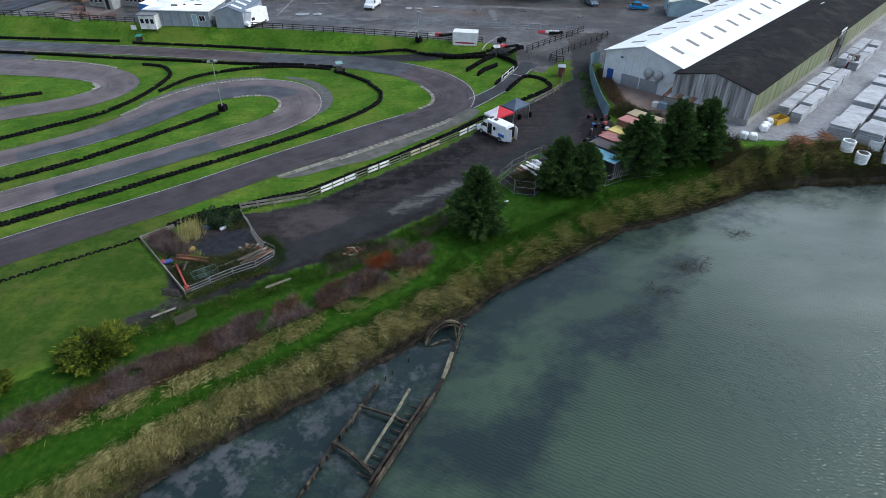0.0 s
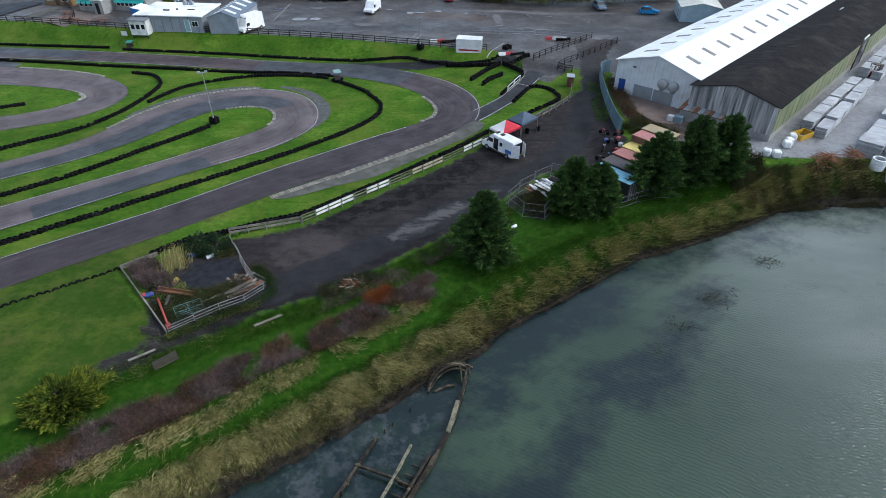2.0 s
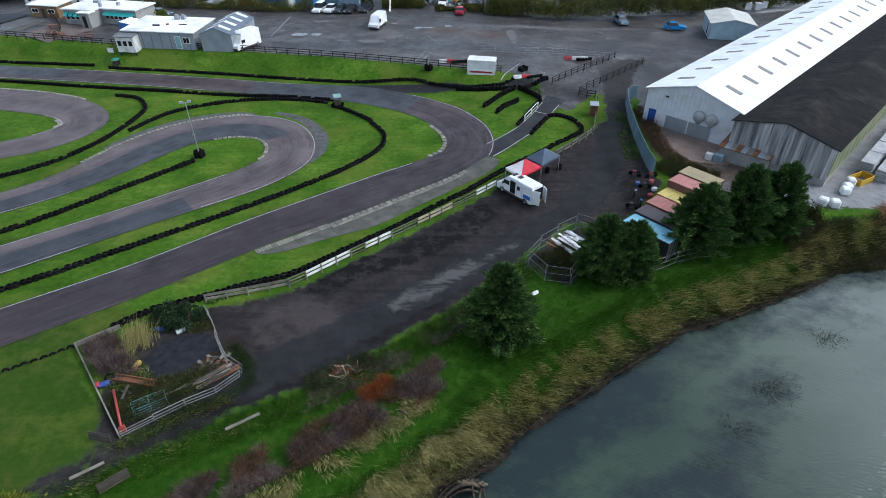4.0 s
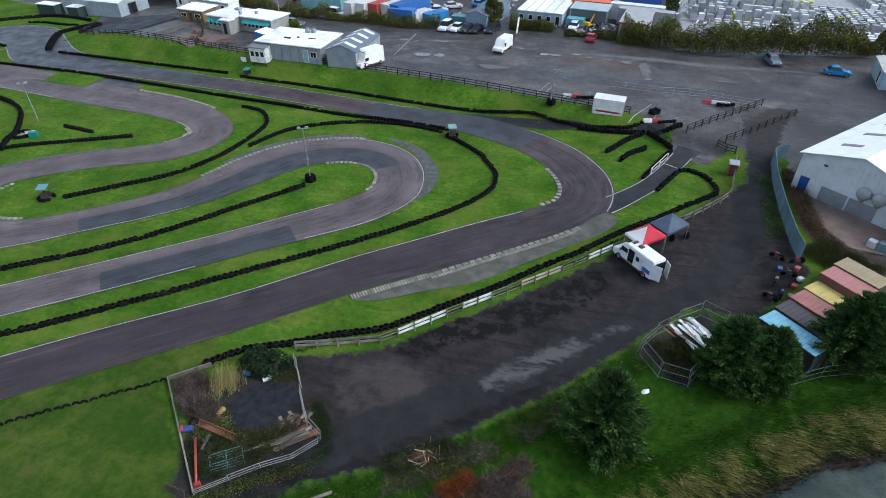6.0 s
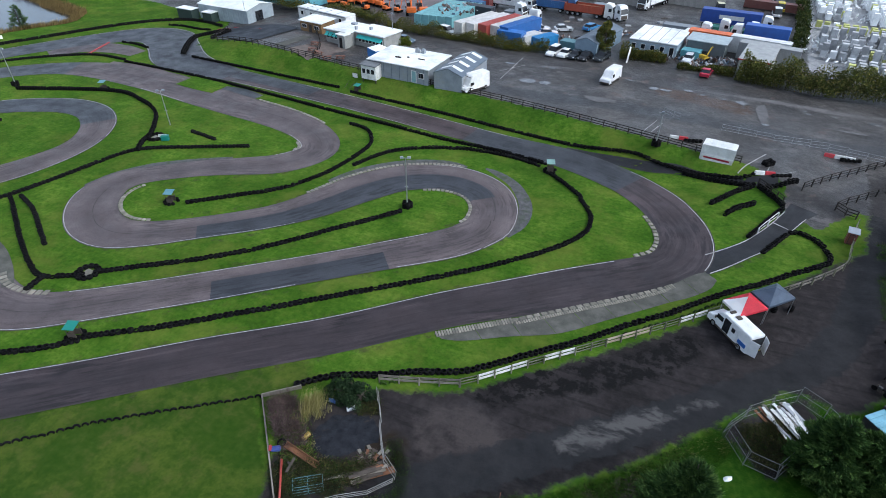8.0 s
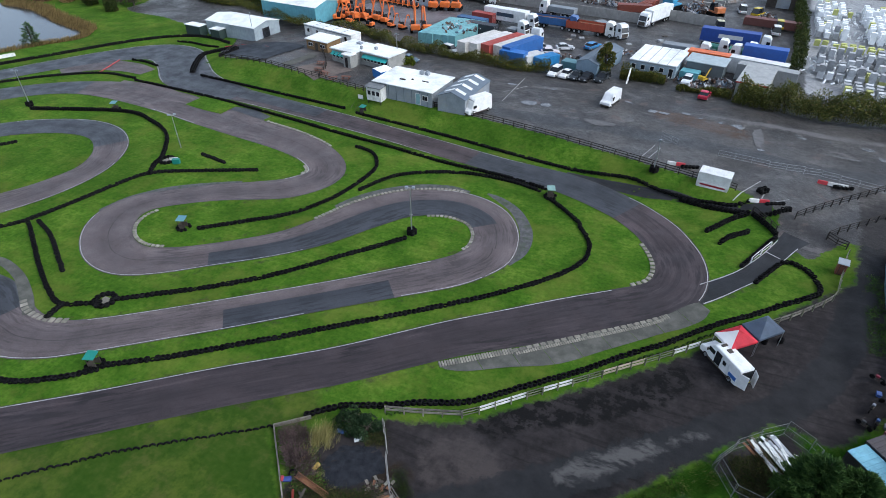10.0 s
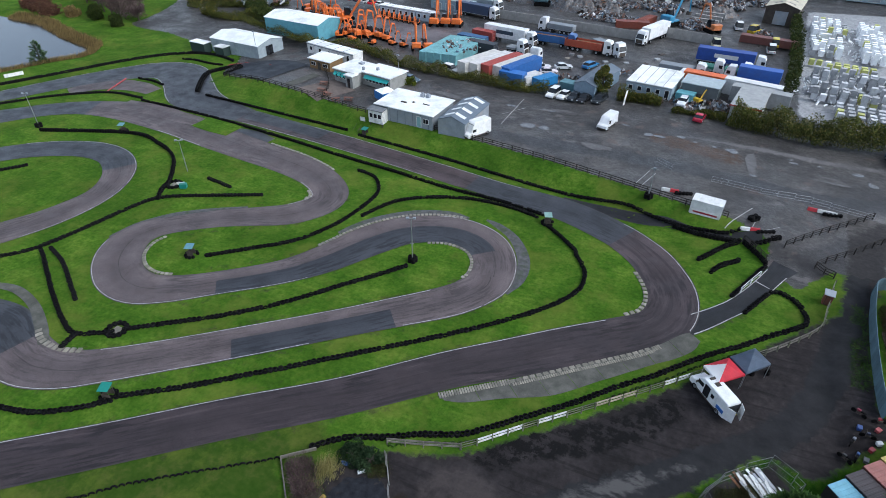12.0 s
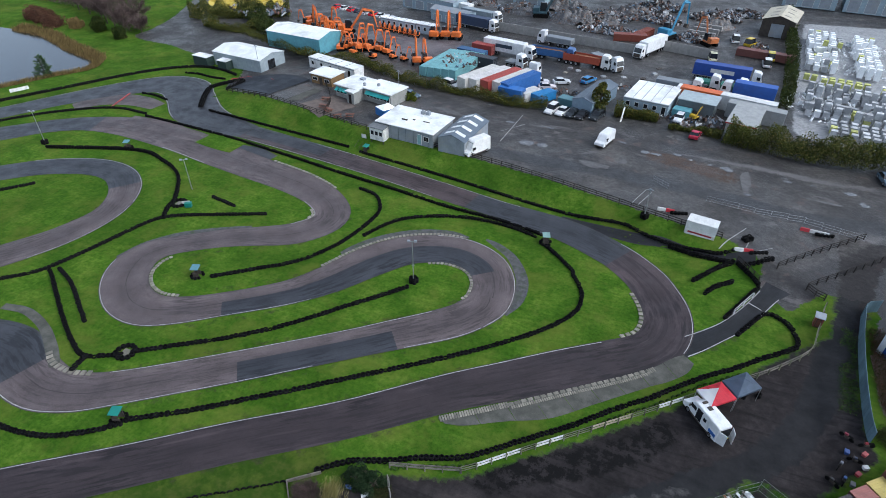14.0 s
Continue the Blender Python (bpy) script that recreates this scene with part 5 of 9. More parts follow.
hut = thing("control_hut", pose(-58.9, 113.1, gz(-57.5, 114) - 0.1, 0, 0, -5.6), "white timber race control hut with three windows", "hut")
part("wall", boxes((0, 0, 0.2, 3.2, 2.4, 2.75)), WOOD_WHITE, hut)
bm = bmesh.new()
slab(bm, (-0.2, -0.3, 2.85), (3.4, -0.3, 2.85), (3.4, 2.6, 3.1), (-0.2, 2.6, 3.1), 0.12)
bmesh.ops.recalc_face_normals(bm, faces=bm.faces[:])
part("roof", bm, rough_mat("grey_felt", (0.10, 0.11, 0.12), (0.17, 0.18, 0.19), 2, 15, 0.9), hut)
for k in range(3):
    opening(hut, "window", 0.25 + k * 0.98, -0.02, 1.2, 0.8, 0.95, 'x', WOOD_WHITE, GLASS_DARK, 0.05)
for bx in (0.1, 2.95):
    part("stilt", boxes((bx, 0.1, -1.8, bx + 0.15, 0.25, 0.2)), WOOD_DARK, hut)
part("banner", boxes((-1.9, -0.2, 0.1, -0.8, -0.15, 0.9)), WOOD_WHITE, hut, "small white board with plain bars")
steps = thing("steps", pose(-61.8, 111.6, 0.1, 0, 0, -5.6), "dark timber steps up the grass bank", "steps")
for k in range(9):
    part("tread", boxes((0, k * 0.42, k * 0.22, 1.1, k * 0.42 + 0.4, k * 0.22 + 0.07)), WOOD_DARK, steps)
for bx in (-0.08, 1.12):
    part("stringer", boxes((bx, -0.2, -0.2, bx + 0.06, 4.0, 0.12, Matrix.Rotation(0.48, 4, 'X'))), WOOD_DARK, steps)

TEAL = paint(0.05, 0.38, 0.36)
cafe = thing("cafe", pose(-76.6, 129.0, LOTZ, 0, 0, -12) @ Matrix.Diagonal((0.74, 0.8, 1, 1)), "low cafe building with flat pale roofs and teal awnings", "cafe")
part("wall", boxes((0, 0, -0.3, 9, 8.5, 2.7), (8.8, 2.4, -0.3, 19.5, 9.5, 2.7), (6.6, -2.0, -0.3, 9.4, 0.2, 2.6)), rough_mat("cafe_wall", (0.2, 0.2, 0.19), (0.33, 0.33, 0.31), 1, 10, 0.8), cafe)
part("roof", boxes((-0.4, -0.4, 2.7, 9.2, 8.9, 2.9), (8.6, 2.0, 2.72, 19.9, 9.9, 2.93), (6.3, -2.4, 2.62, 9.7, 0.2, 2.82)), FELT, cafe)
for bx in ((8.4, 3.0, 2.93, 9.1, 3.6, 3.6), (12, 5, 2.93, 12.7, 5.7, 3.5), (4, 6, 2.93, 5.6, 7.2, 3.3)):
    part("roof_unit", boxes(bx, bevel=0.04), GREY_SHEET, cafe)
for k in range(7):
    opening(cafe, "window", 10.2 + 1.3 * k, 2.38, 0.9, 1.1, 1.1, 'x', WOOD_WHITE, GLASS_DARK, 0.05)
    bm = bmesh.new()
    slab(bm, (10.1 + 1.3 * k, 1.5, 1.75), (11.35 + 1.3 * k, 1.5, 1.75), (11.35 + 1.3 * k, 2.4, 2.3), (10.1 + 1.3 * k, 2.4, 2.3), 0.05)
    part("awning", bm, TEAL, cafe, "teal fabric awning")
for k in range(4):
    bm = bmesh.new()
    slab(bm, (0.4 + 1.5 * k, -1.0, 1.7), (1.6 + 1.5 * k, -1.0, 1.7), (1.6 + 1.5 * k, 0, 2.25), (0.4 + 1.5 * k, 0, 2.25), 0.05)
    part("awning", bm, TEAL, cafe, "teal fabric awning")
    opening(cafe, "window", 0.5 + 1.5 * k, -0.03, 0.9, 1.0, 1.1, 'x', WOOD_WHITE, GLASS_DARK, 0.05)
opening(cafe, "door", 7.4, -2.03, 0, 1.0, 2.1, 'x', WOOD_DARK, GLASS_DARK, 0.05)
whut = flat_roofed("cabin", -86.6, 134, LOTZ - 0.3, -10, 6.4, 4.4, 2.5, paint(0.2, 0.12, 0.05, 0.7), FELT, "brown timber cabin with a flat white roof", "cabin", 0.3, 0.2)
for k in (0.5, 4.2):
    opening(whut, "window", k, -0.03, 1.1, 1.5, 0.8, 'x', WOOD_WHITE, GLASS_DARK, 0.05, 1)
opening(whut, "door", 2.6, -0.03, 0, 0.9, 2.0, 'x', WOOD_DARK, WOOD_DARK, 0.05)


def portacabin(x, y, rot, w, d, label, wall, n=4, z=None, h=2.6):
    c = flat_roofed("portacabin", x, y, LOTZ if z is None else z, rot, w, d, h, wall, FELT, label, "cabin", 0.06)
    for k in range(n):
        opening(c, "door" if k == n - 1 else "window", w * (k + 0.3) / n, -0.03, 0.1 if k == n - 1 else 1.0, 0.9, 2.0 if k == n - 1 else 1.0, 'x', WOOD_WHITE, GLASS_DARK, 0.05)
    for k in range(1, n):
        part("roof_seam", boxes((w * k / n - 0.05, -0.05, h + 0.162, w * k / n + 0.05, d + 0.05, h + 0.22)), GREY_SHEET, c)
    for a in (h - 0.25, 0.02):
        part("trim", boxes((-0.07, -0.065, a, w + 0.07, -0.055, a + 0.2)), GREY_SHEET, c)
    return c


portacabin(-93.6, 143.3, -13.7, 16.0, 3.2, "long white portable cabin with small windows", WOOD_WHITE, 5, 2.0)
cab = portacabin(-16.3, 147.6, -8, 9.4, 11.5, "pale grey portable office block with a white roof", paint(0.3, 0.38, 0.44), 5)
fs = gabled("shed", -121.3, 139.6, 0.4, -5, 16.4, 9.0, 3.2, 0.9, paint(0.31, 0.36, 0.39, 0.5), WHITE_SHEET, "grey-blue metal shed with a pale ribbed roof", "shed", 0.2, 0.8, ridge_along='x')
opening(fs, "roller_door", 16.46, 2.6, 0.05, 2.6, 2.6, 'y', GREY_SHEET, GLASS_DARK, 0.06)
for bx, bw in ((-5.5, 5.0), (3.4, 3.0)):
    f2 = flat_roofed("hut", -121.3 + bx * 0.996, 137.2 - bx * 0.087, 0.3, -5, bw, 2.4, 2.1, paint(0.02, 0.04, 0.035, 0.7), FELT, "dark green hut with a pale flat roof", "hut", 0.15)
gabled("shed", -114.4, 153.8, LOTZ, -5.3, 18.3, 9.4, 3.9, 1.0, paint(0.12, 0.33, 0.40, 0.5), FELT, "turquoise metal shed with a cream roof", "shed", 0.2, 0.8, ridge_along='x')
cs = gabled("barn", 10.6, 219, LOTZ, -10, 8.6, 14.5, 4.6, 1.3, WOOD_DARK, paint(0.5, 0.46, 0.36, 0.7), "dark open-fronted barn with a cream roof", "barn", 0.3, 0)
roof_strips(cs, 8.6, 14.5, 4.6, 1.3, [(s, 2 + 4.4 * k, 0.35, 0.8, 0.7) for s in (0, 1) for k in range(3)], SKY)
opening(cs, "roller_door", 2.6, -0.06, 0, 3.4, 3.6, 'x', GREY_SHEET, GREY_SHEET, 0.06)
so = gabled("site_office", 44.6, 124.4, LOTZ - 0.3, -11, 7.4, 8.6, 2.5, 0.75, paint(0.35, 0.47, 0.52), paint(0.5, 0.5, 0.45, 0.8), "pale blue shed with a mossy pale roof", "shed", 0.25, 0.7)
opening(so, "door", -0.06, 2, 0, 1.2, 2.0, 'y', WOOD_WHITE, GLASS_DARK, 0.05)
for x, y, w, d, rot, h in ((18, 262, 16, 16, -6, 6.5), (36, 260, 30, 18, -6, 6.8), (-66, 224, 12, 8, -14, 5.5), (-100, 208, 22, 7, -16, 4.0), (-84, 196, 14, 5, -16, 3.2)):
    b = gabled("industrial_unit", x, y, LOTZ, rot, w, d, h, 0.8, paint(0.28, 0.36, 0.42, 0.5), GREY_SHEET, "blue-grey metal industrial unit with shutters", "industrial unit", 0.2, 1.2, ridge_along='x')
    for k in range(int(w / 5)):
        opening(b, "roller_door", 1 + 5 * k, -0.06, 0, 3.4, h * 0.65, 'x', WOOD_WHITE, GREY_SHEET, 0.06)

# ---- vehicles, containers, machines ----
def wheel(root, x, y, z, r=0.32, w=0.2):
    bm = bmesh.new()
    rod(bm, (x, y - w / 2, z), (x, y + w / 2, z), r, r, 14)
    wh = part("wheel", bm, RUBBER, root)
    bm = bmesh.new()
    rod(bm, (x, y - w / 2 - 0.012, z), (x, y + w / 2 + 0.012, z), r * 0.62, r * 0.62, 10)
    part("rim", bm, STEEL, wh)


def squeeze(vs, z0, z1, k):
    for v in vs:
        t = min(1, max(0, (v.co.z - z0) / (z1 - z0)))
        v.co.y *= 1 - (1 - k) * t


def shell(outline, half, z0, z1, k, bevel=0.05):
    bm = bmesh.new()
    vs = prism(bm, outline, -half, half)
    squeeze(vs, z0, z1, k)
    bmesh.ops.bevel(bm, geom=bm.edges[:], offset=bevel, segments=2, affect='EDGES')
    return bm


def lamps(root, xf, xr, y, z):
    for s in (-1, 1):
        part("headlight", boxes((xf - 0.06, s * y - 0.14, z, xf + 0.025, s * y + 0.14, z + 0.15), bevel=0.02), paint(0.7, 0.72, 0.74, 0.15), root, "clear headlight")
        part("tail_light", boxes((xr - 0.025, s * y - 0.1, z, xr + 0.05, s * y + 0.1, z + 0.22), bevel=0.02), paint(0.35, 0.01, 0.01, 0.25), root, "red tail light")


def car(x, y, rot, colour, label, long=4.1, wide=1.74, high=1.45, estate=False, z=None, group="cars in the car park"):
    """A car with its nose along local +x."""
    h = long / 2
    root = thing("car", pose(x, y, gz(x, y) if z is None else z, 0, 0, rot), label, "car", group)
    p = paint(*colour, 0.22)
    body = [(-h, 0.32), (-h + 0.1, 0.22), (h - 0.15, 0.2), (h, 0.4), (h - 0.06, 0.68), (h - 0.9, 0.88), (-h + 0.25, 0.93), (-h, 0.78)]
    part("body", shell(body, wide / 2, 0.2, 1.0, 0.93, 0.07), p, root, smooth=False)
    back = -h + (0.12 if estate else 0.32)
    cab = [(h - 1.35, 0.86), (h - 1.95, high - 0.06), (-h + (0.35 if estate else 0.95), high - 0.06), (back, 0.9)]
    part("glasshouse", shell(cab, wide / 2 - 0.06, 0.85, high, 0.8, 0.03), GLASS_DARK, root, "dark tinted windows")
    roof = [(h - 1.85, high - 0.09), (h - 2.1, high), (-h + (0.4 if estate else 1.0), high), (-h + (0.3 if estate else 0.8), high - 0.1)]
    part("roof", shell(roof, wide / 2 - 0.2, high - 0.1, high, 0.94, 0.03), p, root)
    for sx in (-1, 1):
        for sy in (-1, 1):
            wheel(root, sx * (h - 0.75), sy * (wide / 2 - 0.1), 0.31, 0.31)
    lamps(root, h - 0.03, -h + 0.02, wide / 2 - 0.28, 0.55)
    for sy in (-1, 1):
        part("mirror", boxes((h - 1.55, sy * (wide / 2 + 0.08) - 0.08, 0.88, h - 1.42, sy * (wide / 2 + 0.08) + 0.08, 1.02), bevel=0.03), p, root)
    return root


def van(x, y, rot, label, long=5.6, wide=1.95, high=2.35, colour=(0.74, 0.75, 0.76), z=None, category="van", open_rear=False, details=False):
    h = long / 2
    root = thing("van", pose(x, y, gz(x, y) if z is None else z, 0, 0, rot), label, category)
    p = paint(*colour, 0.3)
    out = [(-h, 0.35), (-h + 0.1, 0.28), (h - 0.1, 0.28), (h, 0.5), (h - 0.05, 0.95), (h - 0.75, 1.18), (h - 1.45, high - 0.18), (h - 1.75, high), (-h + 0.05, high)]
    part("body", shell(out, wide / 2, 1.0, high, 0.9, 0.06), p, root)
    scr = [(h - 0.86, 1.2), (h - 1.38, high - 0.32), (h - 1.44, high - 0.32), (h - 0.95, 1.2)]
    part("windscreen", shell(scr, wide / 2 - 0.12, 1.0, high, 0.9, 0.01), GLASS_DARK, root)
    for s in (-1, 1):
        sy = s * (wide / 2 - 0.055)
        m = Matrix.Translation((0, 0, 0))
        part("side_window", boxes((h - 1.95, sy - 0.04, 1.22, h - 1.12, sy + 0.04, 1.72), bevel=0.02), GLASS_DARK, root)
        part("mirror", boxes((h - 1.2, s * (wide / 2 + 0.12) - 0.1, 1.2, h - 1.08, s * (wide / 2 + 0.12) + 0.1, 1.5), bevel=0.03), WOOD_DARK, root)
        part("sill", boxes((-h + 0.9, s * (wide / 2) - 0.02, 0.3, h - 1.2, s * (wide / 2) + 0.025, 0.5)), WOOD_DARK, root, "black plastic side trim")
    for sx in (-h + 0.95, h - 0.95):
        for s in (-1, 1):
            wheel(root, sx, s * (wide / 2 - 0.1), 0.34, 0.34)
    lamps(root, h - 0.04, -h + 0.02, wide / 2 - 0.2, 0.75)
    part("bumper", boxes((h - 0.12, -wide / 2 + 0.1, 0.3, h + 0.06, wide / 2 - 0.1, 0.52), bevel=0.04), WOOD_DARK, root)
    if details:
        sy = wide / 2 - 0.04
        # near-black panel on the closed body, in place of the shaded interior
        part("side_door", boxes((h - 2.9, sy - 0.05, 0.55, h - 2.1, sy + 0.05, high - 0.3)), GLASS_DARK, root, "dark panel for the shaded interior at the open side door")
        part("door_panel", boxes((h - 3.9, sy + 0.055, 0.5, h - 2.92, sy + 0.1, high - 0.28), bevel=0.02), p, root, "white sliding door pushed back")
        part("door_window", boxes((h - 3.6, sy + 0.1, 1.3, h - 3.2, sy + 0.125, 1.75)), GLASS_DARK, root)
        part("decal", boxes((-h + 0.25, sy - 0.02, 0.75, -h + 1.2, sy + 0.06, 1.15)), paint(0.03, 0.12, 0.4), root, "blue lettering shown as plain bars")
        part("roof_vent", boxes((h - 3.0, -0.25, high - 0.02, h - 2.5, 0.25, high + 0.1), (h - 2.1, -0.3, high - 0.02, h - 1.8, 0.3, high + 0.12), bevel=0.03), WOOD_DARK, root)
        for s, a in ((-1, 108), (1, -100)):
            bm = boxes((0, -0.03, 0.45, 0.85, 0.03, high - 0.15), bevel=0.015)
            bmesh.ops.transform(bm, matrix=pose(-h - 0.01, s * (wide / 2 - 0.03), 0, 0, 0, 180 + s * 25), verts=bm.verts[:])
            part("rear_door", bm, p, root, "white rear door standing open")
        # thin dark sheet on the rear, in place of shade inside the load space
        part("load_bay", boxes((-h - 0.02, -wide / 2 + 0.15, 0.5, -h + 0.02, wide / 2 - 0.15, high - 0.25)), GLASS_DARK, root)
        part("chevron_plate", boxes((-h - 0.05, -wide / 2 + 0.1, 0.35, -h - 0.025, wide / 2 - 0.1, 0.5)), paint(0.75, 0.6, 0.02), root, "yellow rear plate")
    return root


def container(x, y, rot, long, colour, label, z=None, high=2.6, group="containers", wide=2.44, lift=0.0, walls=None):
    """A shipping container along local x, with corrugated sides."""
    root = thing("container", pose(x, y, (LOTZ if z is None else z) + lift, 0, 0, rot), label, "container", group)
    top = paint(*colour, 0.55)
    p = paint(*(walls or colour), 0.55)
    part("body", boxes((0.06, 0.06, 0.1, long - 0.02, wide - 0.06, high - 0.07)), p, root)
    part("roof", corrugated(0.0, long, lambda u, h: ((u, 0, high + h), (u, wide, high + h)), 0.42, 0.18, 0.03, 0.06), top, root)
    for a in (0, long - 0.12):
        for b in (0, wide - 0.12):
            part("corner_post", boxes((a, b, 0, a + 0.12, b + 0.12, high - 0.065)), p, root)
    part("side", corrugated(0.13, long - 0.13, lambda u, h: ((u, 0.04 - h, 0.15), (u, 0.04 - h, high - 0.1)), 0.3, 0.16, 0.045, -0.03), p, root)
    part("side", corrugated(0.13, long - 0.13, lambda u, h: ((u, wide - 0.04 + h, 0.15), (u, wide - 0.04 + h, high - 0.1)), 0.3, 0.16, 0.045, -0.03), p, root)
    for k in (0.3, 0.7, 1.2, 1.6):
        part("door_bar", boxes((long, k, 0.15, long + 0.04, k + 0.05, high - 0.15)), STEEL, root)
    return root


def lorry(x, y, rot, cab_colour, load_colour, label, long=12.0, high=3.9, tipper=False, bars=None):
    """A tractor unit (nose along local +x) with a trailer behind it."""
    root = thing("lorry", pose(x, y, LOTZ, 0, 0, rot), label, "lorry", "lorries")
    pc, pl = paint(*cab_colour, 0.3), paint(*load_colour, 0.5)
    cab = [(0, 0.5), (2.1, 0.45), (2.25, 0.8), (2.2, 1.7), (1.85, 3.0), (1.5, 3.5), (0.1, 3.6), (0, 3.3)]
    part("cab", shell(cab, 1.2, 1.5, 3.6, 0.92, 0.07), pc, root)
    part("windscreen", shell([(2.24, 1.75), (1.9, 2.85), (1.82, 2.85), (2.12, 1.75)], 1.05, 1.5, 3.6, 0.92, 0.01), GLASS_DARK, root)
    for s in (-1, 1):
        part("side_window", boxes((1.0, s * 1.16 - 0.05, 1.9, 1.75, s * 1.16 + 0.04, 2.6)), GLASS_DARK, root)
    part("grille", boxes((2.2, -0.9, 0.6, 2.28, 0.9, 1.5)), WOOD_DARK, root)
    part("chassis", boxes((-long, -0.5, 0.7, 1.2, 0.5, 0.98)), WOOD_DARK, root)
    if tipper:
        bm = boxes((-long, -1.22, 1.0, -0.4, 1.22, 1.12), (-long, -1.25, 1.1, -0.4, -1.17, 2.7), (-long, 1.17, 1.1, -0.4, 1.25, 2.7), (-0.5, -1.2, 1.1, -0.4, 1.2, 2.8), (-long, -1.2, 1.1, -long + 0.1, 1.2, 2.7),
                   *[(k, -1.3, 1.1, k + 0.12, -1.25, 2.65) for k in np.arange(-long + 0.4, -0.6, 0.9)], *[(k, 1.25, 1.1, k + 0.12, 1.3, 2.65) for k in np.arange(-long + 0.4, -0.6, 0.9)])
        part("tipper_body", bm, pl, root, "open tipper body")
        part("load", boxes((-long + 0.15, -1.15, 1.3, -0.55, 1.15, 2.3), bevel=0.2), RUSTY, root)
    else:
        part("trailer", boxes((-long, -1.27, 1.05, -0.45, 1.27, high), bevel=0.05), pl, root)
        part("trailer_rail", boxes((-long - 0.01, -1.3, 1.0, -0.44, 1.3, 1.14)), STEEL, root)
        if bars:
            part("lettering", boxes((-long * 0.7, -1.31, 2.1, -long * 0.3, -1.28, 3.0)), paint(*bars), root, "plain lettering bar on the trailer side")
    for k in (1.3, -1.6, -long + 1.0, -long + 2.3, -long + 3.6):
        for s in (-1, 1):
            wheel(root, k, s * 1.08, 0.5, 0.5, 0.32)
    return root


def excavator(x, y, rot, label, size=1.0, reach=(1.0, 1.0), colour=(0.74, 0.17, 0.03)):
    root = thing("excavator", pose(x, y, LOTZ, 0, 0, rot) @ Matrix.Scale(size, 4), label, "excavator", "hired excavators")
    p = paint(*colour, 0.4)
    for s in (-1, 1):
        part("track", shell([(-1.6, 0.12), (-1.4, 0), (1.4, 0), (1.6, 0.12), (1.6, 0.6), (1.4, 0.75), (-1.4, 0.75), (-1.6, 0.6)], 0.28, 0, 9, 1, 0.04), RUBBER, root).location = (0, s * 1.0, 0)
    part("deck", boxes((-1.7, -1.15, 0.8, 1.2, 1.15, 1.15), (-1.75, -1.1, 1.15, -0.4, 1.1, 2.0), bevel=0.08), p, root)
    part("cab", shell([(-0.35, 1.15), (1.15, 1.15), (1.2, 1.6), (0.85, 2.75), (-0.35, 2.8)], 0.45, 1, 3, 0.95, 0.05), GLASS_DARK, root).location = (0, 0.62, 0)
    a, b = reach
    k1 = (1.0, -0.1, 1.3)
    k2 = (1.0 + 2.3 * a, -0.1, 1.3 + 3.4 * b)
    k3 = (2.0 + 3.2 * a, -0.1, 1.3 + 3.2 * b)
    k4 = (2.6 + 3.4 * a, -0.1, 0.9 + 0.6 * b)
    bm = bmesh.new()
    rod(bm, k1, k2, 0.22, 0.26, 4)
    rod(bm, k2, k3, 0.26, 0.2, 4)
    part("boom", bm, p, root)
    bm = bmesh.new()
    rod(bm, k3, k4, 0.2, 0.13, 4)
    rod(bm, (k2[0], -0.1, k2[2] + 0.35), (k3[0], -0.1, k3[2] + 0.2), 0.08, 0.08, 5)
    part("dipper", bm, p, root)
    part("bucket", shell([(k4[0] - 0.2, k4[2]), (k4[0] + 0.3, k4[2] - 0.1), (k4[0] + 0.2, k4[2] - 0.7), (k4[0] - 0.5, k4[2] - 0.6)], 0.4, 0, 9, 1, 0.03), WOOD_DARK, root)
    return root


# cars and vans
car(-29.7, 139.6, -102, (0.75, 0.75, 0.75), "small white van-like car parked by the hedge", 4.3, 1.8, 1.8, True)
car(-27.4, 139.4, -104, (0.72, 0.72, 0.72), "white hatchback parked by the hedge", 4.0)
car(-25.3, 139.4, -104, (0.02, 0.025, 0.03), "black saloon parked by the hedge", 4.2)
car(-23.2, 139.2, -104, (0.012, 0.012, 0.014), "black hatchback parked by the hedge", 4.0)
car(-20.2, 140.4, -106, (0.03, 0.035, 0.04), "dark grey estate car parked by the hedge", 4.6, 1.85, 1.6, True)
van(-16.4, 128.8, -104, "white panel van with an open door in the car park", 5.2)
van(-37.6, 115.3, -118, "white motorhome parked beside the grey shed", 5.6, 2.1, 2.9, (0.78, 0.78, 0.76), category="motorhome")
car(-55.4, 144.8, -20, (0.68, 0.68, 0.66), "white pickup truck in the car park", 5.0, 1.8, 1.7)
car(-60.8, 135.2, -12, (0.09, 0.13, 0.17), "blue-grey car beside a small hedge", 4.2)
car(-0.7, 138.9, 80, (0.42, 0.03, 0.06), "red hatchback parked by the trees", 3.9)
car(40.2, 130.3, -8, (0.02, 0.22, 0.5), "bright blue car in the car park", 4.0)
car(30.9, 134.3, -80, (0.12, 0.17, 0.22), "blue-grey car by the trees", 4.2)
van(5.95, 69.95, 131, "white motorsport van with open side and rear doors", 5.3, 1.75, 2.25, details=True)
ct = container(0.45, 103.85, -8.8, 4.3, (0.66, 0.67, 0.66), "white steel container with a banner", 1.95, 2.2, "", 2.3)
part("banner", boxes((0.1, -0.12, 0.0, 4.3, -0.07, 0.85)), WOOD_WHITE, ct, "white banner")
part("lettering", boxes((0.5, -0.135, 0.36, 3.9, -0.122, 0.62)), paint(0.3, 0.02, 0.04), ct, "red lettering shown as plain bars")

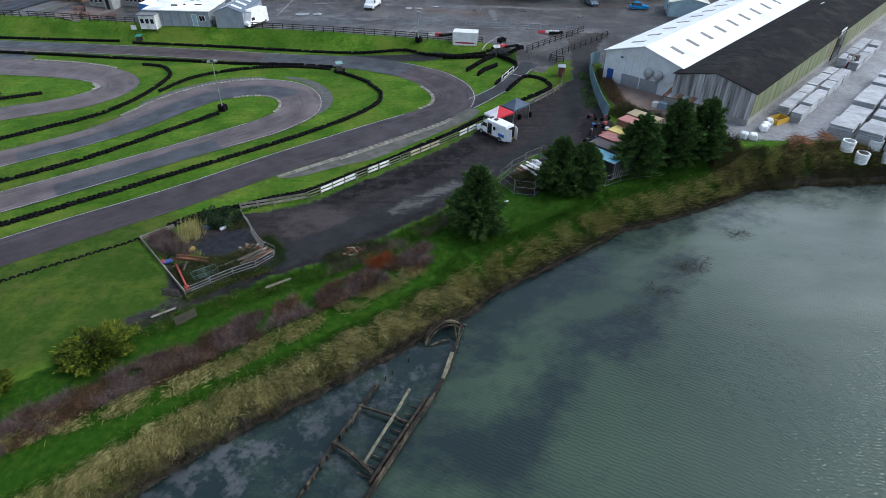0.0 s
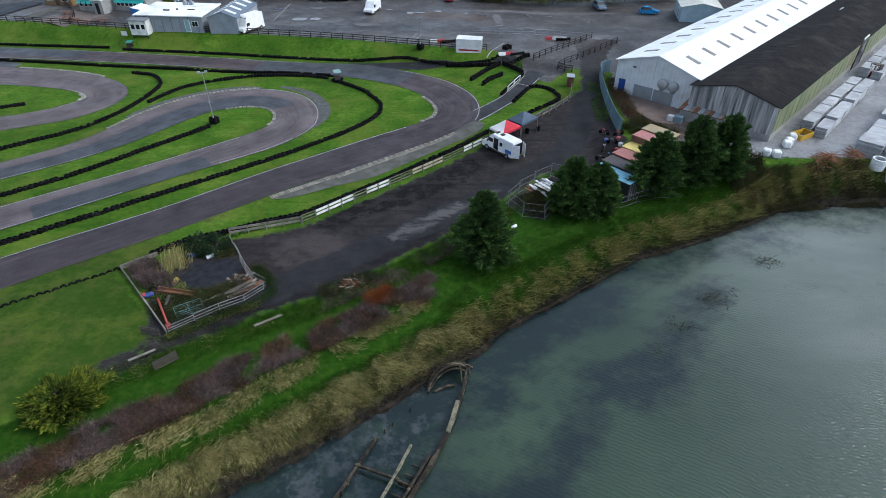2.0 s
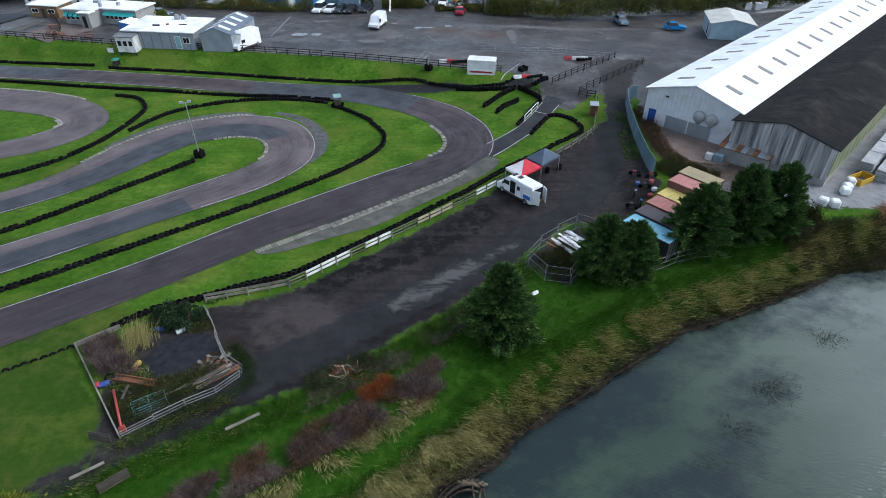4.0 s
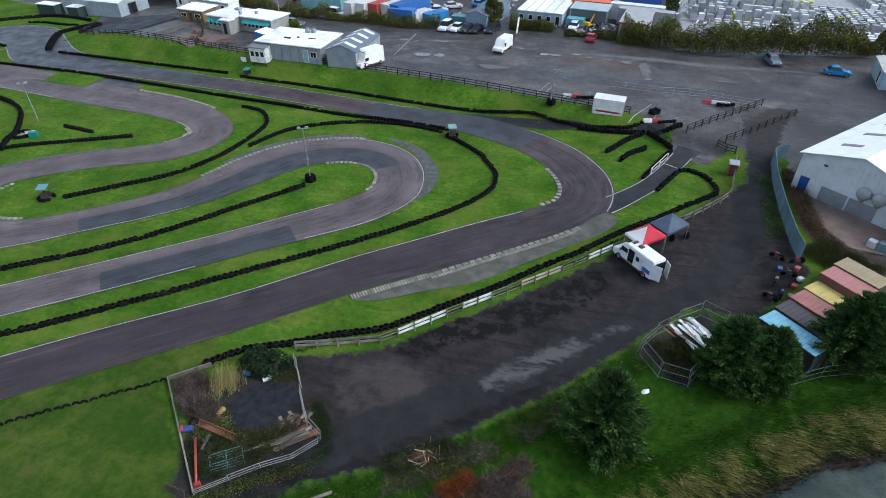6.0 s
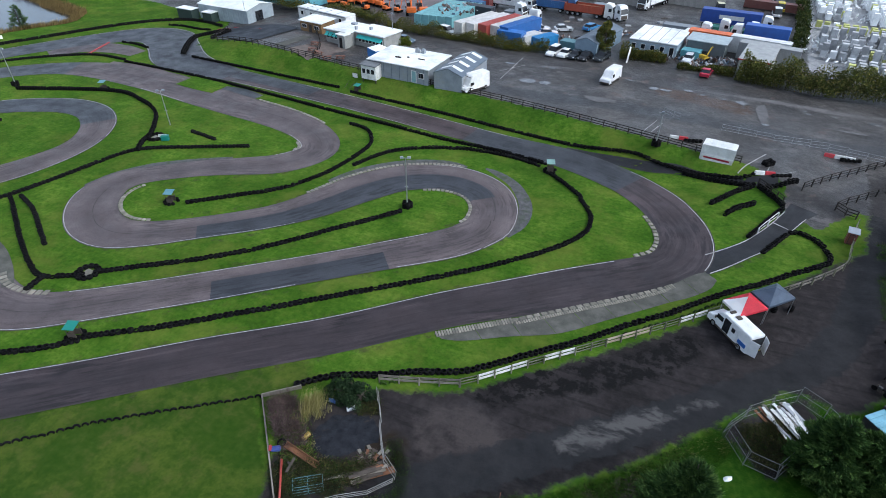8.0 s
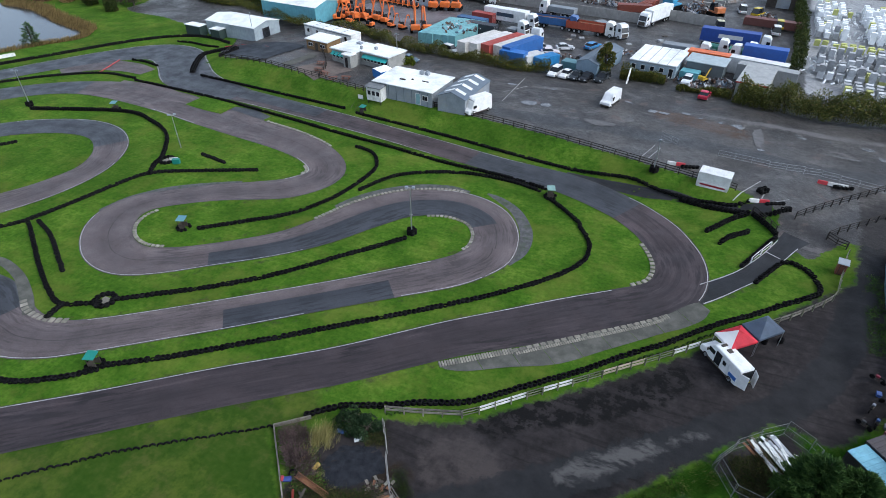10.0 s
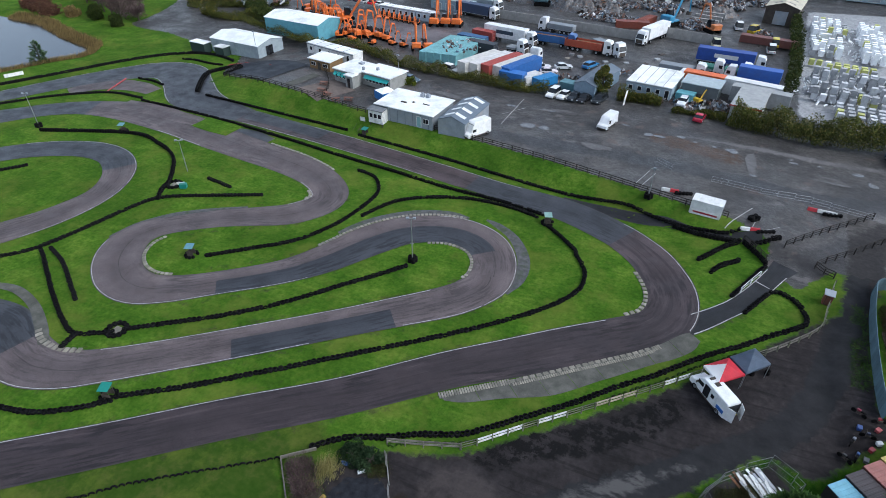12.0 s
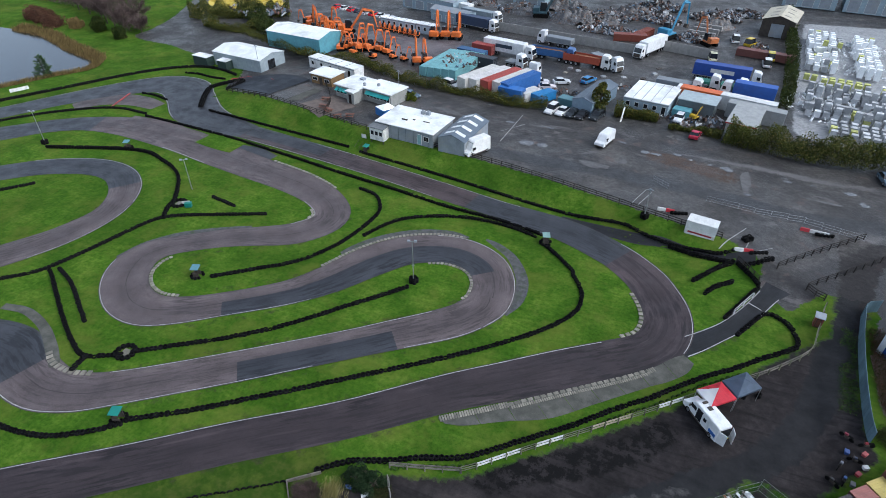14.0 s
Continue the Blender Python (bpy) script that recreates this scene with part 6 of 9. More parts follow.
# containers and lorries in the transport yard
for k in range(5):
    container(-63.2 + k * 1.9, 147.9 + k * 0.1, 84, 15.5, (0.19, 0.4, 0.42), "faded turquoise container in a block", None, 2.5, wide=1.8)
for k, c in enumerate(((0.62, 0.6, 0.56), (0.64, 0.62, 0.6), (0.36, 0.06, 0.045), (0.6, 0.58, 0.54))):
    container(-50.8 + k * 2.75, 142.4 + k * 0.15, 68, 12.2, c, ("rust-red" if k == 2 else "dirty cream") + " container trailer in a row", None, 3.2)
container(-40.4, 142.2, 68, 11.5, (0.03, 0.12, 0.36), "blue container trailer in a row", None, 3.4)
container(-42.6, 141.6, -7, 5.6, (0.03, 0.14, 0.42), "blue container with its end to the hedge", None, 2.9)
container(-62, 164.5, -10, 8, (0.03, 0.09, 0.2), "dark blue container in the yard", None, 2.6)
container(-58, 160.5, -10, 8, (0.03, 0.035, 0.045), "black container with a pale rim", None, 2.6)
container(-60, 170, -10, 6, (0.3, 0.05, 0.04), "dark red container in the yard", None, 2.6)
lorry(-44.8, 170.6, -11, (0.74, 0.75, 0.76), (0.72, 0.73, 0.74), "white lorry with a white container trailer", 12.5, 3.9, bars=(0.03, 0.05, 0.08))
lorry(-45.0, 163.6, -14, (0.7, 0.72, 0.74), (0.25, 0.27, 0.28), "white tractor unit beside the containers", 3.0, 1.5)
lorry(-34.8, 173.2, -4, (0.05, 0.12, 0.3), (0.04, 0.12, 0.3), "blue tipper lorry in the yard", 10, tipper=True)
lorry(-25.4, 171.2, -8, (0.74, 0.74, 0.72), (0.36, 0.07, 0.035), "white and orange tipper lorry", 10, tipper=True)
lorry(-17.8, 184.2, -112, (0.78, 0.79, 0.8), (0.76, 0.77, 0.78), "white articulated lorry on the yard road", 11, 3.9)
lorry(-84, 208, 160, (0.7, 0.71, 0.72), (0.72, 0.72, 0.7), "white lorry with a white box trailer", 11, 3.6)
lorry(-62, 190.5, -14, (0.72, 0.73, 0.74), (0.03, 0.05, 0.1), "white lorry with a dark blue trailer", 12, 3.6)
lorry(-64, 199.5, -14, (0.72, 0.73, 0.74), (0.25, 0.3, 0.33), "white lorry with a grey trailer", 12, 3.2)
lorry(8.8, 173.2, -6, (0.72, 0.74, 0.76), (0.02, 0.06, 0.28), "white lorry with a dark blue trailer", 13, 3.9, bars=(0.6, 0.6, 0.6))
lorry(4.6, 163.9, 172, (0.72, 0.74, 0.76), (0.03, 0.1, 0.38), "white lorry with a blue curtain trailer", 9, 3.9)
lorry(0.2, 167.0, -8, (0.74, 0.75, 0.76), (0.2, 0.2, 0.2), "white tractor unit in the lorry yard", 3.0, 1.4)
lorry(6.0, 166.6, -8, (0.74, 0.75, 0.76), (0.04, 0.2, 0.14), "white tractor unit with a green flat trailer", 9.0, 1.9)
van(-5.6, 160.2, -100, "white van among the lorries", 5.2)
container(-5.8, 156.8, -10, 10.5, (0.62, 0.14, 0.04), "orange coach body parked in the yard", None, 3.2, "")
container(2.4, 155.2, -12, 11, (0.62, 0.63, 0.63), "long white trailer in the yard", None, 3.3)
container(4.0, 151.6, -12, 11, (0.3, 0.31, 0.31), "long grey trailer with a flat roof", None, 3.2)
g1 = flat_roofed("shed", 4.2, 141.4, LOTZ, -10, 5.2, 11.5, 2.9, paint(0.45, 0.45, 0.44), paint(0.33, 0.34, 0.34, 0.8), "low shed with a grey roof and red edge", "shed", 0.2, 0.4)
part("fascia", boxes((-0.24, -0.26, 2.86, 5.44, -0.21, 3.1)), paint(0.45, 0.03, 0.03), g1, "red painted fascia")
flat_roofed("canopy", -5.4, 150.4, LOTZ, -10, 7.2, 4.4, 2.9, paint(0.12, 0.14, 0.15), paint(0.36, 0.42, 0.44, 0.6), "pale sheet roof over parked machines", "canopy", 0.3, 0.3)
gabled("shed", -26.0, 141.8, LOTZ, -12.5, 4.6, 13.2, 2.7, 0.8, paint(0.2, 0.27, 0.34), BLUE_ROOF, "small blue-grey shed behind the hedge", "shed", 0.15, 0.7)
container(-29.6, 143.8, -12, 4.8, (0.09, 0.2, 0.23), "green-grey skip with debris", None, 1.7, "")
container(-33.4, 142.0, 60, 5.5, (0.03, 0.2, 0.45), "blue covered trailer behind the hedge", None, 2.0, "")
container(-36.4, 141.6, 60, 5.0, (0.6, 0.6, 0.58), "white covered trailer behind the hedge", None, 2.2, "")
container(-6.2, 147.6, -10, 3.6, (0.12, 0.33, 0.38), "turquoise skip behind the hedge", None, 1.6, "")
car(-4.4, 146.0, -98, (0.7, 0.72, 0.74), "white and blue pickup behind the hedge", 4.6)
excavator(-1.6, 147.8, 60, "small yellow excavator in the yard", 0.6, (0.8, 0.7), (0.55, 0.36, 0.02))
car(-20.6, 156.6, 58, (0.7, 0.7, 0.7), "white car behind the cabin", 4.2)
car(-26.4, 160.6, 66, (0.05, 0.2, 0.42), "white and blue truck in the yard", 4.8)
van(-21.6, 150.2, 75, "white van beside the tree", 5.4)
van(-22.6, 146.0, 75, "white box van beside the tree", 5.4, 2.0, 2.6)
for x, y, rot in ((-36.6, 155.0, 20), (-34.2, 152.4, 20), (-32.0, 157.0, 30), (-38.6, 150.6, 20)):
    car(x, y, rot, (0.6 + 0.1 * (x % 1), 0.62, 0.64), "pale car among the trailers", 4.2)
for x, y, rot, sz, r in ((-99.8, 171.7, 20, 1.35, (1.2, 1.1)), (-112, 172, -30, 1.1, (0.4, 1.3)), (-108, 175, -20, 1.1, (0.5, 1.3)), (-115, 176, -30, 1.1, (0.5, 1.2)), (-104, 166, 30, 0.9, (0.8, 1)),
                         (-92, 163, 70, 1.0, (0.5, 1.2)), (-88, 160, 60, 1.1, (0.45, 1.3)), (-85.5, 160.6, 60, 1.0, (0.5, 1.1)), (-82.5, 161, 75, 0.9, (0.5, 1.2)), (-80, 160, 80, 0.8, (0.6, 1)),
                         (-96, 160, 40, 0.8, (0.7, 1)), (-93, 157.5, 20, 0.7, (0.6, 1.2)), (-69.6, 156, 120, 1.0, (0.6, 1.3)), (-67, 157, 130, 1.0, (0.7, 1.2)), (-77, 157.4, 70, 0.6, (0.6, 1.1)), (-73.6, 157, 70, 0.6, (0.6, 1.1)),
                         (-74.4, 178, 100, 1.15, (0.3, 1.4)), (-71.4, 179.3, 100, 1.15, (0.3, 1.35)), (-68.4, 180, 100, 1.15, (0.35, 1.3))):
    excavator(x, y, rot, "orange tracked excavator with raised arm", sz, r)
for k in range(8):
    excavator(-93 + 1.9 * k, 180.5 - 0.5 * k, -80, "orange mini excavator in a row", 0.6, (0.55, 0.8))
excavator(-13.5, 205, 60, "light blue scrap handler by heaps", 1.5, (0.9, 1.4), (0.05, 0.25, 0.42))
excavator(-2, 202.5, 130, "orange scrap handler by the bays", 1.2, (0.8, 1.2), (0.5, 0.16, 0.05))
excavator(-53, 213, 10, "dark green scrap handler by heaps", 1.5, (1.0, 1.4), (0.03, 0.07, 0.09))

# ---- plants ----
def leaf_mat(name, dark, light, rough=0.7, tip=None, shade=0.5):
    """Blades or leaves: each island takes its own tone."""
    dark, light, tip = (tuple(v * 0.7 for v in c) if c else None for c in (dark, light, tip))
    m, nt, ns, ln, b = mat(name)
    g = nt.nodes.new("ShaderNodeNewGeometry")
    stops = [(0.0, dark), (0.75, light)] + ([(1.0, tip)] if tip else [])
    col = ramp(nt, g.outputs["Random Per Island"], stops)
    big = noise_of(nt, 0.6, 4)
    col = mix(nt, ramp(nt, big, [(0.38, shade), (0.62, 0.0)]), col, tuple(v * 0.55 for v in dark))
    ln.new(col, b.inputs["Base Color"])
    b.inputs["Roughness"].default_value = rough
    b.inputs["Specular IOR Level"].default_value = 0.06
    return m


STRAW = leaf_mat("dry_grass", (0.24, 0.215, 0.07), (0.68, 0.605, 0.24), 0.8, (0.93, 0.86, 0.47), 0.25)
SEDGE = leaf_mat("shore_weeds", (0.03, 0.031, 0.014), (0.115, 0.1, 0.048), 0.85)
GREEN_BLADE = leaf_mat("grass_blade", (0.045, 0.125, 0.01), (0.11, 0.26, 0.026), 0.75, (0.28, 0.33, 0.08))
STRAW_DULL = leaf_mat("dull_grass", (0.2, 0.2, 0.05), (0.6, 0.52, 0.19), 0.8, (0.9, 0.78, 0.36), 0.25)
TWIG = leaf_mat("bramble_twigs", (0.07, 0.048, 0.045), (0.21, 0.15, 0.14), 0.85, (0.42, 0.34, 0.31))
TWIG_RED = leaf_mat("bramble_red", (0.075, 0.034, 0.024), (0.23, 0.115, 0.08), 0.85, (0.36, 0.22, 0.13))
RUST_LEAF = leaf_mat("rust_leaves", (0.14, 0.035, 0.012), (0.34, 0.1, 0.03), 0.8)
BUSH = leaf_mat("bush_leaves", (0.02, 0.038, 0.01), (0.07, 0.1, 0.025), 0.75, (0.16, 0.15, 0.04))
BUSH_DARK = leaf_mat("dark_bush_leaves", (0.014, 0.03, 0.014), (0.045, 0.08, 0.034), 0.75, (0.08, 0.12, 0.05))
AUTUMN = leaf_mat("hedge_leaves", (0.045, 0.06, 0.016), (0.16, 0.18, 0.04), 0.75, (0.34, 0.24, 0.055))
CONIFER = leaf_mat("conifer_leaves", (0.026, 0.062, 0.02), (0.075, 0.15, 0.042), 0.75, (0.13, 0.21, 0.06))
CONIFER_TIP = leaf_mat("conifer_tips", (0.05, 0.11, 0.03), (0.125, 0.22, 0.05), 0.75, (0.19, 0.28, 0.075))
LUSH = leaf_mat("hedge_trees_leaves", (0.05, 0.066, 0.02), (0.2, 0.225, 0.052), 0.75, (0.44, 0.35, 0.1))
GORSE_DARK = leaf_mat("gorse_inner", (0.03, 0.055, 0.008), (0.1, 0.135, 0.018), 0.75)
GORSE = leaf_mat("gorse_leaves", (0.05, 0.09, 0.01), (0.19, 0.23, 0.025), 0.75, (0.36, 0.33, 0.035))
REED = leaf_mat("reeds", (0.16, 0.11, 0.045), (0.46, 0.33, 0.14), 0.85)
BARK = rough_mat("bark", (0.03, 0.023, 0.018), (0.09, 0.07, 0.055), 4, 30, 0.9)
RND = np.random.RandomState(11)


def blade_mesh(base, tip, width, bend=True):
    """Thin blades from base to tip points (arrays n x 3), bent over or straight."""
    n = len(base)
    d = tip - base
    side = np.cross(d, RND.normal(size=(n, 3)))
    side /= np.linalg.norm(side, axis=1)[:, None] + 1e-9
    side *= np.asarray(width).reshape(-1, 1) if np.ndim(width) else width
    if not bend:
        v = np.stack([base - side, base + side, tip], 1).reshape(-1, 3)
        return v, np.arange(3 * n).reshape(-1, 3).tolist()
    mid = base + d * 0.55
    mid[:, 2] += 0.12 * np.linalg.norm(d[:, :2], axis=1)
    v = np.stack([base - side, base + side, mid + side * 0.8, mid - side * 0.8, tip], 1).reshape(-1, 3)
    k = np.arange(n)[:, None] * 5
    q = np.concatenate([k, k + 1, k + 2, k + 3], 1)
    t = np.concatenate([k + 3, k + 2, k + 4], 1)
    return v, q.tolist() + t.tolist()


def leaf_mesh(centre, size):
    """Small folded leaf clumps, facing every way."""
    n = len(centre)
    a = RND.normal(size=(n, 3))
    a /= np.linalg.norm(a, axis=1)[:, None]
    b = np.cross(a, RND.normal(size=(n, 3)))
    b /= np.linalg.norm(b, axis=1)[:, None]
    s = (size * RND.uniform(0.6, 1.4, n))[:, None]
    v = np.stack([centre - a * s, centre + b * s * 0.55, centre + a * s, centre - b * s * 0.55 + np.cross(a, b) * s * 0.35], 1).reshape(-1, 3)
    k = np.arange(n)[:, None] * 4
    return v, np.concatenate([k, k + 1, k + 2, k + 3], 1).tolist()


def stuff(name, v, f, material, label, category):
    return raw(name, v.tolist(), f, material, kind="stuff", label=label, category=category)


def spread(line, n, lo, hi):
    """n places beside a line, lo..hi metres to its left."""
    p = np.asarray(line, float)
    seg = np.linalg.norm(np.diff(p, axis=0), axis=1)
    s = np.concatenate([[0], np.cumsum(seg)])
    t = RND.uniform(0, s[-1], n)
    x, y = np.interp(t, s, p[:, 0]), np.interp(t, s, p[:, 1])
    i = np.clip(np.searchsorted(s, t) - 1, 0, len(seg) - 1)
    d = np.diff(p, axis=0)[i] / seg[i][:, None]
    o = RND.uniform(lo, hi, n)
    return np.stack([x - d[:, 1] * o, y + d[:, 0] * o], 1)


def tufts(xy, per, long, lean, wind, width, spread_r=0.25, clump=None, bend=False):
    """Tufts of blades at places: several blades each, bent one way by the wind; clump: leave bare gaps of uneven shape."""
    if clump is not None:
        xy = xy[np.array([noise.noise((x * 0.55, y * 0.55, clump)) + 0.9 * noise.noise((x * 2.3, y * 2.3, clump)) > -0.12 for x, y in xy])]
    c = np.repeat(xy, per, axis=0)
    n = len(c)
    c = c + RND.normal(0, spread_r, (n, 2))
    tall = np.repeat(RND.uniform(0.65, 1.25, len(xy)), per)
    z = ground_z(c[:, 0], c[:, 1])
    L = long * tall * RND.uniform(0.75, 1.15, n)
    tw = np.repeat(RND.normal(0, 0.3, (len(xy), 1)), per, axis=0)[:, 0] + RND.normal(0, 0.09, n) + wind
    k = np.clip(lean + RND.normal(0, 0.13, n), 0.05, 1.2)
    tip = np.stack([c[:, 0] + np.cos(tw) * L * k, c[:, 1] + np.sin(tw) * L * k, z + L * np.sqrt(np.maximum(0.08, 1 - (k * 0.8) ** 2))], 1)
    return blade_mesh(np.stack([c[:, 0], c[:, 1], z - 0.03], 1), tip, width * RND.uniform(0.6, 1.3, n), bend)


SHORE_NEAR = [(-46, -2), (-34, 9), (-20.5, 20.5), (-15.7, 25.1), (-10, 29), (-4.3, 33.5), (-1.2, 36.2), (1.9, 38.4), (4.6, 41.4), (9.2, 44.6), (14.4, 48.4), (18.6, 51.6), (24.1, 53.8), (31.8, 57.7), (36.4, 60.6)]
v, f = tufts(spread(SHORE_NEAR[:8], 3300, 1.1, 2.9), 20, 0.9, 1.0, math.radians(-56), 0.0085, 0.22, clump=1.0, bend=True)
stuff("dry_grass", v, f, STRAW, "long straw-coloured grass bent over the creek bank", "dry grass")
v, f = tufts(spread(SHORE_NEAR[7:], 1500, 0.6, 3.0), 15, 0.8, 0.95, math.radians(-58), 0.010, 0.24, clump=4.0, bend=True)
stuff("dry_grass", v, f, STRAW_DULL, "patchy straw-coloured grass on the creek bank", "dry grass")
v, f = tufts(spread(SHORE_NEAR[7:], 3200, 0.8, 4.6), 9, 0.42, 0.7, math.radians(-60), 0.014)
stuff("rough_grass", v, f, GREEN_BLADE, "rough green grass on the creek bank", "grass")
v, f = tufts(spread(SHORE_NEAR[:8], 3600, 0.9, 3.3), 12, 0.6, 0.85, math.radians(-58), 0.012)
stuff("rough_grass", v, f, GREEN_BLADE, "green grass among the straw on the creek bank", "grass")
v, f = tufts(spread(SHORE_NEAR + [(42.9, 61.8), (53.3, 62.6), (75, 63)], 5600, -0.2, 1.5), 9, 0.36, 0.6, math.radians(-60), 0.022)
stuff("shore_weeds", v, f, SEDGE, "dark weeds on the muddy waterline", "weeds")
v, f = tufts(spread([(-46, 2), (-31, 22.2), (-23.1, 25.4), (-16.4, 29.4), (-13.1, 32.6), (-7.3, 37), (-2.3, 42)], 1500, 0.0, 1.6), 18, 0.8, 0.95, math.radians(-60), 0.011, clump=2.0, bend=True)
stuff("dry_grass", v, f, STRAW, "straw-coloured grass along the hedge foot", "dry grass")
v, f = tufts(spread([(4, 43), (9, 47.5), (16, 53), (24, 56.5), (33, 61.5)], 900, 0.0, 4.5), 8, 0.36, 0.6, math.radians(-60), 0.016)
stuff("rough_grass", v, f, GREEN_BLADE, "rough green grass on the creek bank", "grass")
v, f = tufts(spread([(-27, 33.5), (-22.4, 36.6), (-16, 40.4), (-12.3, 42.3), (-8, 45.2), (-2.8, 49.8), (0, 52.5), (5.7, 59)], 3000, -2.4, 0.3), 12, 0.3, 0.6, math.radians(-60), 0.010)
stuff("rough_grass", v, f, GREEN_BLADE, "rough green grass beside the gravel track", "grass")
v, f = tufts(spread([(-27, 33), (-20, 37.6), (-13, 41.4), (-6, 46), (0, 51.6), (5, 58)], 300, -1.6, 0.2), 20, 0.5, 0.7, math.radians(-60), 0.0085, clump=3.0)
stuff("dry_grass", v, f, STRAW, "pale dry grass beside the gravel track", "dry grass")

pebbles = spread(SHORE_NEAR, 9000, -0.1, 1.2)
v, f = leaf_mesh(np.stack([pebbles[:, 0], pebbles[:, 1], ground_z(pebbles[:, 0], pebbles[:, 1]) + 0.05], 1), 0.05)
stuff("stones", v, f, rough_mat("shore_stone", (0.05, 0.045, 0.036), (0.16, 0.145, 0.12), 2, 12, 0.85, 0, 0.2), "grey-brown stones on the muddy waterline", "stones")

HEDGE = [(-44, 8), (-37, 16.5), (-31.5, 22.8), (-28.7, 25.4), (-26.1, 27.6), (-23, 29.8), (-20, 32), (-16.7, 34.8), (-13.2, 37.4), (-8.7, 40.4), (-4.9, 43), (-2.0, 45.6)]


def bramble(line, n, lo, hi, high, material, label, gaps=0.0, leaf=None, category="brambles"):
    xy = spread(line, n, lo, hi)
    if gaps:
        keep = np.array([noise.noise((x * 0.45, y * 0.45, high * 7)) > -gaps for x, y in xy])
        xy = xy[keep]
    n = len(xy)
    z = ground_z(xy[:, 0], xy[:, 1])
    lump = np.array([0.55 + 0.75 * (0.5 + noise.noise((x * 0.6, y * 0.6, 9.0))) for x, y in xy])
    b0 = np.stack([xy[:, 0], xy[:, 1], z + RND.uniform(0, 0.55, n) * high * lump], 1)
    tip = b0 + np.stack([RND.normal(0, 0.35, n), RND.normal(0, 0.35, n), RND.uniform(0.15, 0.75, n) * high * lump], 1)
    v, f = blade_mesh(b0, tip, 0.012, False)
    ob = stuff("bramble_hedge", v, f, material, label, category)
    if leaf:
        c = b0 + np.stack([RND.normal(0, 0.2, n), RND.normal(0, 0.2, n), RND.uniform(0, 0.5, n) * high], 1)
        v, f = leaf_mesh(c[::2], 0.07)
        stuff("bramble_leaves", v, f, leaf, label + ", its leaves", category)


bramble(HEDGE, 80000, -2.4, 0.3, 1.0, TWIG, "grey-brown bare bramble hedge", 0.06)
bramble(HEDGE, 62000, -2.5, 0.2, 0.85, TWIG_RED, "reddish bramble hedge", 0.06, SEDGE)
bramble([(-15.5, 40.6), (-12.3, 42.0), (-8, 44.8), (-3, 49.2), (0, 52), (4, 56)], 9000, -1.5, 0.4, 0.5, GREEN_BLADE, "rank weeds along the gravel edge", 0.02, BUSH, "weeds")
bramble([(-13, 41.4), (-8, 44.4), (-4, 47.8), (0, 51.4)], 4200, -1.6, 0.2, 0.6, TWIG, "dead stalks along the gravel edge", -0.1, None, "dead stalks")
bramble([(-11.4, 43.2), (-9.0, 44.6), (-7.2, 46.0)], 4200, -1.0, 0.6, 0.7, SEDGE, "dark weeds round the brush heap", 0, BUSH_DARK, "weeds")
bramble([(-7.2, 41.6), (-6.0, 42.6), (-5.4, 43.4)], 1500, -0.5, 0.6, 1.1, RUST_LEAF, "rust-red leaved shrub in the hedge", 0, RUST_LEAF, "shrub")
bramble([(-29.8, 45.9), (-28.2, 44.4), (-26.9, 43.2)], 5000, 0.2, 2.2, 1.0, TWIG, "grey dead stalks inside the fenced compound", 0, None, "dead stalks")
bramble([(-24.2, 40.6), (-22.4, 42.2), (-20.6, 43.0), (-19, 43.4)], 5200, -0.9, 0.9, 0.55, SEDGE, "overgrown weeds inside the fenced compound", 0, BUSH, "weeds")
bramble([(22.6, 91), (22.3, 84), (22.2, 79), (23.0, 75), (25.5, 72)], 6500, 0.4, 2.4, 0.8, TWIG_RED, "brown scrub inside the metal fence", 0, BUSH, "scrub")
bramble([(22, 74.5), (24, 72.5), (27, 70.5)], 4500, -1.2, 1.8, 1.4, SEDGE, "scrub beside the old sheds", 0, BUSH, "scrub")
bramble([(31.5, 63.0), (36.5, 63.6), (43, 64.8), (53, 65.4), (75, 65.8)], 34000, -3.6, 0.3, 0.8, SEDGE, "dark scrub along the top of the creek bank", 0.2, BUSH, "scrub")
bramble([(30.5, 62.4), (36.5, 63.2), (43, 64.2), (53, 64.8), (75, 65.2)], 22000, -2.8, 0.6, 0.7, TWIG_RED, "brown bramble scrub along the creek bank", 0.12, SEDGE, "scrub")
bramble([(30.6, 61.6), (32.6, 63.2), (34.2, 64.2)], 9000, -1.4, 1.6, 2.2, SEDGE, "dark scrubby bush at the end of the conifers", 0, BUSH, "scrub")
v, f = tufts(spread([(35, 60.6), (42.9, 62.3), (53.3, 63.1), (75, 63.4)], 1500, 0.2, 2.6), 12, 0.7, 0.8, math.radians(-70), 0.012, clump=6.0, bend=True)
stuff("dry_grass", v, f, STRAW_DULL, "dull brown-green grass on the far creek bank", "dry grass")
bramble([(7.5, 57.5), (10, 58.5), (12, 60.5)], 6500, -2.0, 2.0, 0.6, SEDGE, "weeds inside the wire fence", 0, BUSH, "weeds")
bramble([(19.2, 76), (19.8, 82), (20.6, 90)], 1500, -1.2, 0.6, 0.35, GREEN_BLADE, "weeds along the metal fence", 0.1, BUSH, "weeds")
bramble([(-28.6, 46.6), (-26.6, 45.0), (-25.4, 43.6)], 3600, -0.9, 0.9, 0.5, SEDGE, "brown and green weeds beside the reeds", 0, GREEN_BLADE, "weeds")
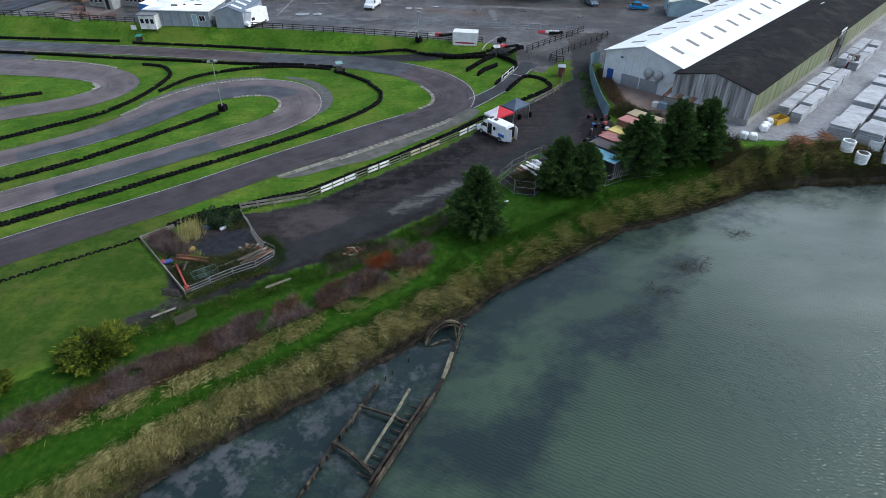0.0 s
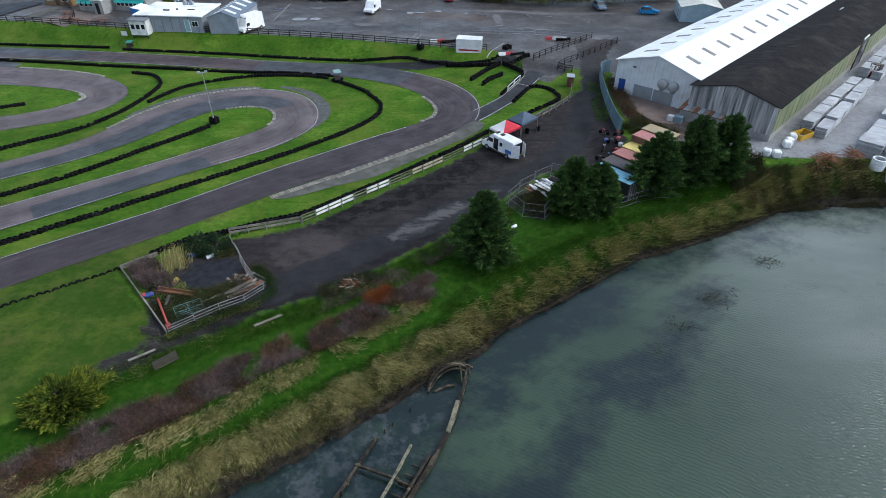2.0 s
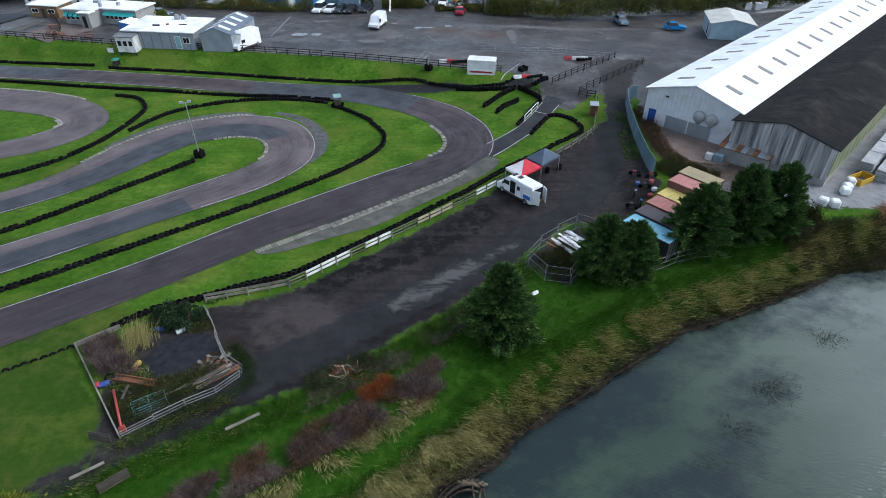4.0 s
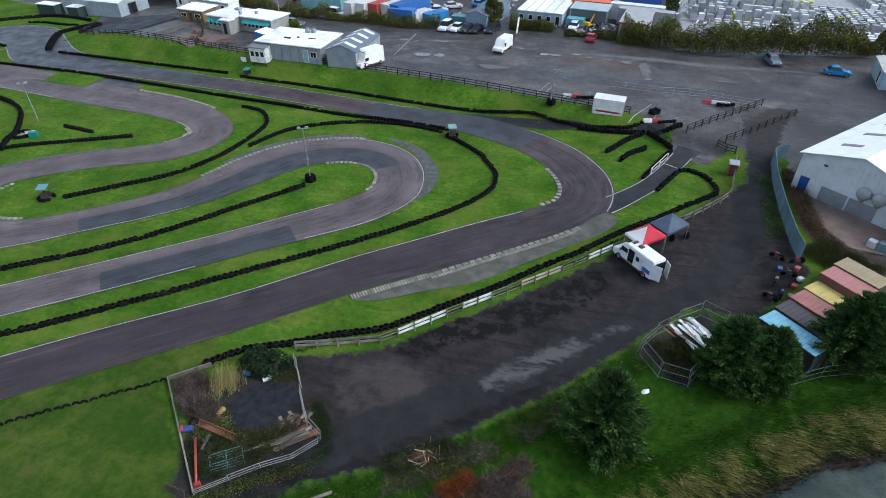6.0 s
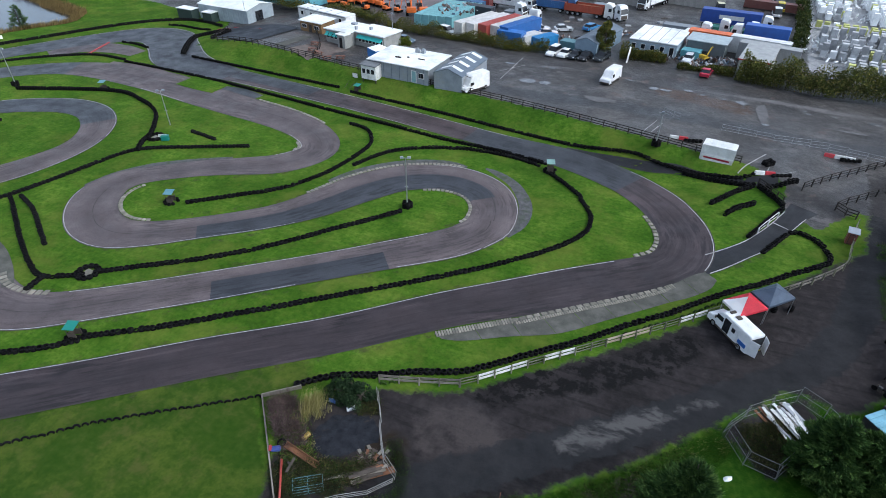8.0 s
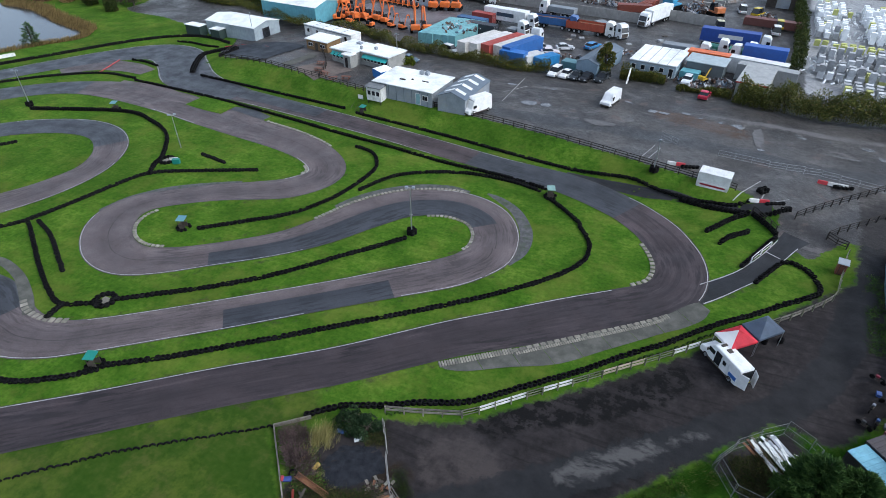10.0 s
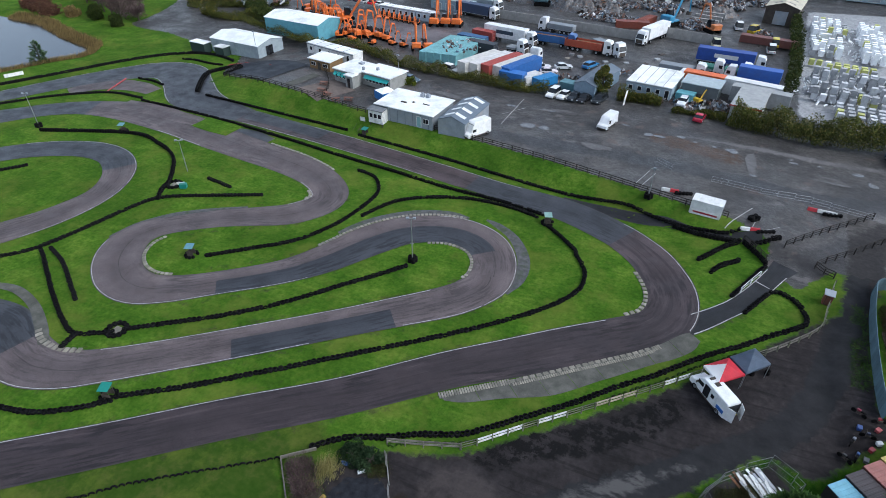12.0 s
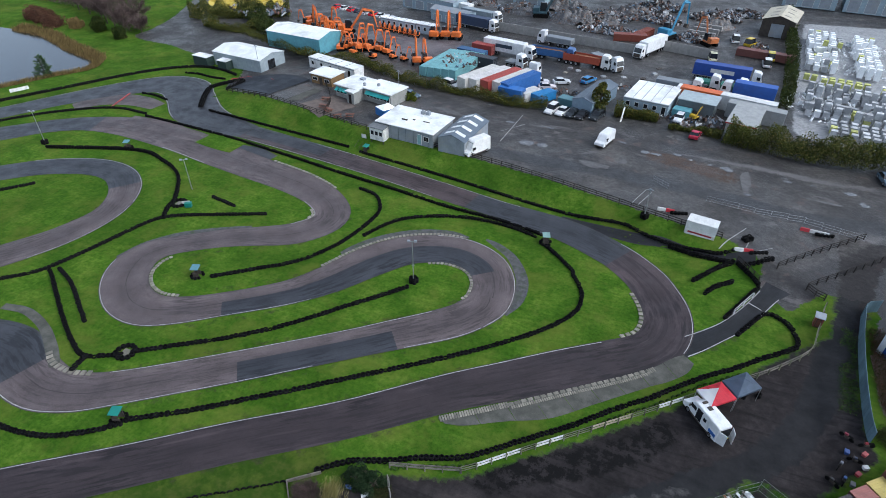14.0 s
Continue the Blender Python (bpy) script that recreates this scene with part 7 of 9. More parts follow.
v, f = tufts(np.stack([RND.normal(-25.9, 0.5, 120), RND.normal(47.0, 0.5, 120)], 1), 10, 1.8, 0.25, 0.3, 0.011, 0.15)
stuff("reeds", v, f, STRAW, "clump of tall pale reeds in the compound", "reeds")

bramble([(-28.4, 45.2), (-26, 42.6), (-23.4, 40.0)], 5200, 0.2, 2.6, 0.3, SEDGE, "low brown weeds over the compound ground", 0, GREEN_BLADE, "weeds")
bramble([(-22.6, 40.4), (-20, 42.4), (-18, 44.2)], 3600, 0.1, 1.8, 0.3, TWIG, "dead grey stalks beside the grit", 0.1, BUSH, "weeds")
bramble([(-29.4, 46.4), (-27.4, 44.6), (-25.6, 42.6)], 4200, 0.0, 2.0, 0.9, TWIG, "grey dead grass stalks in the compound", 0.05, None, "dead stalks")
bramble([(-25.4, 41.6), (-23.4, 39.8), (-21.6, 40.4), (-19.6, 41.8)], 6000, -0.6, 1.9, 0.4, SEDGE, "tangled dark weeds in the compound", 0.1, BUSH_DARK, "weeds")
v, f = tufts(np.stack([RND.uniform(-25.6, -22.2, 160), RND.uniform(40.8, 44.0, 160)], 1), 12, 0.5, 0.7, 0.4, 0.010, 0.2, clump=5.0)
stuff("dry_grass", v, f, STRAW_DULL, "faded grass among the compound weeds", "dry grass")
bramble([(-22.4, 48.8), (-20.8, 49.6)], 900, -0.8, 0.6, 0.3, SEDGE, "weeds in the compound corner", 0, BUSH, "weeds")
v, f = tufts(spread([(-23.2, 37.9), (-20.4, 40.0), (-18.6, 41.4), (-16.8, 42.4), (-16.2, 44.2), (-17.6, 45.6), (-18.6, 47.0)], 800, -0.8, 0.1), 10, 0.3, 0.6, math.radians(-60), 0.012)
stuff("rough_grass", v, f, GREEN_BLADE, "grass along the compound fence", "grass")
v, f = tufts(spread([(-23.2, 37.7), (-20.4, 39.8), (-16.6, 42.2)], 160, -0.6, 0.2), 14, 0.35, 0.7, math.radians(-60), 0.009)
stuff("dry_grass", v, f, STRAW, "pale dry grass along the compound fence", "dry grass")


def crown(name, root, centre, high, radius, n, material, shape, size=0.16, lobes=26):
    """A crown of many leaf clumps grouped in uneven lobes. shape(t): share of the radius at share t of the height."""
    pts = []
    for k in range(lobes):
        t = RND.uniform(0, 1) ** 0.85
        a = RND.uniform(0, 2 * math.pi)
        r = radius * shape(t) * RND.uniform(0.45, 1.0)
        c = np.array(centre) + (math.cos(a) * r * 0.75, math.sin(a) * r * 0.75, high * t)
        s = radius * (0.12 + 0.16 * shape(t)) * RND.uniform(0.6, 1.5)
        q = RND.normal(size=(n // lobes, 3))
        q /= np.linalg.norm(q, axis=1)[:, None]
        q *= (RND.uniform(0.55, 1.0, len(q)) ** 0.5)[:, None] * s
        q[:, 2] = q[:, 2] * 1.4 + 0.25 * s * RND.uniform(-1, 1)
        pts.append(c + q)
    c = np.concatenate(pts)
    v, f = leaf_mesh(c, size)
    return raw(name, v.tolist(), f, material, root)


def tree(x, y, high, radius, material, label, shape, n=9000, z=None, size=0.16, lobes=40, foot=0.12, bare=0, category="tree", name="tree"):
    root = thing(name, pose(x, y, gz(x, y) if z is None else z), label, category, "")
    bm = bmesh.new()
    rod(bm, (0, 0, -0.2), (0.1, 0.05, high * 0.55), radius * 0.09 + 0.05, radius * 0.05, 8)
    rod(bm, (0.1, 0.05, high * 0.55), (0.0, 0.1, high * 0.93), radius * 0.05, 0.02, 6)
    part("trunk", bm, BARK, root)
    for k in range(10 + bare):
        a, t = RND.uniform(0, 6.28), RND.uniform(0.2, 0.85)
        r = radius * shape(t) * 0.8
        bm = bmesh.new()
        rod(bm, (0, 0, high * t * 0.85), (math.cos(a) * r, math.sin(a) * r, high * min(0.98, t + 0.12)), 0.06, 0.015, 5)
        part("limb", bm, BARK, root)
    if n:
        crown("crown", root, (0, 0, high * foot), high * (0.95 - foot), radius, n, material, shape, size, lobes)
    return root


def ball(t):
    return math.sqrt(max(0.05, 1 - (2 * t - 0.9) ** 2))


def conifer(x, y, high, radius, n_branch=260, per=230, label="dense dark green conifer on the creek bank", power=0.58, leaf=None, tips=None, kind=("conifer", "conifer", "conifers")):
    """Dense broad conifer: tiers of upswept branches, each a spray of small dark needles clumps with lighter ends."""
    root = thing(kind[0], pose(x, y, gz(x, y), 0, 0, RND.uniform(0, 360)), label, kind[1], kind[2])
    bm = bmesh.new()
    rod(bm, (0, 0, -0.2), (0.08, 0.05, high * 0.6), 0.24, 0.12, 8)
    rod(bm, (0.08, 0.05, high * 0.6), (0, 0.04, high * 0.98), 0.12, 0.02, 6)
    part("trunk", bm, BARK, root)
    inner, outer = [], []
    lean = RND.uniform(-0.12, 0.12, 2)
    for k in range(n_branch):
        t = (k + RND.uniform(0, 1)) / n_branch
        t = 1 - (1 - t) ** 0.72
        a = k * 2.39996 + RND.normal(0, 0.3)
        wide = radius * (1 - t) ** power * (0.82 + 0.18 * min(1, t * 5)) + 0.12
        lump = 0.72 + 0.5 * noise.noise((math.cos(a) * 1.3 + x, math.sin(a) * 1.3 + y, t * 3.5)) + RND.uniform(-0.16, 0.3)
        L = wide * lump
        base = np.array([0.05, 0.03, high * t * 0.93])
        d = np.array([math.cos(a), math.sin(a), 0.0])
        tip = base + d * L + np.array([lean[0] * L, lean[1] * L, 0.12 * L + 0.22])
        if k % 14 == 0:
            bm = bmesh.new()
            rod(bm, tuple(base), tuple(base * 0.2 + tip * 0.8), 0.035, 0.012, 4)
            part("limb", bm, BARK, root)
        s = RND.uniform(0.3, 1.0, per) ** 0.6
        fan = 0.34 * (0.5 + 0.5 * L) * (0.5 + 0.9 * (1 - s))
        q = base + (tip - base) * s[:, None] + RND.normal(0, 1, (per, 3)) * np.stack([fan, fan, 0.5 * fan], 1) * 0.42
        q[:, 2] = np.maximum(q[:, 2], 0.05)
        up = (tip - base) / np.linalg.norm(tip - base) * 0.22 + RND.normal(0, 0.1, (per, 3)) + np.array([0, 0, 0.07])
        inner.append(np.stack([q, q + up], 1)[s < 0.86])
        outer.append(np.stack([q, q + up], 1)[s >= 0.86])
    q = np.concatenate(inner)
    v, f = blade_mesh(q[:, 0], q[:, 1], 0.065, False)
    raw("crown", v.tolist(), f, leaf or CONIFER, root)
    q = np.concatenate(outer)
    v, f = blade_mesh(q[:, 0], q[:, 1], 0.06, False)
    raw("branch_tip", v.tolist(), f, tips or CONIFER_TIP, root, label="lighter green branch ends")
    return root


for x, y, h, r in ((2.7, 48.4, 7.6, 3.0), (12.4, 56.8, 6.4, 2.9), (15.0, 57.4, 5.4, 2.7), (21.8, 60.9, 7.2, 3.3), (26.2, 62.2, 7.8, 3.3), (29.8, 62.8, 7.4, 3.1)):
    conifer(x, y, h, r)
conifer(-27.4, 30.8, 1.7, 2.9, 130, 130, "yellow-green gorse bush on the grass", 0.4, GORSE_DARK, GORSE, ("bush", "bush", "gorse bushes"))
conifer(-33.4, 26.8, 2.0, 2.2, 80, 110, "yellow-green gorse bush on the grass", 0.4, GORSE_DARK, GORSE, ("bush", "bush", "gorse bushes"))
tree(-24.4, 49.3, 1.3, 1.5, BUSH_DARK, "dark bush in the compound corner", ball, 5000, None, 0.09, 22, 0.0, category="bush", name="bush")
tree(-22.7, 49.6, 1.6, 1.6, BUSH_DARK, "dark bush in the compound corner", ball, 3500, None, 0.09, 18, 0.0, category="bush", name="bush")
conifer(-155.4, 115.6, 6.2, 2.4, 90, 60, "small dark fir beside the pond")
tree(-20.4, 143.0, 6.6, 2.2, AUTUMN, "slim tree beside parked vans", ball, 6000, LOTZ, 0.16, 30, 0.12)
tree(-60.0, 134.0, 1.1, 2.0, GORSE, "clipped yellow-green hedge beside a car", ball, 2000, LOTZ, 0.12, 16, 0.0, category="bush", name="bush")


def hedge_run(line, high, wide, n, material, label, z=LOTZ, size=0.12):
    xy = spread(line, n, -wide / 2, wide / 2)
    c = np.array([0.35 + 1.3 * (0.5 + noise.noise((x * 0.3, y * 0.3, 5.0))) for x, y in xy])
    zz = z + RND.uniform(0, 1, n) ** 0.7 * high * c
    v, f = leaf_mesh(np.stack([xy[:, 0], xy[:, 1], zz], 1), size)
    ob = stuff("hedge", v, f, material, label, "hedge")
    k = slice(None, None, 30)
    b0 = np.stack([xy[k, 0], xy[k, 1], np.full(len(xy[k]), z)], 1)
    v, f = blade_mesh(b0, b0 + np.stack([RND.normal(0, 0.9, len(b0)), RND.normal(0, 0.9, len(b0)), 0.9 * high * c[k]], 1), 0.02)
    stuff("hedge_stems", v, f, SEDGE, label + ", its stems", "hedge")


hedge_run([(-80.5, 149), (-69.4, 144.4), (-60.7, 142.1), (-53.3, 141.4), (-46.2, 140.6), (-38.9, 139.4), (-31, 140.6)], 1.9, 2.4, 20000, AUTUMN, "ragged green and rust hedge along the car park")
hedge_run([(-17.2, 143.3), (-13.2, 143.6), (-8.4, 143.8)], 1.8, 2.8, 8000, AUTUMN, "ragged hedge in front of the cabin")
hedge_run([(-6, 140.8), (-1, 141.5), (4, 140.2)], 1.2, 2.0, 5000, AUTUMN, "low weeds at the yard edge")
hedge_run([(4.6, 139.6), (9, 138.4), (13, 138.2), (18, 137.4), (25, 138), (33, 139.6), (44, 141.6), (60, 146), (75, 151)], 3.7, 4.2, 62000, LUSH, "tall overgrown hedge of trees along the car park", size=0.15)
hedge_run([(-128, 160), (-112, 154), (-97, 149.6), (-84, 152), (-80.5, 149.6)], 1.6, 2.8, 12000, AUTUMN, "scrubby hedge behind the cabins")
hedge_run([(15.6, 160), (17.4, 180), (18.6, 205), (19.4, 240)], 3.0, 2.6, 8000, BUSH, "dark hedge between the yards", size=0.2)
hedge_run([(-175, 205), (-150, 188), (-131, 172), (-122, 165)], 3.2, 6.0, 14000, BUSH, "dark scrub behind the pond", 0.6, 0.24)
hedge_run([(-230, 172), (-205, 170), (-182, 164), (-164, 154)], 2.8, 7.0, 9000, TWIG, "bare brown willows behind the pond", 0.2, 0.2)
v, f = tufts(spread([(-206, 143), (-190, 142), (-172, 135.4), (-155, 131), (-151, 124.5), (-155.5, 116.8), (-160, 106)], 2400, -1.5, 2.2), 6, 1.4, 0.4, 0.5, 0.05, 0.3)
stuff("reeds", v, f, REED, "brown reeds round the pond", "reeds")

# ---- gazebos, compounds, huts and clutter ----
def gazebo(corners, cloth, second, label):
    """A pop-up gazebo over four ground corners; second: the colour of two of its roof faces."""
    c = [Vector((x, y, 0)) for x, y in corners]
    mid = sum(c, Vector()) / 4
    z = gz(mid.x, mid.y)
    root = thing("gazebo", pose(mid.x, mid.y, z), label, "gazebo", "gazebos")
    q = [p - mid for p in c]
    for i in range(4):
        a, b = q[i], q[(i + 1) % 4]
        bm = bmesh.new()
        top = bm.verts.new((0, 0, 3.15))
        va, vb = bm.verts.new((a.x, a.y, 2.2)), bm.verts.new((b.x, b.y, 2.2))
        m1, m2 = bm.verts.new((a.x * 0.5, a.y * 0.5, 2.62)), bm.verts.new((b.x * 0.5, b.y * 0.5, 2.62))
        la, lb = bm.verts.new((a.x, a.y, 1.95)), bm.verts.new((b.x, b.y, 1.95))
        for f in ((va, vb, m2, m1), (m1, m2, top), (la, lb, vb, va)):
            bm.faces.new(f)
        bmesh.ops.solidify(bm, geom=bm.faces[:], thickness=0.01)
        part("canopy_panel", bm, cloth if i == 0 else second, root)
        bm = bmesh.new()
        rod(bm, (a.x * 0.97, a.y * 0.97, 0), (a.x * 0.97, a.y * 0.97, 2.15), 0.03, 0.03, 6)
        part("leg", bm, STEEL, root)
        bm = bmesh.new()
        rod(bm, (a.x * 0.97, a.y * 0.97, 2.1), (b.x * 0.97, b.y * 0.97, 2.1), 0.02, 0.02, 5)
        part("frame_bar", bm, STEEL, root)
    return root


RED_CLOTH, WHITE_CLOTH, GREY_CLOTH = paint(0.78, 0.05, 0.085, 0.7), rough_mat("white_cloth", (0.86, 0.87, 0.88), (0.93, 0.93, 0.93), 1.0, 10, 0.7, 0, 0.02), paint(0.13, 0.175, 0.25, 0.7)
gazebo([(4.52, 72.02), (6.08, 70.15), (8.5, 72.38), (6.9, 74.22)], WHITE_CLOTH, RED_CLOTH, "red and white pop-up gazebo beside the van")
gazebo([(6.95, 74.27), (8.55, 72.43), (10.9, 74.87), (9.36, 76.68)], GREY_CLOTH, GREY_CLOTH, "slate grey pop-up gazebo on the gravel")
for x, y, lab in ((9.6, 74.8, "black tyre and tool stack under the gazebo"), (11.1, 75.5, "dark wheel leaning at the gazebo leg")):
    t = thing("kart_wheels", pose(x, y, gz(x, y)), lab, "wheels")
    for k in range(3):
        o = new("tyre", TYRE)
        o.parent = t
        o.matrix_local = pose(0, 0, k * 0.2)


WIRE = rough_mat("dull_wire", (0.12, 0.125, 0.13), (0.24, 0.245, 0.25), 2, 20, 0.6, 0.3, 0.1)


def mesh_fence(ctrl, label, high=1.9, gap=3.0, m=WIRE, lean=0.0, thick=0.018):
    """Temporary wire fence: framed panels of thin bars."""
    xy, aa = even(np.array(ctrl, float), gap)
    pts = [tuple(p) for p in xy] + [tuple(ctrl[-1][:2])]
    root = thing("wire_fence", pose(*pts[0], gz(*pts[0])), label, "fence")
    inv = root.matrix_world.inverted()
    for (x0, y0), (x1, y1) in zip(pts[:-1], pts[1:]):
        L = math.dist((x0, y0), (x1, y1))
        if L < 0.4:
            continue
        bm = bmesh.new()
        for k in np.arange(0.25, L, 0.25):
            rod(bm, (k, 0, 0.15), (k, 0, high), 0.003, 0.003, 3)
        panel = tagged(part("wire_infill", bm, m, root), kind="stuff")
        for name, a, b in (("post", (0, 0, -0.15), (0, 0, high)), ("post", (L, 0, -0.15), (L, 0, high)), ("rail", (0, 0, high), (L, 0, high)), ("rail", (0, 0, 0.15), (L, 0, 0.15)), ("rail", (0, 0, high * 0.55), (L, 0, high * 0.55))):
            bm = bmesh.new()
            rod(bm, a, b, thick, thick, 5)
            part(name, bm, m, panel)
        panel.matrix_local = inv @ pose(x0, y0, gz(x0, y0), random.uniform(-7, 7) + lean, 0, math.degrees(math.atan2(y1 - y0, x1 - x0)))
    return root


DULL_STEEL = rough_mat("weathered_galvanised_steel", (0.17, 0.17, 0.165), (0.3, 0.3, 0.295), 2, 20, 0.7, 0.2, 0.1, stain=(0.1, 0.085, 0.07))
mesh_fence([(-22.9, 38.4), (-20.6, 40.3), (-18.98, 41.6), (-17.18, 42.6), (-16.55, 44.0)], "leaning galvanised fence panels of the compound", 0.9, 2.1, DULL_STEEL, 16, 0.028)
mesh_fence([(-16.6, 44.05), (-18.2, 45.1), (-20.0, 47.9)], "bent temporary wire fence round a compound", 0.9, 1.7, DULL_STEEL, 10, 0.026)
mesh_fence([(-19.9, 48.2), (-21.55, 50.8)], "bent temporary wire fence round a compound", 0.9, 1.6, DULL_STEEL, -8, 0.026)
mesh_fence([(5.7, 58.2), (7.57, 60.9), (11.55, 63.95), (13.74, 61.78)], "temporary wire fence round stored metal", 1.7, 2.6)
mesh_fence([(13.74, 61.78), (11.5, 58.5), (9.2, 54.9), (6.9, 55.8), (5.7, 58.2)], "temporary wire fence round stored metal", 1.7, 2.6)
mesh_fence([(17.6, 57.4), (20.83, 59.29), (23.5, 59.6)], "wire fence beside the old containers", 1.5, 2.4)

BLACK_GRIT = rough_mat("black_grit", (0.008, 0.009, 0.012), (0.03, 0.032, 0.038), 1.6, 12, 0.9, 0, 0.6, spec=0.1)


def heap(name, x, y, rx, ry, high, material, label, category, seed=0, rot=0.0, z=None, n=18):
    """A low lumpy heap."""
    bm = bmesh.new()
    bmesh.ops.create_grid(bm, x_segments=n, y_segments=n, size=1.0)
    for v in bm.verts:
        r = math.hypot(v.co.x, v.co.y)
        k = max(0.0, 1 - (r * (1 + 0.25 * noise.noise((v.co.x * 2 + seed, v.co.y * 2, 0)))) ** 2)
        v.co = Vector((v.co.x * rx, v.co.y * ry, high * (k ** 0.8) * (1 + 0.6 * noise.noise((v.co.x * 4 + seed, v.co.y * 4, 2)) + 0.6 * noise.noise((v.co.x * 11 + seed, v.co.y * 11, 4))) - 0.08))
    ob = obj(name, bm, material, label=label, category=category, smooth=True)
    ob.matrix_world = pose(x, y, gz(x, y) if z is None else z, 0, 0, rot)
    return ob


heap("gravel_spread", -22.0, 46.1, 3.0, 2.3, 0.2, BLACK_GRIT, "flat spread of black grit in the compound", "grit", 3, 38)


def stick_pile(name, x, y, rx, ry, high, n, mats, label, category, long=1.6, thick=0.05, rot=0.0, align=0.5, z=None, square=False):
    """A pile of separate sticks, pipes or boards."""
    zz = gz(x, y) if z is None else z
    root = thing(name, pose(x, y, zz, 0, 0, rot), label, category)
    for k in range(n):
        px, py = random.gauss(0, rx * 0.4), random.gauss(0, ry * 0.4)
        h = max(0.05, high * (1 - (px / rx) ** 2 - (py / ry) ** 2)) * random.uniform(0.3, 1)
        a = random.gauss(0, align)
        L = long * random.uniform(0.5, 1.2)
        d = Vector((math.cos(a), math.sin(a), random.gauss(0, 0.12 * (align + 0.1)))) * (L / 2)
        bm = bmesh.new()
        if square:
            box(bm, -L / 2, -thick * 2, -thick * 0.5, L / 2, thick * 2, thick * 0.5, Matrix.Translation((px, py, h)) @ Matrix.Rotation(a, 4, 'Z') @ Matrix.Rotation(random.gauss(0, 0.06), 4, 'X'), bevel=0.006)
        else:
            c = Vector((px, py, h))
            rod(bm, c - d, c + d, thick, thick * 0.8, 6)
        part("piece", bm, mats[k % len(mats)], root)
    return root


PIPE_BLUE = paint(0.09, 0.2, 0.23, 0.4)
for k in range(4):
    hurdle = thing("hurdle", pose(-22.75 - 0.1 * k, 39.95 + 0.13 * k, gz(-22, 40.4) + 0.03 + 0.07 * k, 6, 0, 34), "teal tubular steel barrier lying on the weeds", "barrier", "stacked barriers")
    for a, b in (((0, 0, 0), (2.2, 0, 0)), ((0, 0.75, 0), (2.2, 0.75, 0)), ((0, 0, 0), (0, 0.75, 0)), ((2.2, 0, 0), (2.2, 0.75, 0)), ((1.1, 0, 0), (1.1, 0.75, 0))):
        bm = bmesh.new()
        rod(bm, a, b, 0.03, 0.03, 6)
        part("tube", bm, PIPE_BLUE, hurdle)
for (x0, y0), (x1, y1) in (((-30.5, 46.5), (-26.8, 42.45)), ((-26.8, 42.45), (-22.95, 38.25)), ((-30.5, 46.5), (-27.97, 48.66))):
    edge_L = math.dist((x0, y0), (x1, y1))
    obj("edging_board", boxes((0, -0.05, -0.1, edge_L, 0.05, 0.42), bevel=0.01), WOOD_GREY, label="pale weathered board edging the compound", category="edging board").matrix_world = pose(x0, y0, gz(x0, y0), 0, 0, math.degrees(math.atan2(y1 - y0, x1 - x0)))
tyre_ring = new("tyre", TYRE)
tyre_ring.matrix_world = pose(-26.1, 43.3, gz(-26, 43.3) + 0.12, 30, 10, 0) @ Matrix.Scale(1.3, 4)
tagged(tyre_ring, "worn tyre lying in the compound weeds", "tyre")
stick_pile("timber_stack", -18.6, 43.6, 0.9, 0.6, 0.5, 18, [WOOD_DARK, RUSTY, WOOD_DARK, WOOD_GREY], "stack of weathered boards and steel sections", "timber", 2.6, 0.06, 42, 0.08, square=True)
stick_pile("board_pile", -20.6, 42.4, 1.1, 0.5, 0.3, 7, [WOOD_GREY, WOOD_DARK, WOOD_TAN], "loose weathered boards along the compound fence", "timber", 2.2, 0.04, 36, 0.15, square=True)
stick_pile("scrap_pile", -19.2, 45.2, 1.2, 0.8, 0.2, 16, [WOOD_GREY, WOOD_DARK, KERB, RUSTY], "small rubble and scrap beside the grit", "scrap", 0.5, 0.06, 20, 1.5, square=True)
stick_pile("scrap_pile", -24.2, 41.9, 0.9, 0.7, 0.4, 8, [WOOD_DARK], "pile of broken boards in the compound", "scrap", 1.3, 0.05, 60, 0.9, square=True)
stick_pile("metal_stack", 11.0, 61.2, 0.9, 1.7, 0.6, 26, [WOOD_WHITE, STEEL, WHITE_SHEET, WOOD_GREY], "stack of white metal sections in the compound", "metal stack", 3.4, 0.07, 128, 0.12, square=True)
stick_pile("metal_stack", 9.6, 60.4, 0.5, 0.6, 0.5, 7, [RUSTY, STEEL, WOOD_WHITE], "bundle of metal lengths in the compound", "metal stack", 3.4, 0.06, 128, 0.1, square=True)
stick_pile("brush_pile", -9.0, 44.2, 1.9, 1.1, 0.8, 110, [WOOD_DARK, RUSTY, WOOD_DARK, WOOD_TAN, RUST_LEAF], "heap of cut branches and rusty scrap", "brush pile", 0.9, 0.03, 20, 1.3)
board = thing("board", pose(-24, 42.9, gz(-24, 43) + 0.3, 8, 0, -10), "rusty brown steel channel lying in the weeds", "steel channel")
part("web", boxes((-1.7, -0.25, 0, 1.7, 0.25, 0.05)), RUSTY, board)
for s in (-0.25, 0.2):
    part("flange", boxes((-1.7, s, 0.05, 1.7, s + 0.05, 0.25)), RUSTY, board)
pole = thing("barrier_pole", pose(-24.05, 40.35, gz(-24, 41) + 0.45, 0, 0, -56), "red painted steel barrier pole", "pole")
bm = bmesh.new()
rod(bm, (-1.9, 0, 0), (1.9, 0, 0.15), 0.1, 0.08, 10)
part("tube", bm, paint(0.3, 0.04, 0.028), pole, smooth=True)
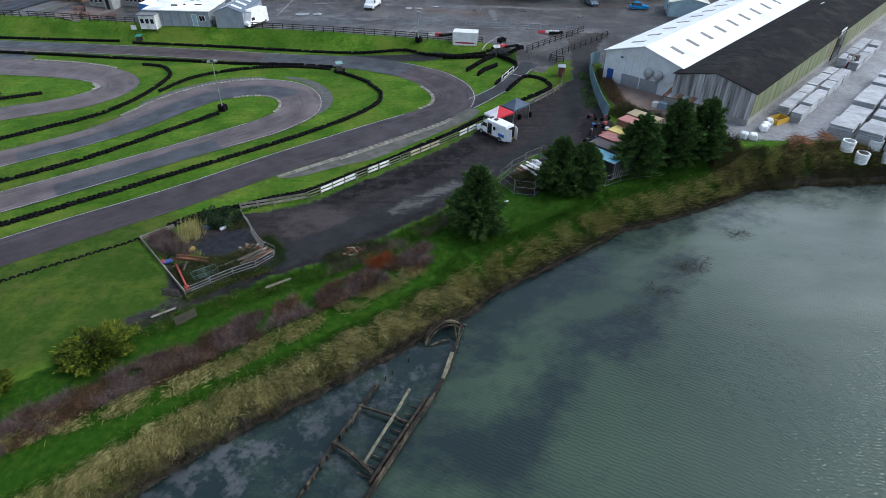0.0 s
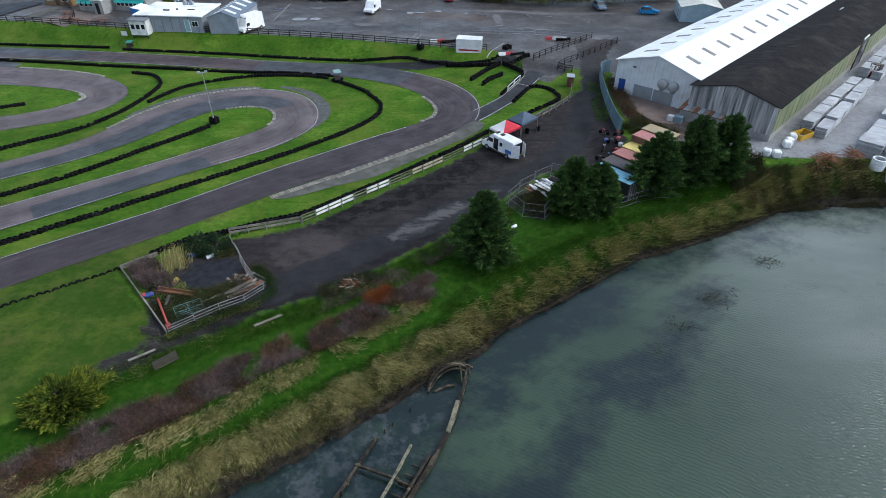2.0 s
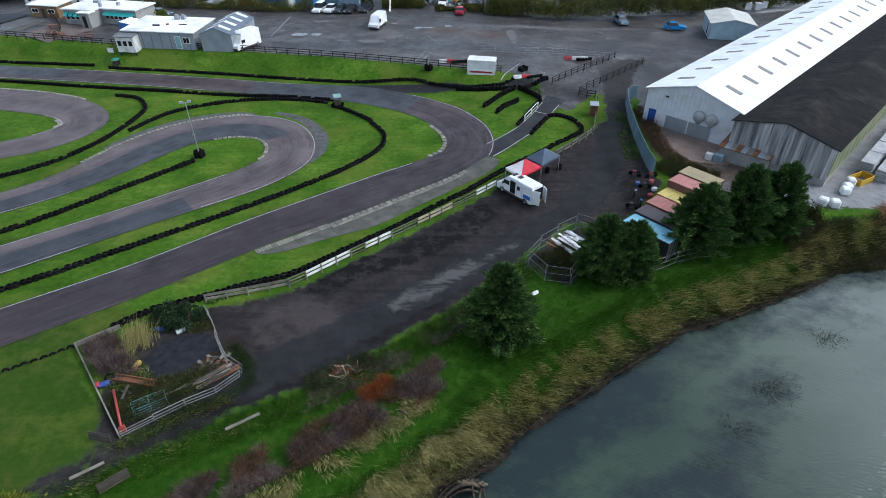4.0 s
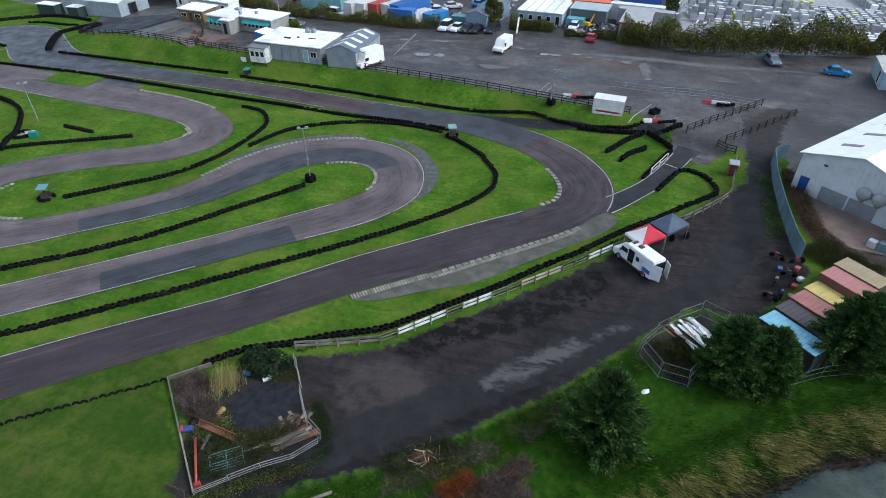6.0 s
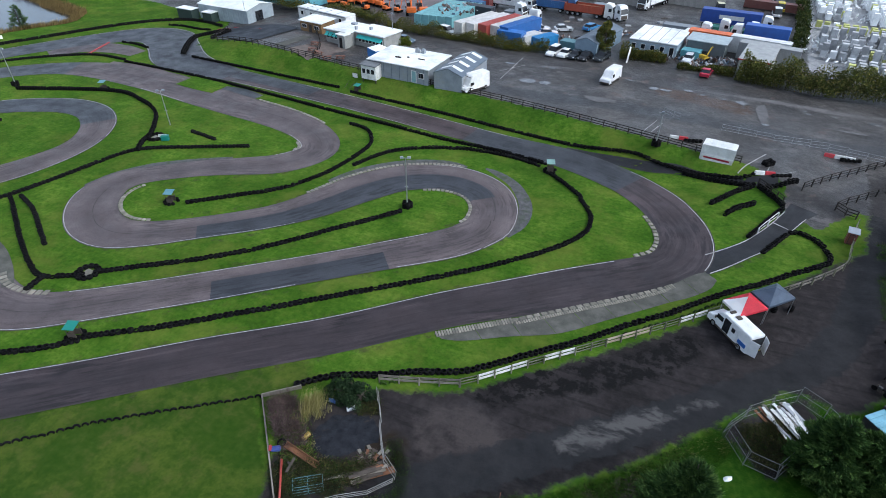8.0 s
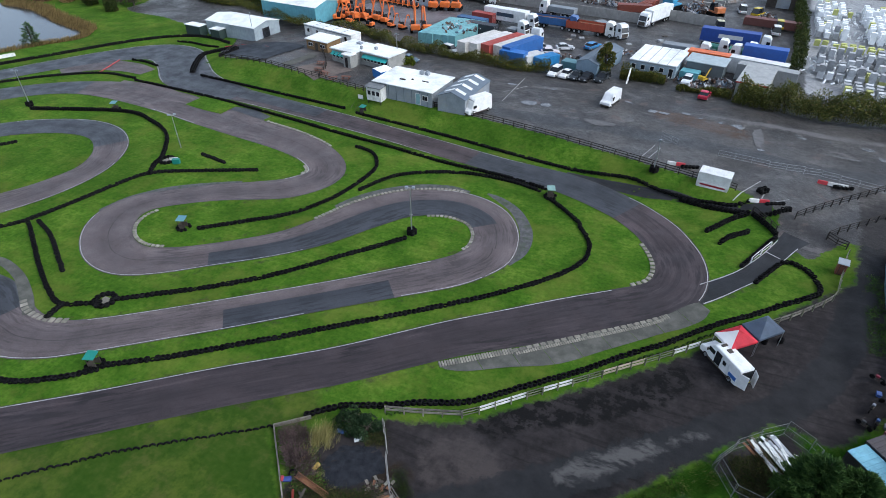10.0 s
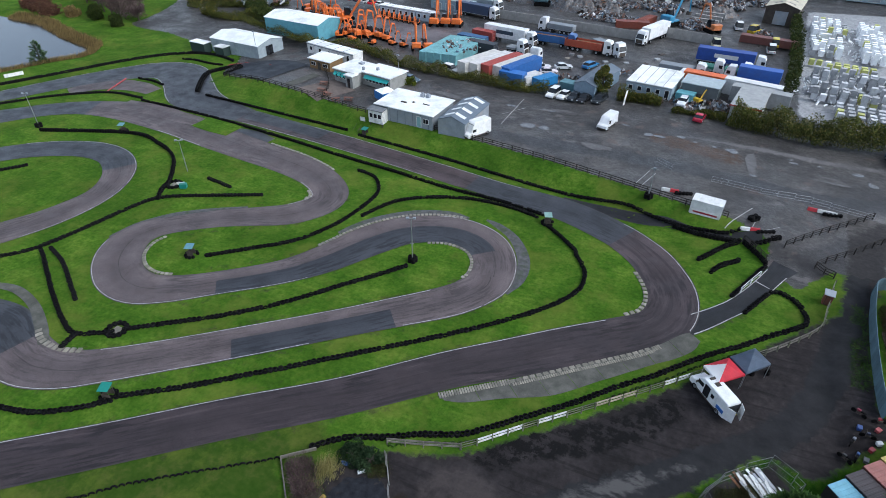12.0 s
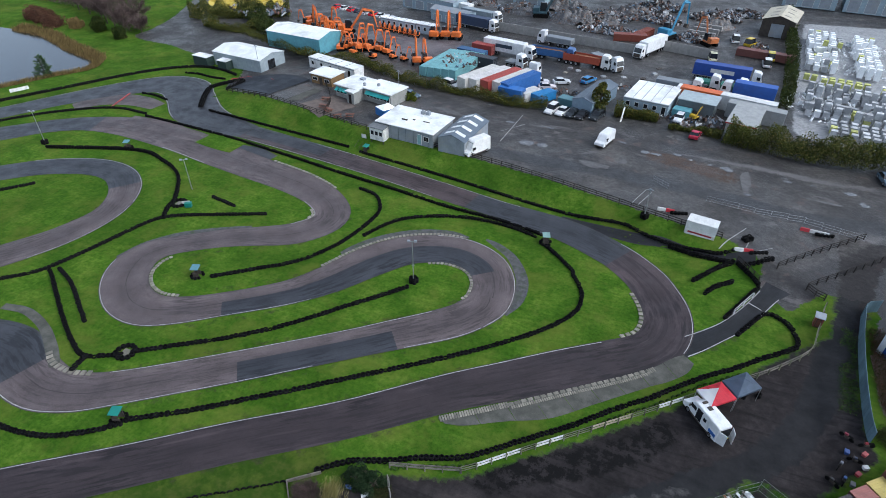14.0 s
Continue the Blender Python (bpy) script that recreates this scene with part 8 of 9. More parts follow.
part("foot", boxes((1.7, -0.2, -0.45, 2.0, 0.2, 0.05), bevel=0.03), paint(0.3, 0.04, 0.028), pole)
chute = thing("toy_slide", pose(-26.2, 42.6, gz(-26, 42.6) + 0.1, 0, 0, 30), "red and blue plastic tub in the compound", "tub")
part("tub", boxes((-0.4, -0.22, 0, 0.4, 0.22, 0.35), bevel=0.1), paint(0.03, 0.05, 0.2), chute)
part("rim", boxes((-0.5, -0.26, 0.3, -0.25, 0.26, 0.42), bevel=0.05), paint(0.3, 0.03, 0.04), chute)
for x, y, c, lab in ((-24.65, 48.4, (0.04, 0.09, 0.3), "small blue drum in the compound"), (-22.85, 48.3, (0.5, 0.52, 0.54), "grey plastic drum in the compound"), (-24.7, 44.55, (0.32, 0.22, 0.03), "yellow plastic barrier foot in the compound"), (-26.15, 44.6, (0.32, 0.22, 0.03), "yellow plastic barrier foot in the compound")):
    bm = bmesh.new()
    rod(bm, (-0.35, 0, 0.2), (0.35, 0, 0.22), 0.2, 0.2, 12)
    obj("drum", bm, paint(*c), label=lab, category="drum").matrix_world = pose(x, y, gz(x, y), 0, 0, random.uniform(0, 90))


def pallet_board(name, x, y, rot, long, high, label):
    root = thing(name, pose(x, y, gz(x, y), -12, 0, rot), label, "hurdle")
    for k in range(5):
        part("slat", boxes((-long / 2, -0.02, high * k / 5 + 0.05, long / 2, 0.02, high * k / 5 + 0.15), bevel=0.006), WOOD_DARK, root)
    for s in (-long / 2, 0, long / 2 - 0.08):
        part("upright", boxes((s, 0.022, 0, s + 0.08, 0.08, high), bevel=0.008), WOOD_DARK, root)


pallet_board("hurdle", -21.6, 34.9, 44, 1.8, 0.8, "dark wooden hurdle leaning beside the track")
pallet_board("hurdle", -24.2, 38.0, -10, 1.6, 0.7, "dark wooden hurdle at the compound corner")
for x, y, rot, L in ((-15.2, 39.8, 37, 2.4), (-23.9, 35.8, 39, 2.0)):
    obj("plank", boxes((-L / 2, -0.12, 0, L / 2, 0.12, 0.05), bevel=0.01), WOOD_GREY, label="pale weathered plank lying in grass", category="plank").matrix_world = pose(x, y, gz(x, y) + 0.06, 3, 2, rot)
heap("sack", 6.2, 54.0, 0.5, 0.25, 0.25, WHITE_SHEET, "torn white builder's sack on the grass", "sack", 2, 40, None, 8)

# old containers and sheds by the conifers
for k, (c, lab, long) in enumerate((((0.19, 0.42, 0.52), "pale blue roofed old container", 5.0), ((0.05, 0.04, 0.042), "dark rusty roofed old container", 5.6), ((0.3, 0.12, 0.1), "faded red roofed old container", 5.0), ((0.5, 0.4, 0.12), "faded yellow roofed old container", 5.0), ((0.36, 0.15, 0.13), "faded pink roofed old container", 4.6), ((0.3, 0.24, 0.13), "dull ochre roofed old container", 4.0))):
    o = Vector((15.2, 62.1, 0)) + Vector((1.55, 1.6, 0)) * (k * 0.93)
    # walls coloured darker than the roofs: side shade put into the paint
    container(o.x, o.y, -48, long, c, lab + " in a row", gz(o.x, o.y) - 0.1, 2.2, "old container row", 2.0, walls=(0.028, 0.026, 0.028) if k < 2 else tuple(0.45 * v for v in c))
for x, y, c in ((18.2, 69.0, (0.2, 0.21, 0.24)), (19.3, 69.7, (0.03, 0.04, 0.07)), (18.5, 67.6, (0.05, 0.1, 0.25)), (20.6, 72.0, (0.3, 0.03, 0.04)), (18.9, 72.4, (0.22, 0.03, 0.05)), (17.5, 67.0, (0.05, 0.05, 0.05))):
    m = thing("motorcycle", pose(x, y, gz(x, y), 0, random.uniform(-12, 12), random.uniform(60, 200)) @ Matrix.Scale(0.78, 4), "old motorcycle parked by the containers", "motorcycle", "old motorcycles")
    for s in (-0.65, 0.65):
        bm = bmesh.new()
        rod(bm, (s, -0.06, 0.3), (s, 0.06, 0.3), 0.3, 0.3, 14)
        part("wheel", bm, RUBBER, m)
    part("tank", shell([(-0.1, 0.6), (0.35, 0.6), (0.4, 0.85), (-0.05, 0.9)], 0.17, 0, 9, 1, 0.05), paint(*c, 0.3), m)
    part("seat", shell([(-0.75, 0.7), (-0.1, 0.65), (-0.1, 0.8), (-0.7, 0.82)], 0.13, 0, 9, 1, 0.04), RUBBER, m)
    part("engine", boxes((-0.25, -0.18, 0.25, 0.3, 0.18, 0.58), bevel=0.05), WOOD_DARK, m)
    bm = bmesh.new()
    rod(bm, (0.65, 0, 0.3), (0.4, 0, 0.95), 0.035, 0.035, 6)
    rod(bm, (0.4, -0.35, 1.0), (0.4, 0.35, 1.0), 0.02, 0.02, 6)
    part("fork", bm, WOOD_DARK, m)
for x, y, c, lab in ((19.6, 68.4, (0.3, 0.03, 0.04), "red plastic crate among old motorcycles"), (20.2, 69.2, (0.62, 0.63, 0.64), "white plastic crate among old motorcycles"), (18.8, 70.6, (0.05, 0.1, 0.3), "blue plastic crate among old motorcycles"), (20.3, 70.8, (0.45, 0.1, 0.1), "faded red box beside the scrub"), (19.2, 67.4, (0.2, 0.2, 0.21), "grey bin beside the old containers")):
    cr = thing("crate", pose(x, y, gz(x, y), 0, 0, random.uniform(0, 90)) @ Matrix.Scale(0.62, 4), lab, "crate")
    part("body", boxes((-0.4, -0.3, 0, 0.4, 0.3, 0.5), bevel=0.04), paint(*c), cr)
    part("rim", boxes((-0.44, -0.34, 0.5, 0.44, 0.34, 0.56), bevel=0.015), paint(*(0.7 * v for v in c)), cr)
bin1 = thing("tank", pose(28.6, 76.0, gz(28.6, 76), 0, 0, -38), "small blue-grey tank beside the outhouse", "tank")
part("body", boxes((0, 0, 0, 1.0, 0.8, 1.0), bevel=0.08), paint(0.2, 0.28, 0.32), bin1)
part("lid", boxes((-0.9, 0, 0, -0.1, 0.7, 0.8), bevel=0.06), WOOD_WHITE, bin1)

# marshal posts, lamp posts, small hut by the gate
def marshal_post(x, y, rot, roof, label, high=1.9, ring=True):
    root = thing("marshal_post", pose(x, y, gz(x, y), 0, 0, rot) @ Matrix.Scale(0.76, 4), label, "marshal post", "marshal posts")
    p = WOOD_DARK
    for a in (-0.55, 0.5):
        for b in (-0.55, 0.5):
            part("post", boxes((a, b, 0, a + 0.06, b + 0.06, high)), p, root)
    for bx in ((-0.55, -0.56, 0, 0.55, -0.52, 1.0), (-0.56, -0.5, 0, -0.52, 0.5, 1.0), (-0.5, 0.52, 0, 0.5, 0.56, 1.0)):
        part("side_board", boxes(bx), p, root)
    bm = bmesh.new()
    slab(bm, (-0.75, -0.75, high + 0.05), (0.75, -0.75, high + 0.05), (0.75, 0.75, high + 0.25), (-0.75, 0.75, high + 0.25), 0.05)
    bmesh.ops.recalc_face_normals(bm, faces=bm.faces[:])
    part("roof", bm, roof, root)
    if ring:
        for k in range(9):
            for h in range(2):
                a = math.radians(20 + k * 36)
                o = new("tyre", TYRE)
                o.parent = root
                o.matrix_local = pose(math.cos(a) * 1.05, math.sin(a) * 1.05, h * 0.2)
    return root


GREEN_SHEET, BLUE_SHEET, PALE_GREEN = paint(0.015, 0.19, 0.15), paint(0.1, 0.23, 0.27), paint(0.2, 0.33, 0.3)
marshal_post(-51.3, 45.3, 20, GREEN_SHEET, "marshal post with a green sheet roof")
marshal_post(-61.3, 67.8, 20, BLUE_SHEET, "marshal post with a pale blue roof")
marshal_post(-102.6, 93.5, 20, BLUE_SHEET, "marshal post with a pale blue roof")
marshal_post(-18.4, 95.4, 20, PALE_GREEN, "marshal post with a grey-green roof")
marshal_post(-58.8, 111.2, -5, GREEN_SHEET, "green marshal stand below the control hut", 1.4, False)
for x, y, c in ((-58.6, 52.8, CONCRETE), (-78.0, 81.6, WOOD_DARK)):
    root = thing("tyre_ring", pose(x, y, gz(x, y)), "ring of stacked tyres round a manhole", "tyre ring")
    for k in range(12):
        for h in range(2):
            a = math.radians(k * 30)
            o = new("tyre", TYRE)
            o.parent = root
            o.matrix_local = pose(math.cos(a) * 1.1, math.sin(a) * 1.1, h * 0.2)
    part("slab", boxes((-0.5, -0.5, 0, 0.5, 0.5, 0.18), bevel=0.04), KERB, root)
gb = thing("cabinet", pose(-76.2, 81.0, 0, 0, 0, 30), "green cabinet and white board by tyres", "cabinet")
part("body", boxes((0, 0, 0, 1.1, 0.7, 0.8), bevel=0.03), GREEN_SHEET, gb)
part("board", boxes((-0.6, 0.9, 0.3, 0.7, 1.0, 0.75)), WOOD_WHITE, gb)


def lamp_post(x, y, high, label, heads=2, tyres=True, rot=0):
    root = thing("lamp_post", pose(x, y, gz(x, y), 0, 0, rot), label, "lamp post", "lamp posts")
    bm = bmesh.new()
    rod(bm, (0, 0, 0), (0, 0, high), 0.09, 0.05, 8)
    part("pole", bm, STEEL, root)
    part("crossbar", boxes((-0.5, -0.03, high - 0.08, 0.5, 0.03, high)), STEEL, root)
    part("bracket", boxes((-0.2, -0.04, high * 0.42, 0.2, 0.04, high * 0.42 + 0.08)), STEEL, root)
    for s in ((-0.45, 0.45) if heads == 2 else (0.0,)):
        part("floodlight", boxes((s - 0.2, -0.22, high - 0.05, s + 0.2, 0.05, high + 0.22), bevel=0.03), GREY_SHEET, root)
    if tyres:
        for k in range(5):
            for h in range(4):
                a = math.radians(k * 72)
                o = new("tyre", TYRE)
                o.parent = root
                o.matrix_local = pose(math.cos(a) * 0.42, math.sin(a) * 0.42, h * 0.2, 0, 0, 0)


lamp_post(-32.7, 78.9, 7.0, "tall floodlight pole with tyres at its foot", rot=20)
lamp_post(-119.6, 88.4, 6.8, "tall floodlight pole with tyres at its foot", rot=20)
lamp_post(-79.5, 86.2, 5.8, "tall floodlight pole on the grass", tyres=False, rot=40)
lamp_post(-106, 138.8, 6.5, "tall lamp pole before the metal shed", 1, False)
lamp_post(-62.9, 133.5, 6.0, "lamp pole beside the cafe", 1, False)
lamp_post(-5.6, 105.4, 5.0, "lamp pole wrapped in tyres on the bank", 1, True)
gh = thing("hut", pose(17.55, 90.1, gz(17.55, 90.1), 0, 0, -8) @ Matrix.Scale(0.78, 4), "small red-brown timber hut with grey roof", "hut")
part("wall", boxes((-0.6, -0.6, 0, 0.6, 0.6, 1.9)), paint(0.17, 0.055, 0.035, 0.7), gh)
bm = bmesh.new()
slab(bm, (-0.75, -0.75, 1.95), (0.75, -0.75, 1.95), (0.75, 0.75, 2.15), (-0.75, 0.75, 2.15), 0.06)
bmesh.ops.recalc_face_normals(bm, faces=bm.faces[:])
part("roof", bm, GREY_SHEET, gh)
opening(gh, "door", -0.35, -0.62, 0.05, 0.7, 1.6, 'x', WOOD_DARK, paint(0.13, 0.045, 0.03, 0.7), 0.03)
for x, y, rot, order in ((-3.4, 108.4, 4, "wr"), (17.2, 111.8, -4, "rww"), (8.1, 101.9, 12, "wr")):
    b = thing("barrier_row", pose(x, y, gz(x, y), 0, 0, rot), "red and white plastic barriers with tyres", "barrier", "track barriers")
    for k, ch in enumerate(order):
        part("barrier", shell([(-0.62 + k * 1.3, 0), (0.62 + k * 1.3, 0), (0.62 + k * 1.3, 0.5), (-0.62 + k * 1.3, 0.5)], 0.25, 0, 0.5, 0.5, 0.03), {"w": WOOD_WHITE, "r": paint(0.45, 0.03, 0.04), "k": paint(0.45, 0.03, 0.04)}[ch], b)
    for k in range(5):
        o = new("tyre", TYRE)
        o.parent = b
        o.matrix_local = pose(1.6 + 0.52 * k, -0.55 + 0.12 * k, 0)
        o = new("tyre", TYRE)
        o.parent = b
        o.matrix_local = pose(1.6 + 0.52 * k, -0.55 + 0.12 * k, 0.2)
tyre_wall([(8.8, 104.6), (9.7, 105.5)], 3, 2, True, 0, "small cluster of stacked tyres on tarmac")
for pts, w in (([(5.6, 101.9), (9.0, 108.2)], 0.16), ([(9.8, 91.5), (11.4, 90.5)], 0.14), ([(9.0, 102.6), (9.4, 104.3)], 0.12), ([(10.4, 102.4), (12.6, 104.4)], 0.1), ([(-35, 121.7), (-34.7, 135.2)], 0.15), ([(-36.5, 126), (-33, 131)], 0.12), ([(-7, 108.6), (-5.5, 113.5)], 0.14), ([(-8, 108.8), (-6.5, 114)], 0.12)):
    ribbon("line", [(x, y, w) for x, y in pts], LINE, 0.05, "worn white line on old tarmac", category="line")


def picnic_table(x, y, rot):
    root = thing("picnic_table", pose(x, y, gz(x, y), 0, 0, rot), "brown wooden picnic table on the terrace", "picnic table", "picnic tables")
    m = paint(0.16, 0.07, 0.045, 0.75)
    part("tabletop", boxes((-0.9, -0.38, 0.7, 0.9, 0.38, 0.75)), m, root)
    for s in (-1, 1):
        part("bench", boxes((-0.9, s * 0.72 - 0.13, 0.42, 0.9, s * 0.72 + 0.13, 0.46)), m, root)
        part("leg_frame", boxes((s * 0.65 - 0.04, -0.7, 0.34, s * 0.65 + 0.04, 0.7, 0.42), (s * 0.65 - 0.04, -0.45, 0, s * 0.65 + 0.04, -0.35, 0.7), (s * 0.65 - 0.04, 0.35, 0, s * 0.65 + 0.04, 0.45, 0.7)), m, root)


for x, y, r in ((-77.2, 125.6, 10), (-73.3, 120.6, -20), (-67.6, 119.9, 15), (-69.8, 118.6, 40), (-75.4, 121.9, 0)):
    picnic_table(x, y, r)
fence([(-73.4, 119.2), (-75.6, 125), (-80, 131), (-83, 134)], WOOD_BLACK, "dark wooden fence beside the terrace", 1.0, 3, 1.6)
fence([(-106.5, 132.4), (-104.3, 125.0)], WOOD_BLACK, "dark wooden fence round the practice pad", 1.0, 3, 1.6)
ribbon("pad", [(-107.5, 128.4, 6), (-102, 131, 11), (-96, 130.6, 13), (-89.5, 128.8, 13)], track_mat("tarmac_pad", (0.02, 0.024, 0.034), (0.046, 0.053, 0.067), 0.7), 0.12, "blue-grey tarmac practice pad", category="pad")
ribbon("pad", [(-84.5, 122.5, 2.6), (-82.4, 130.5, 2.6)], CONCRETE, 0.07, "pale concrete strip beside the pad", category="pad")
ribbon("terrace", [(-77.5, 119.5, 9), (-73, 127.5, 9)], rough_mat("terrace_gravel", (0.09, 0.07, 0.06), (0.15, 0.12, 0.105), 1.2, 18, 0.9), 0.05, "brown gravel terrace beside the cafe", category="terrace")
bg = thing("gazebo", pose(-60.6, 123.0, LOTZ, 0, 0, -30), "white and blue gazebo beside the clubhouse", "gazebo")
for i, (ax, ay) in enumerate(((-1.6, -1.6), (1.6, -1.6), (1.6, 1.6), (-1.6, 1.6))):
    bx, by = ((1.6, -1.6), (1.6, 1.6), (-1.6, 1.6), (-1.6, -1.6))[i]
    bm = bmesh.new()
    bm.faces.new([bm.verts.new(p) for p in ((ax, ay, 2.2), (bx, by, 2.2), (0, 0, 2.9))])
    part("canopy_panel", bm, WHITE_CLOTH, bg)
    bm = boxes((min(ax, bx) - 0.01, min(ay, by) - 0.01, 0.6, max(ax, bx) + 0.01, max(ay, by) + 0.01, 2.15))
    part("side_cloth", bm, paint(0.03, 0.16, 0.45), bg, "blue side cloth")
flag = thing("flag_board", pose(-15.3, 140.4, LOTZ, 0, 0, 70), "leaning white feather flag by the hedge", "flag")
part("cloth", boxes((-0.35, -0.02, -0.05, 0.35, 0.02, 3.0, Matrix.Rotation(0.2, 4, 'Y'))), WOOD_WHITE, flag)
sg = thing("sign_board", pose(-151.2, 105.6, gz(-151, 105), 0, 0, 65), "long white board on the grass bank", "sign")
part("board", boxes((-2.0, -0.05, 0.1, 2.0, 0.05, 0.9)), WOOD_WHITE, sg)
for pts in ([(-122.7, 106.9), (-125.6, 115.1)], [(-109.6, 128.1), (-109.4, 132.0), (-106.4, 134.4), (-101, 134.1)], [(-98.1, 133.4), (-89.6, 131.0)]):
    rb = thing("barrier_rail", pose(*pts[0], gz(*pts[0])), "low red barrier rail along the tarmac", "barrier", "red rails")
    for (x0, y0), (x1, y1) in zip(pts[:-1], pts[1:]):
        L = math.dist((x0, y0), (x1, y1))
        p = part("rail", boxes((0, -0.07, 0.02, L, 0.07, 0.26), bevel=0.03), paint(0.36, 0.06, 0.06), rb)
        p.matrix_local = rb.matrix_world.inverted() @ pose(x0, y0, gz(x0, y0), 0, 0, math.degrees(math.atan2(y1 - y0, x1 - x0)))

# stone yard: slab stacks, rings, mesh
SLAB = rough_mat("grey_concrete_slab", (0.24, 0.25, 0.26), (0.42, 0.43, 0.44), 1.0, 14, 0.85, 0, 0.2, stain=(0.24, 0.245, 0.255), vary=0.15)


def slab_stack(x, y, rot, long, wide, layers, label, z=GZ, t=0.22):
    root = thing("slab_stack", pose(x, y, z, 0, 0, rot), label, "concrete slabs", "slab stacks")
    for k in range(layers):
        o = random.uniform(-0.08, 0.08)
        part("slab", boxes((o, o * 0.5, 0.08 + k * (t + 0.05), long + o, wide + o * 0.5, 0.08 + k * (t + 0.05) + t), bevel=0.015), SLAB, root)


def yard_at(u, v):
    return 23.4 + UX * u + 0.733 * v, 87.4 + UY * u - UX * v


for k in range(11):
    for j in range(2):
        if (k, j) in ((6, 0), (6, 1)):
            continue
        x, y = yard_at(3.5 + k * 3.9 + random.uniform(-0.2, 0.2), 25.6 + j * 1.7)
        slab_stack(x, y, 47.1, 3.5, 1.35, random.choice((5, 6, 6)), "stack of long grey concrete beams")
for k in range(8):
    for j in range(3):
        x, y = yard_at(2.0 + k * 3.5 + random.uniform(-0.3, 0.3), 33.5 + j * 3.1)
        slab_stack(x, y, 47.1 + random.uniform(-2, 2), 3.0, 2.6, random.choice((5, 6, 7)), "stack of broad grey concrete slabs", t=0.2)
for x, y in ((48.2, 64.4), (49.6, 63.2), (51.6, 64.6), (53.0, 63.4)):
    root = thing("pipe_rings", pose(x, y, gz(x, y)), "stack of white concrete rings", "concrete rings", "ring stacks")
    for k in range(4):
        bm = bmesh.new()
        rod(bm, (0, 0, 0.02 + k * 0.33), (0, 0, 0.3 + k * 0.33), 0.75, 0.75, 20)
        top = [f for f in bm.faces if len(f.verts) > 4]
        r = bmesh.ops.inset_region(bm, faces=top, thickness=0.17, depth=0)
        bmesh.ops.delete(bm, geom=[f for f in bm.faces if len(f.verts) > 4], context='FACES')
        part("ring", bm, WHITE_SHEET, root, smooth=False)
RUST_BRIGHT = rough_mat("rust_bright", (0.13, 0.05, 0.022), (0.34, 0.16, 0.075), 1.5, 12, 0.85, 0, 0.3)
stick_pile("rebar_pile", 42.6, 65.0, 2.4, 1.2, 1.3, 110, [RUST_BRIGHT, RUSTY], "tangle of rusty reinforcing mesh", "rebar", 1.7, 0.03, 10, 1.4)
stick_pile("rebar_pile", 46.2, 66.0, 1.6, 1.1, 1.2, 70, [RUST_BRIGHT, RUSTY], "tangle of rusty reinforcing mesh", "rebar", 1.6, 0.03, 60, 1.4)
sk = thing("skip", pose(43.2, 71.8, GZ - 0.1, 0, 0, 30), "yellow open builder's skip", "skip")
part("body", boxes((-1.2, -0.7, 0, 1.2, -0.62, 0.9), (-1.2, 0.62, 0, 1.2, 0.7, 0.9), (-1.2, -0.62, 0, -1.1, 0.62, 0.9), (1.1, -0.62, 0, 1.2, 0.62, 0.9), (-1.1, -0.62, 0, 1.1, 0.62, 0.15)), paint(0.5, 0.3, 0.02), sk)
for x, y in ((36.6, 66.8), (37.6, 66.4), (40.0, 69.0), (41.6, 71.0), (40.6, 69.8), (34.4, 65.0)):
    obj("sack", boxes((-0.45, -0.45, 0, 0.45, 0.45, 0.85), bevel=0.14), WHITE_SHEET, label="white bulk bag in the stone yard", category="sack", group="bulk bags").matrix_world = pose(x, y, gz(x, y), 0, 0, random.uniform(0, 80))
obj("pallet", boxes((-0.6, -0.5, 0, 0.6, 0.5, 0.3), bevel=0.02), paint(0.5, 0.42, 0.03), label="yellow pallet in the stone yard", category="pallet").matrix_world = pose(33.2, 64.4, gz(33.2, 64.4), 0, 0, 20)
fl = thing("forklift", pose(64.4, 93.4, GZ, 0, 0, -60), "small red forklift by the slab stacks", "forklift")
part("body", boxes((-0.8, -0.5, 0.25, 0.6, 0.5, 1.0), bevel=0.08), paint(0.4, 0.02, 0.03), fl)
part("mast", boxes((0.65, -0.45, 0.1, 0.8, 0.45, 2.2)), WOOD_DARK, fl)
part("guard", boxes((-0.6, -0.5, 1.0, -0.52, -0.42, 2.1), (0.5, -0.5, 1.0, 0.58, -0.42, 2.1), (-0.6, -0.5, 2.05, 0.6, 0.5, 2.15)), WOOD_DARK, fl)
for sx in (-0.5, 0.4):
    for sy in (-0.45, 0.45):
        wheel(fl, sx, sy, 0.28, 0.28)

# far yards: block packs, scrap heaps, bay walls
PACK_W = rough_mat("wrapped_pack", (0.58, 0.6, 0.62), (0.82, 0.83, 0.84), 1.0, 8, 0.6, 0, 0.1, vary=0.25)
PACK_G = rough_mat("block_pack", (0.28, 0.29, 0.3), (0.5, 0.51, 0.52), 1.0, 8, 0.85, 0, 0.1, vary=0.3)
PACK_Y = rough_mat("yellow_pack", (0.34, 0.36, 0.1), (0.5, 0.5, 0.18), 1.0, 8, 0.7, 0, 0.1, vary=0.2)


def pack_mesh(m):
    bm = boxes((-0.6, -0.6, 0, 0.6, 0.6, 0.1), (-0.58, -0.58, 0.1, 0.58, 0.58, 1.3))
    me = bpy.data.meshes.new("pack")
    bm.to_mesh(me)
    bm.free()
    me.materials.append(m)
    return me


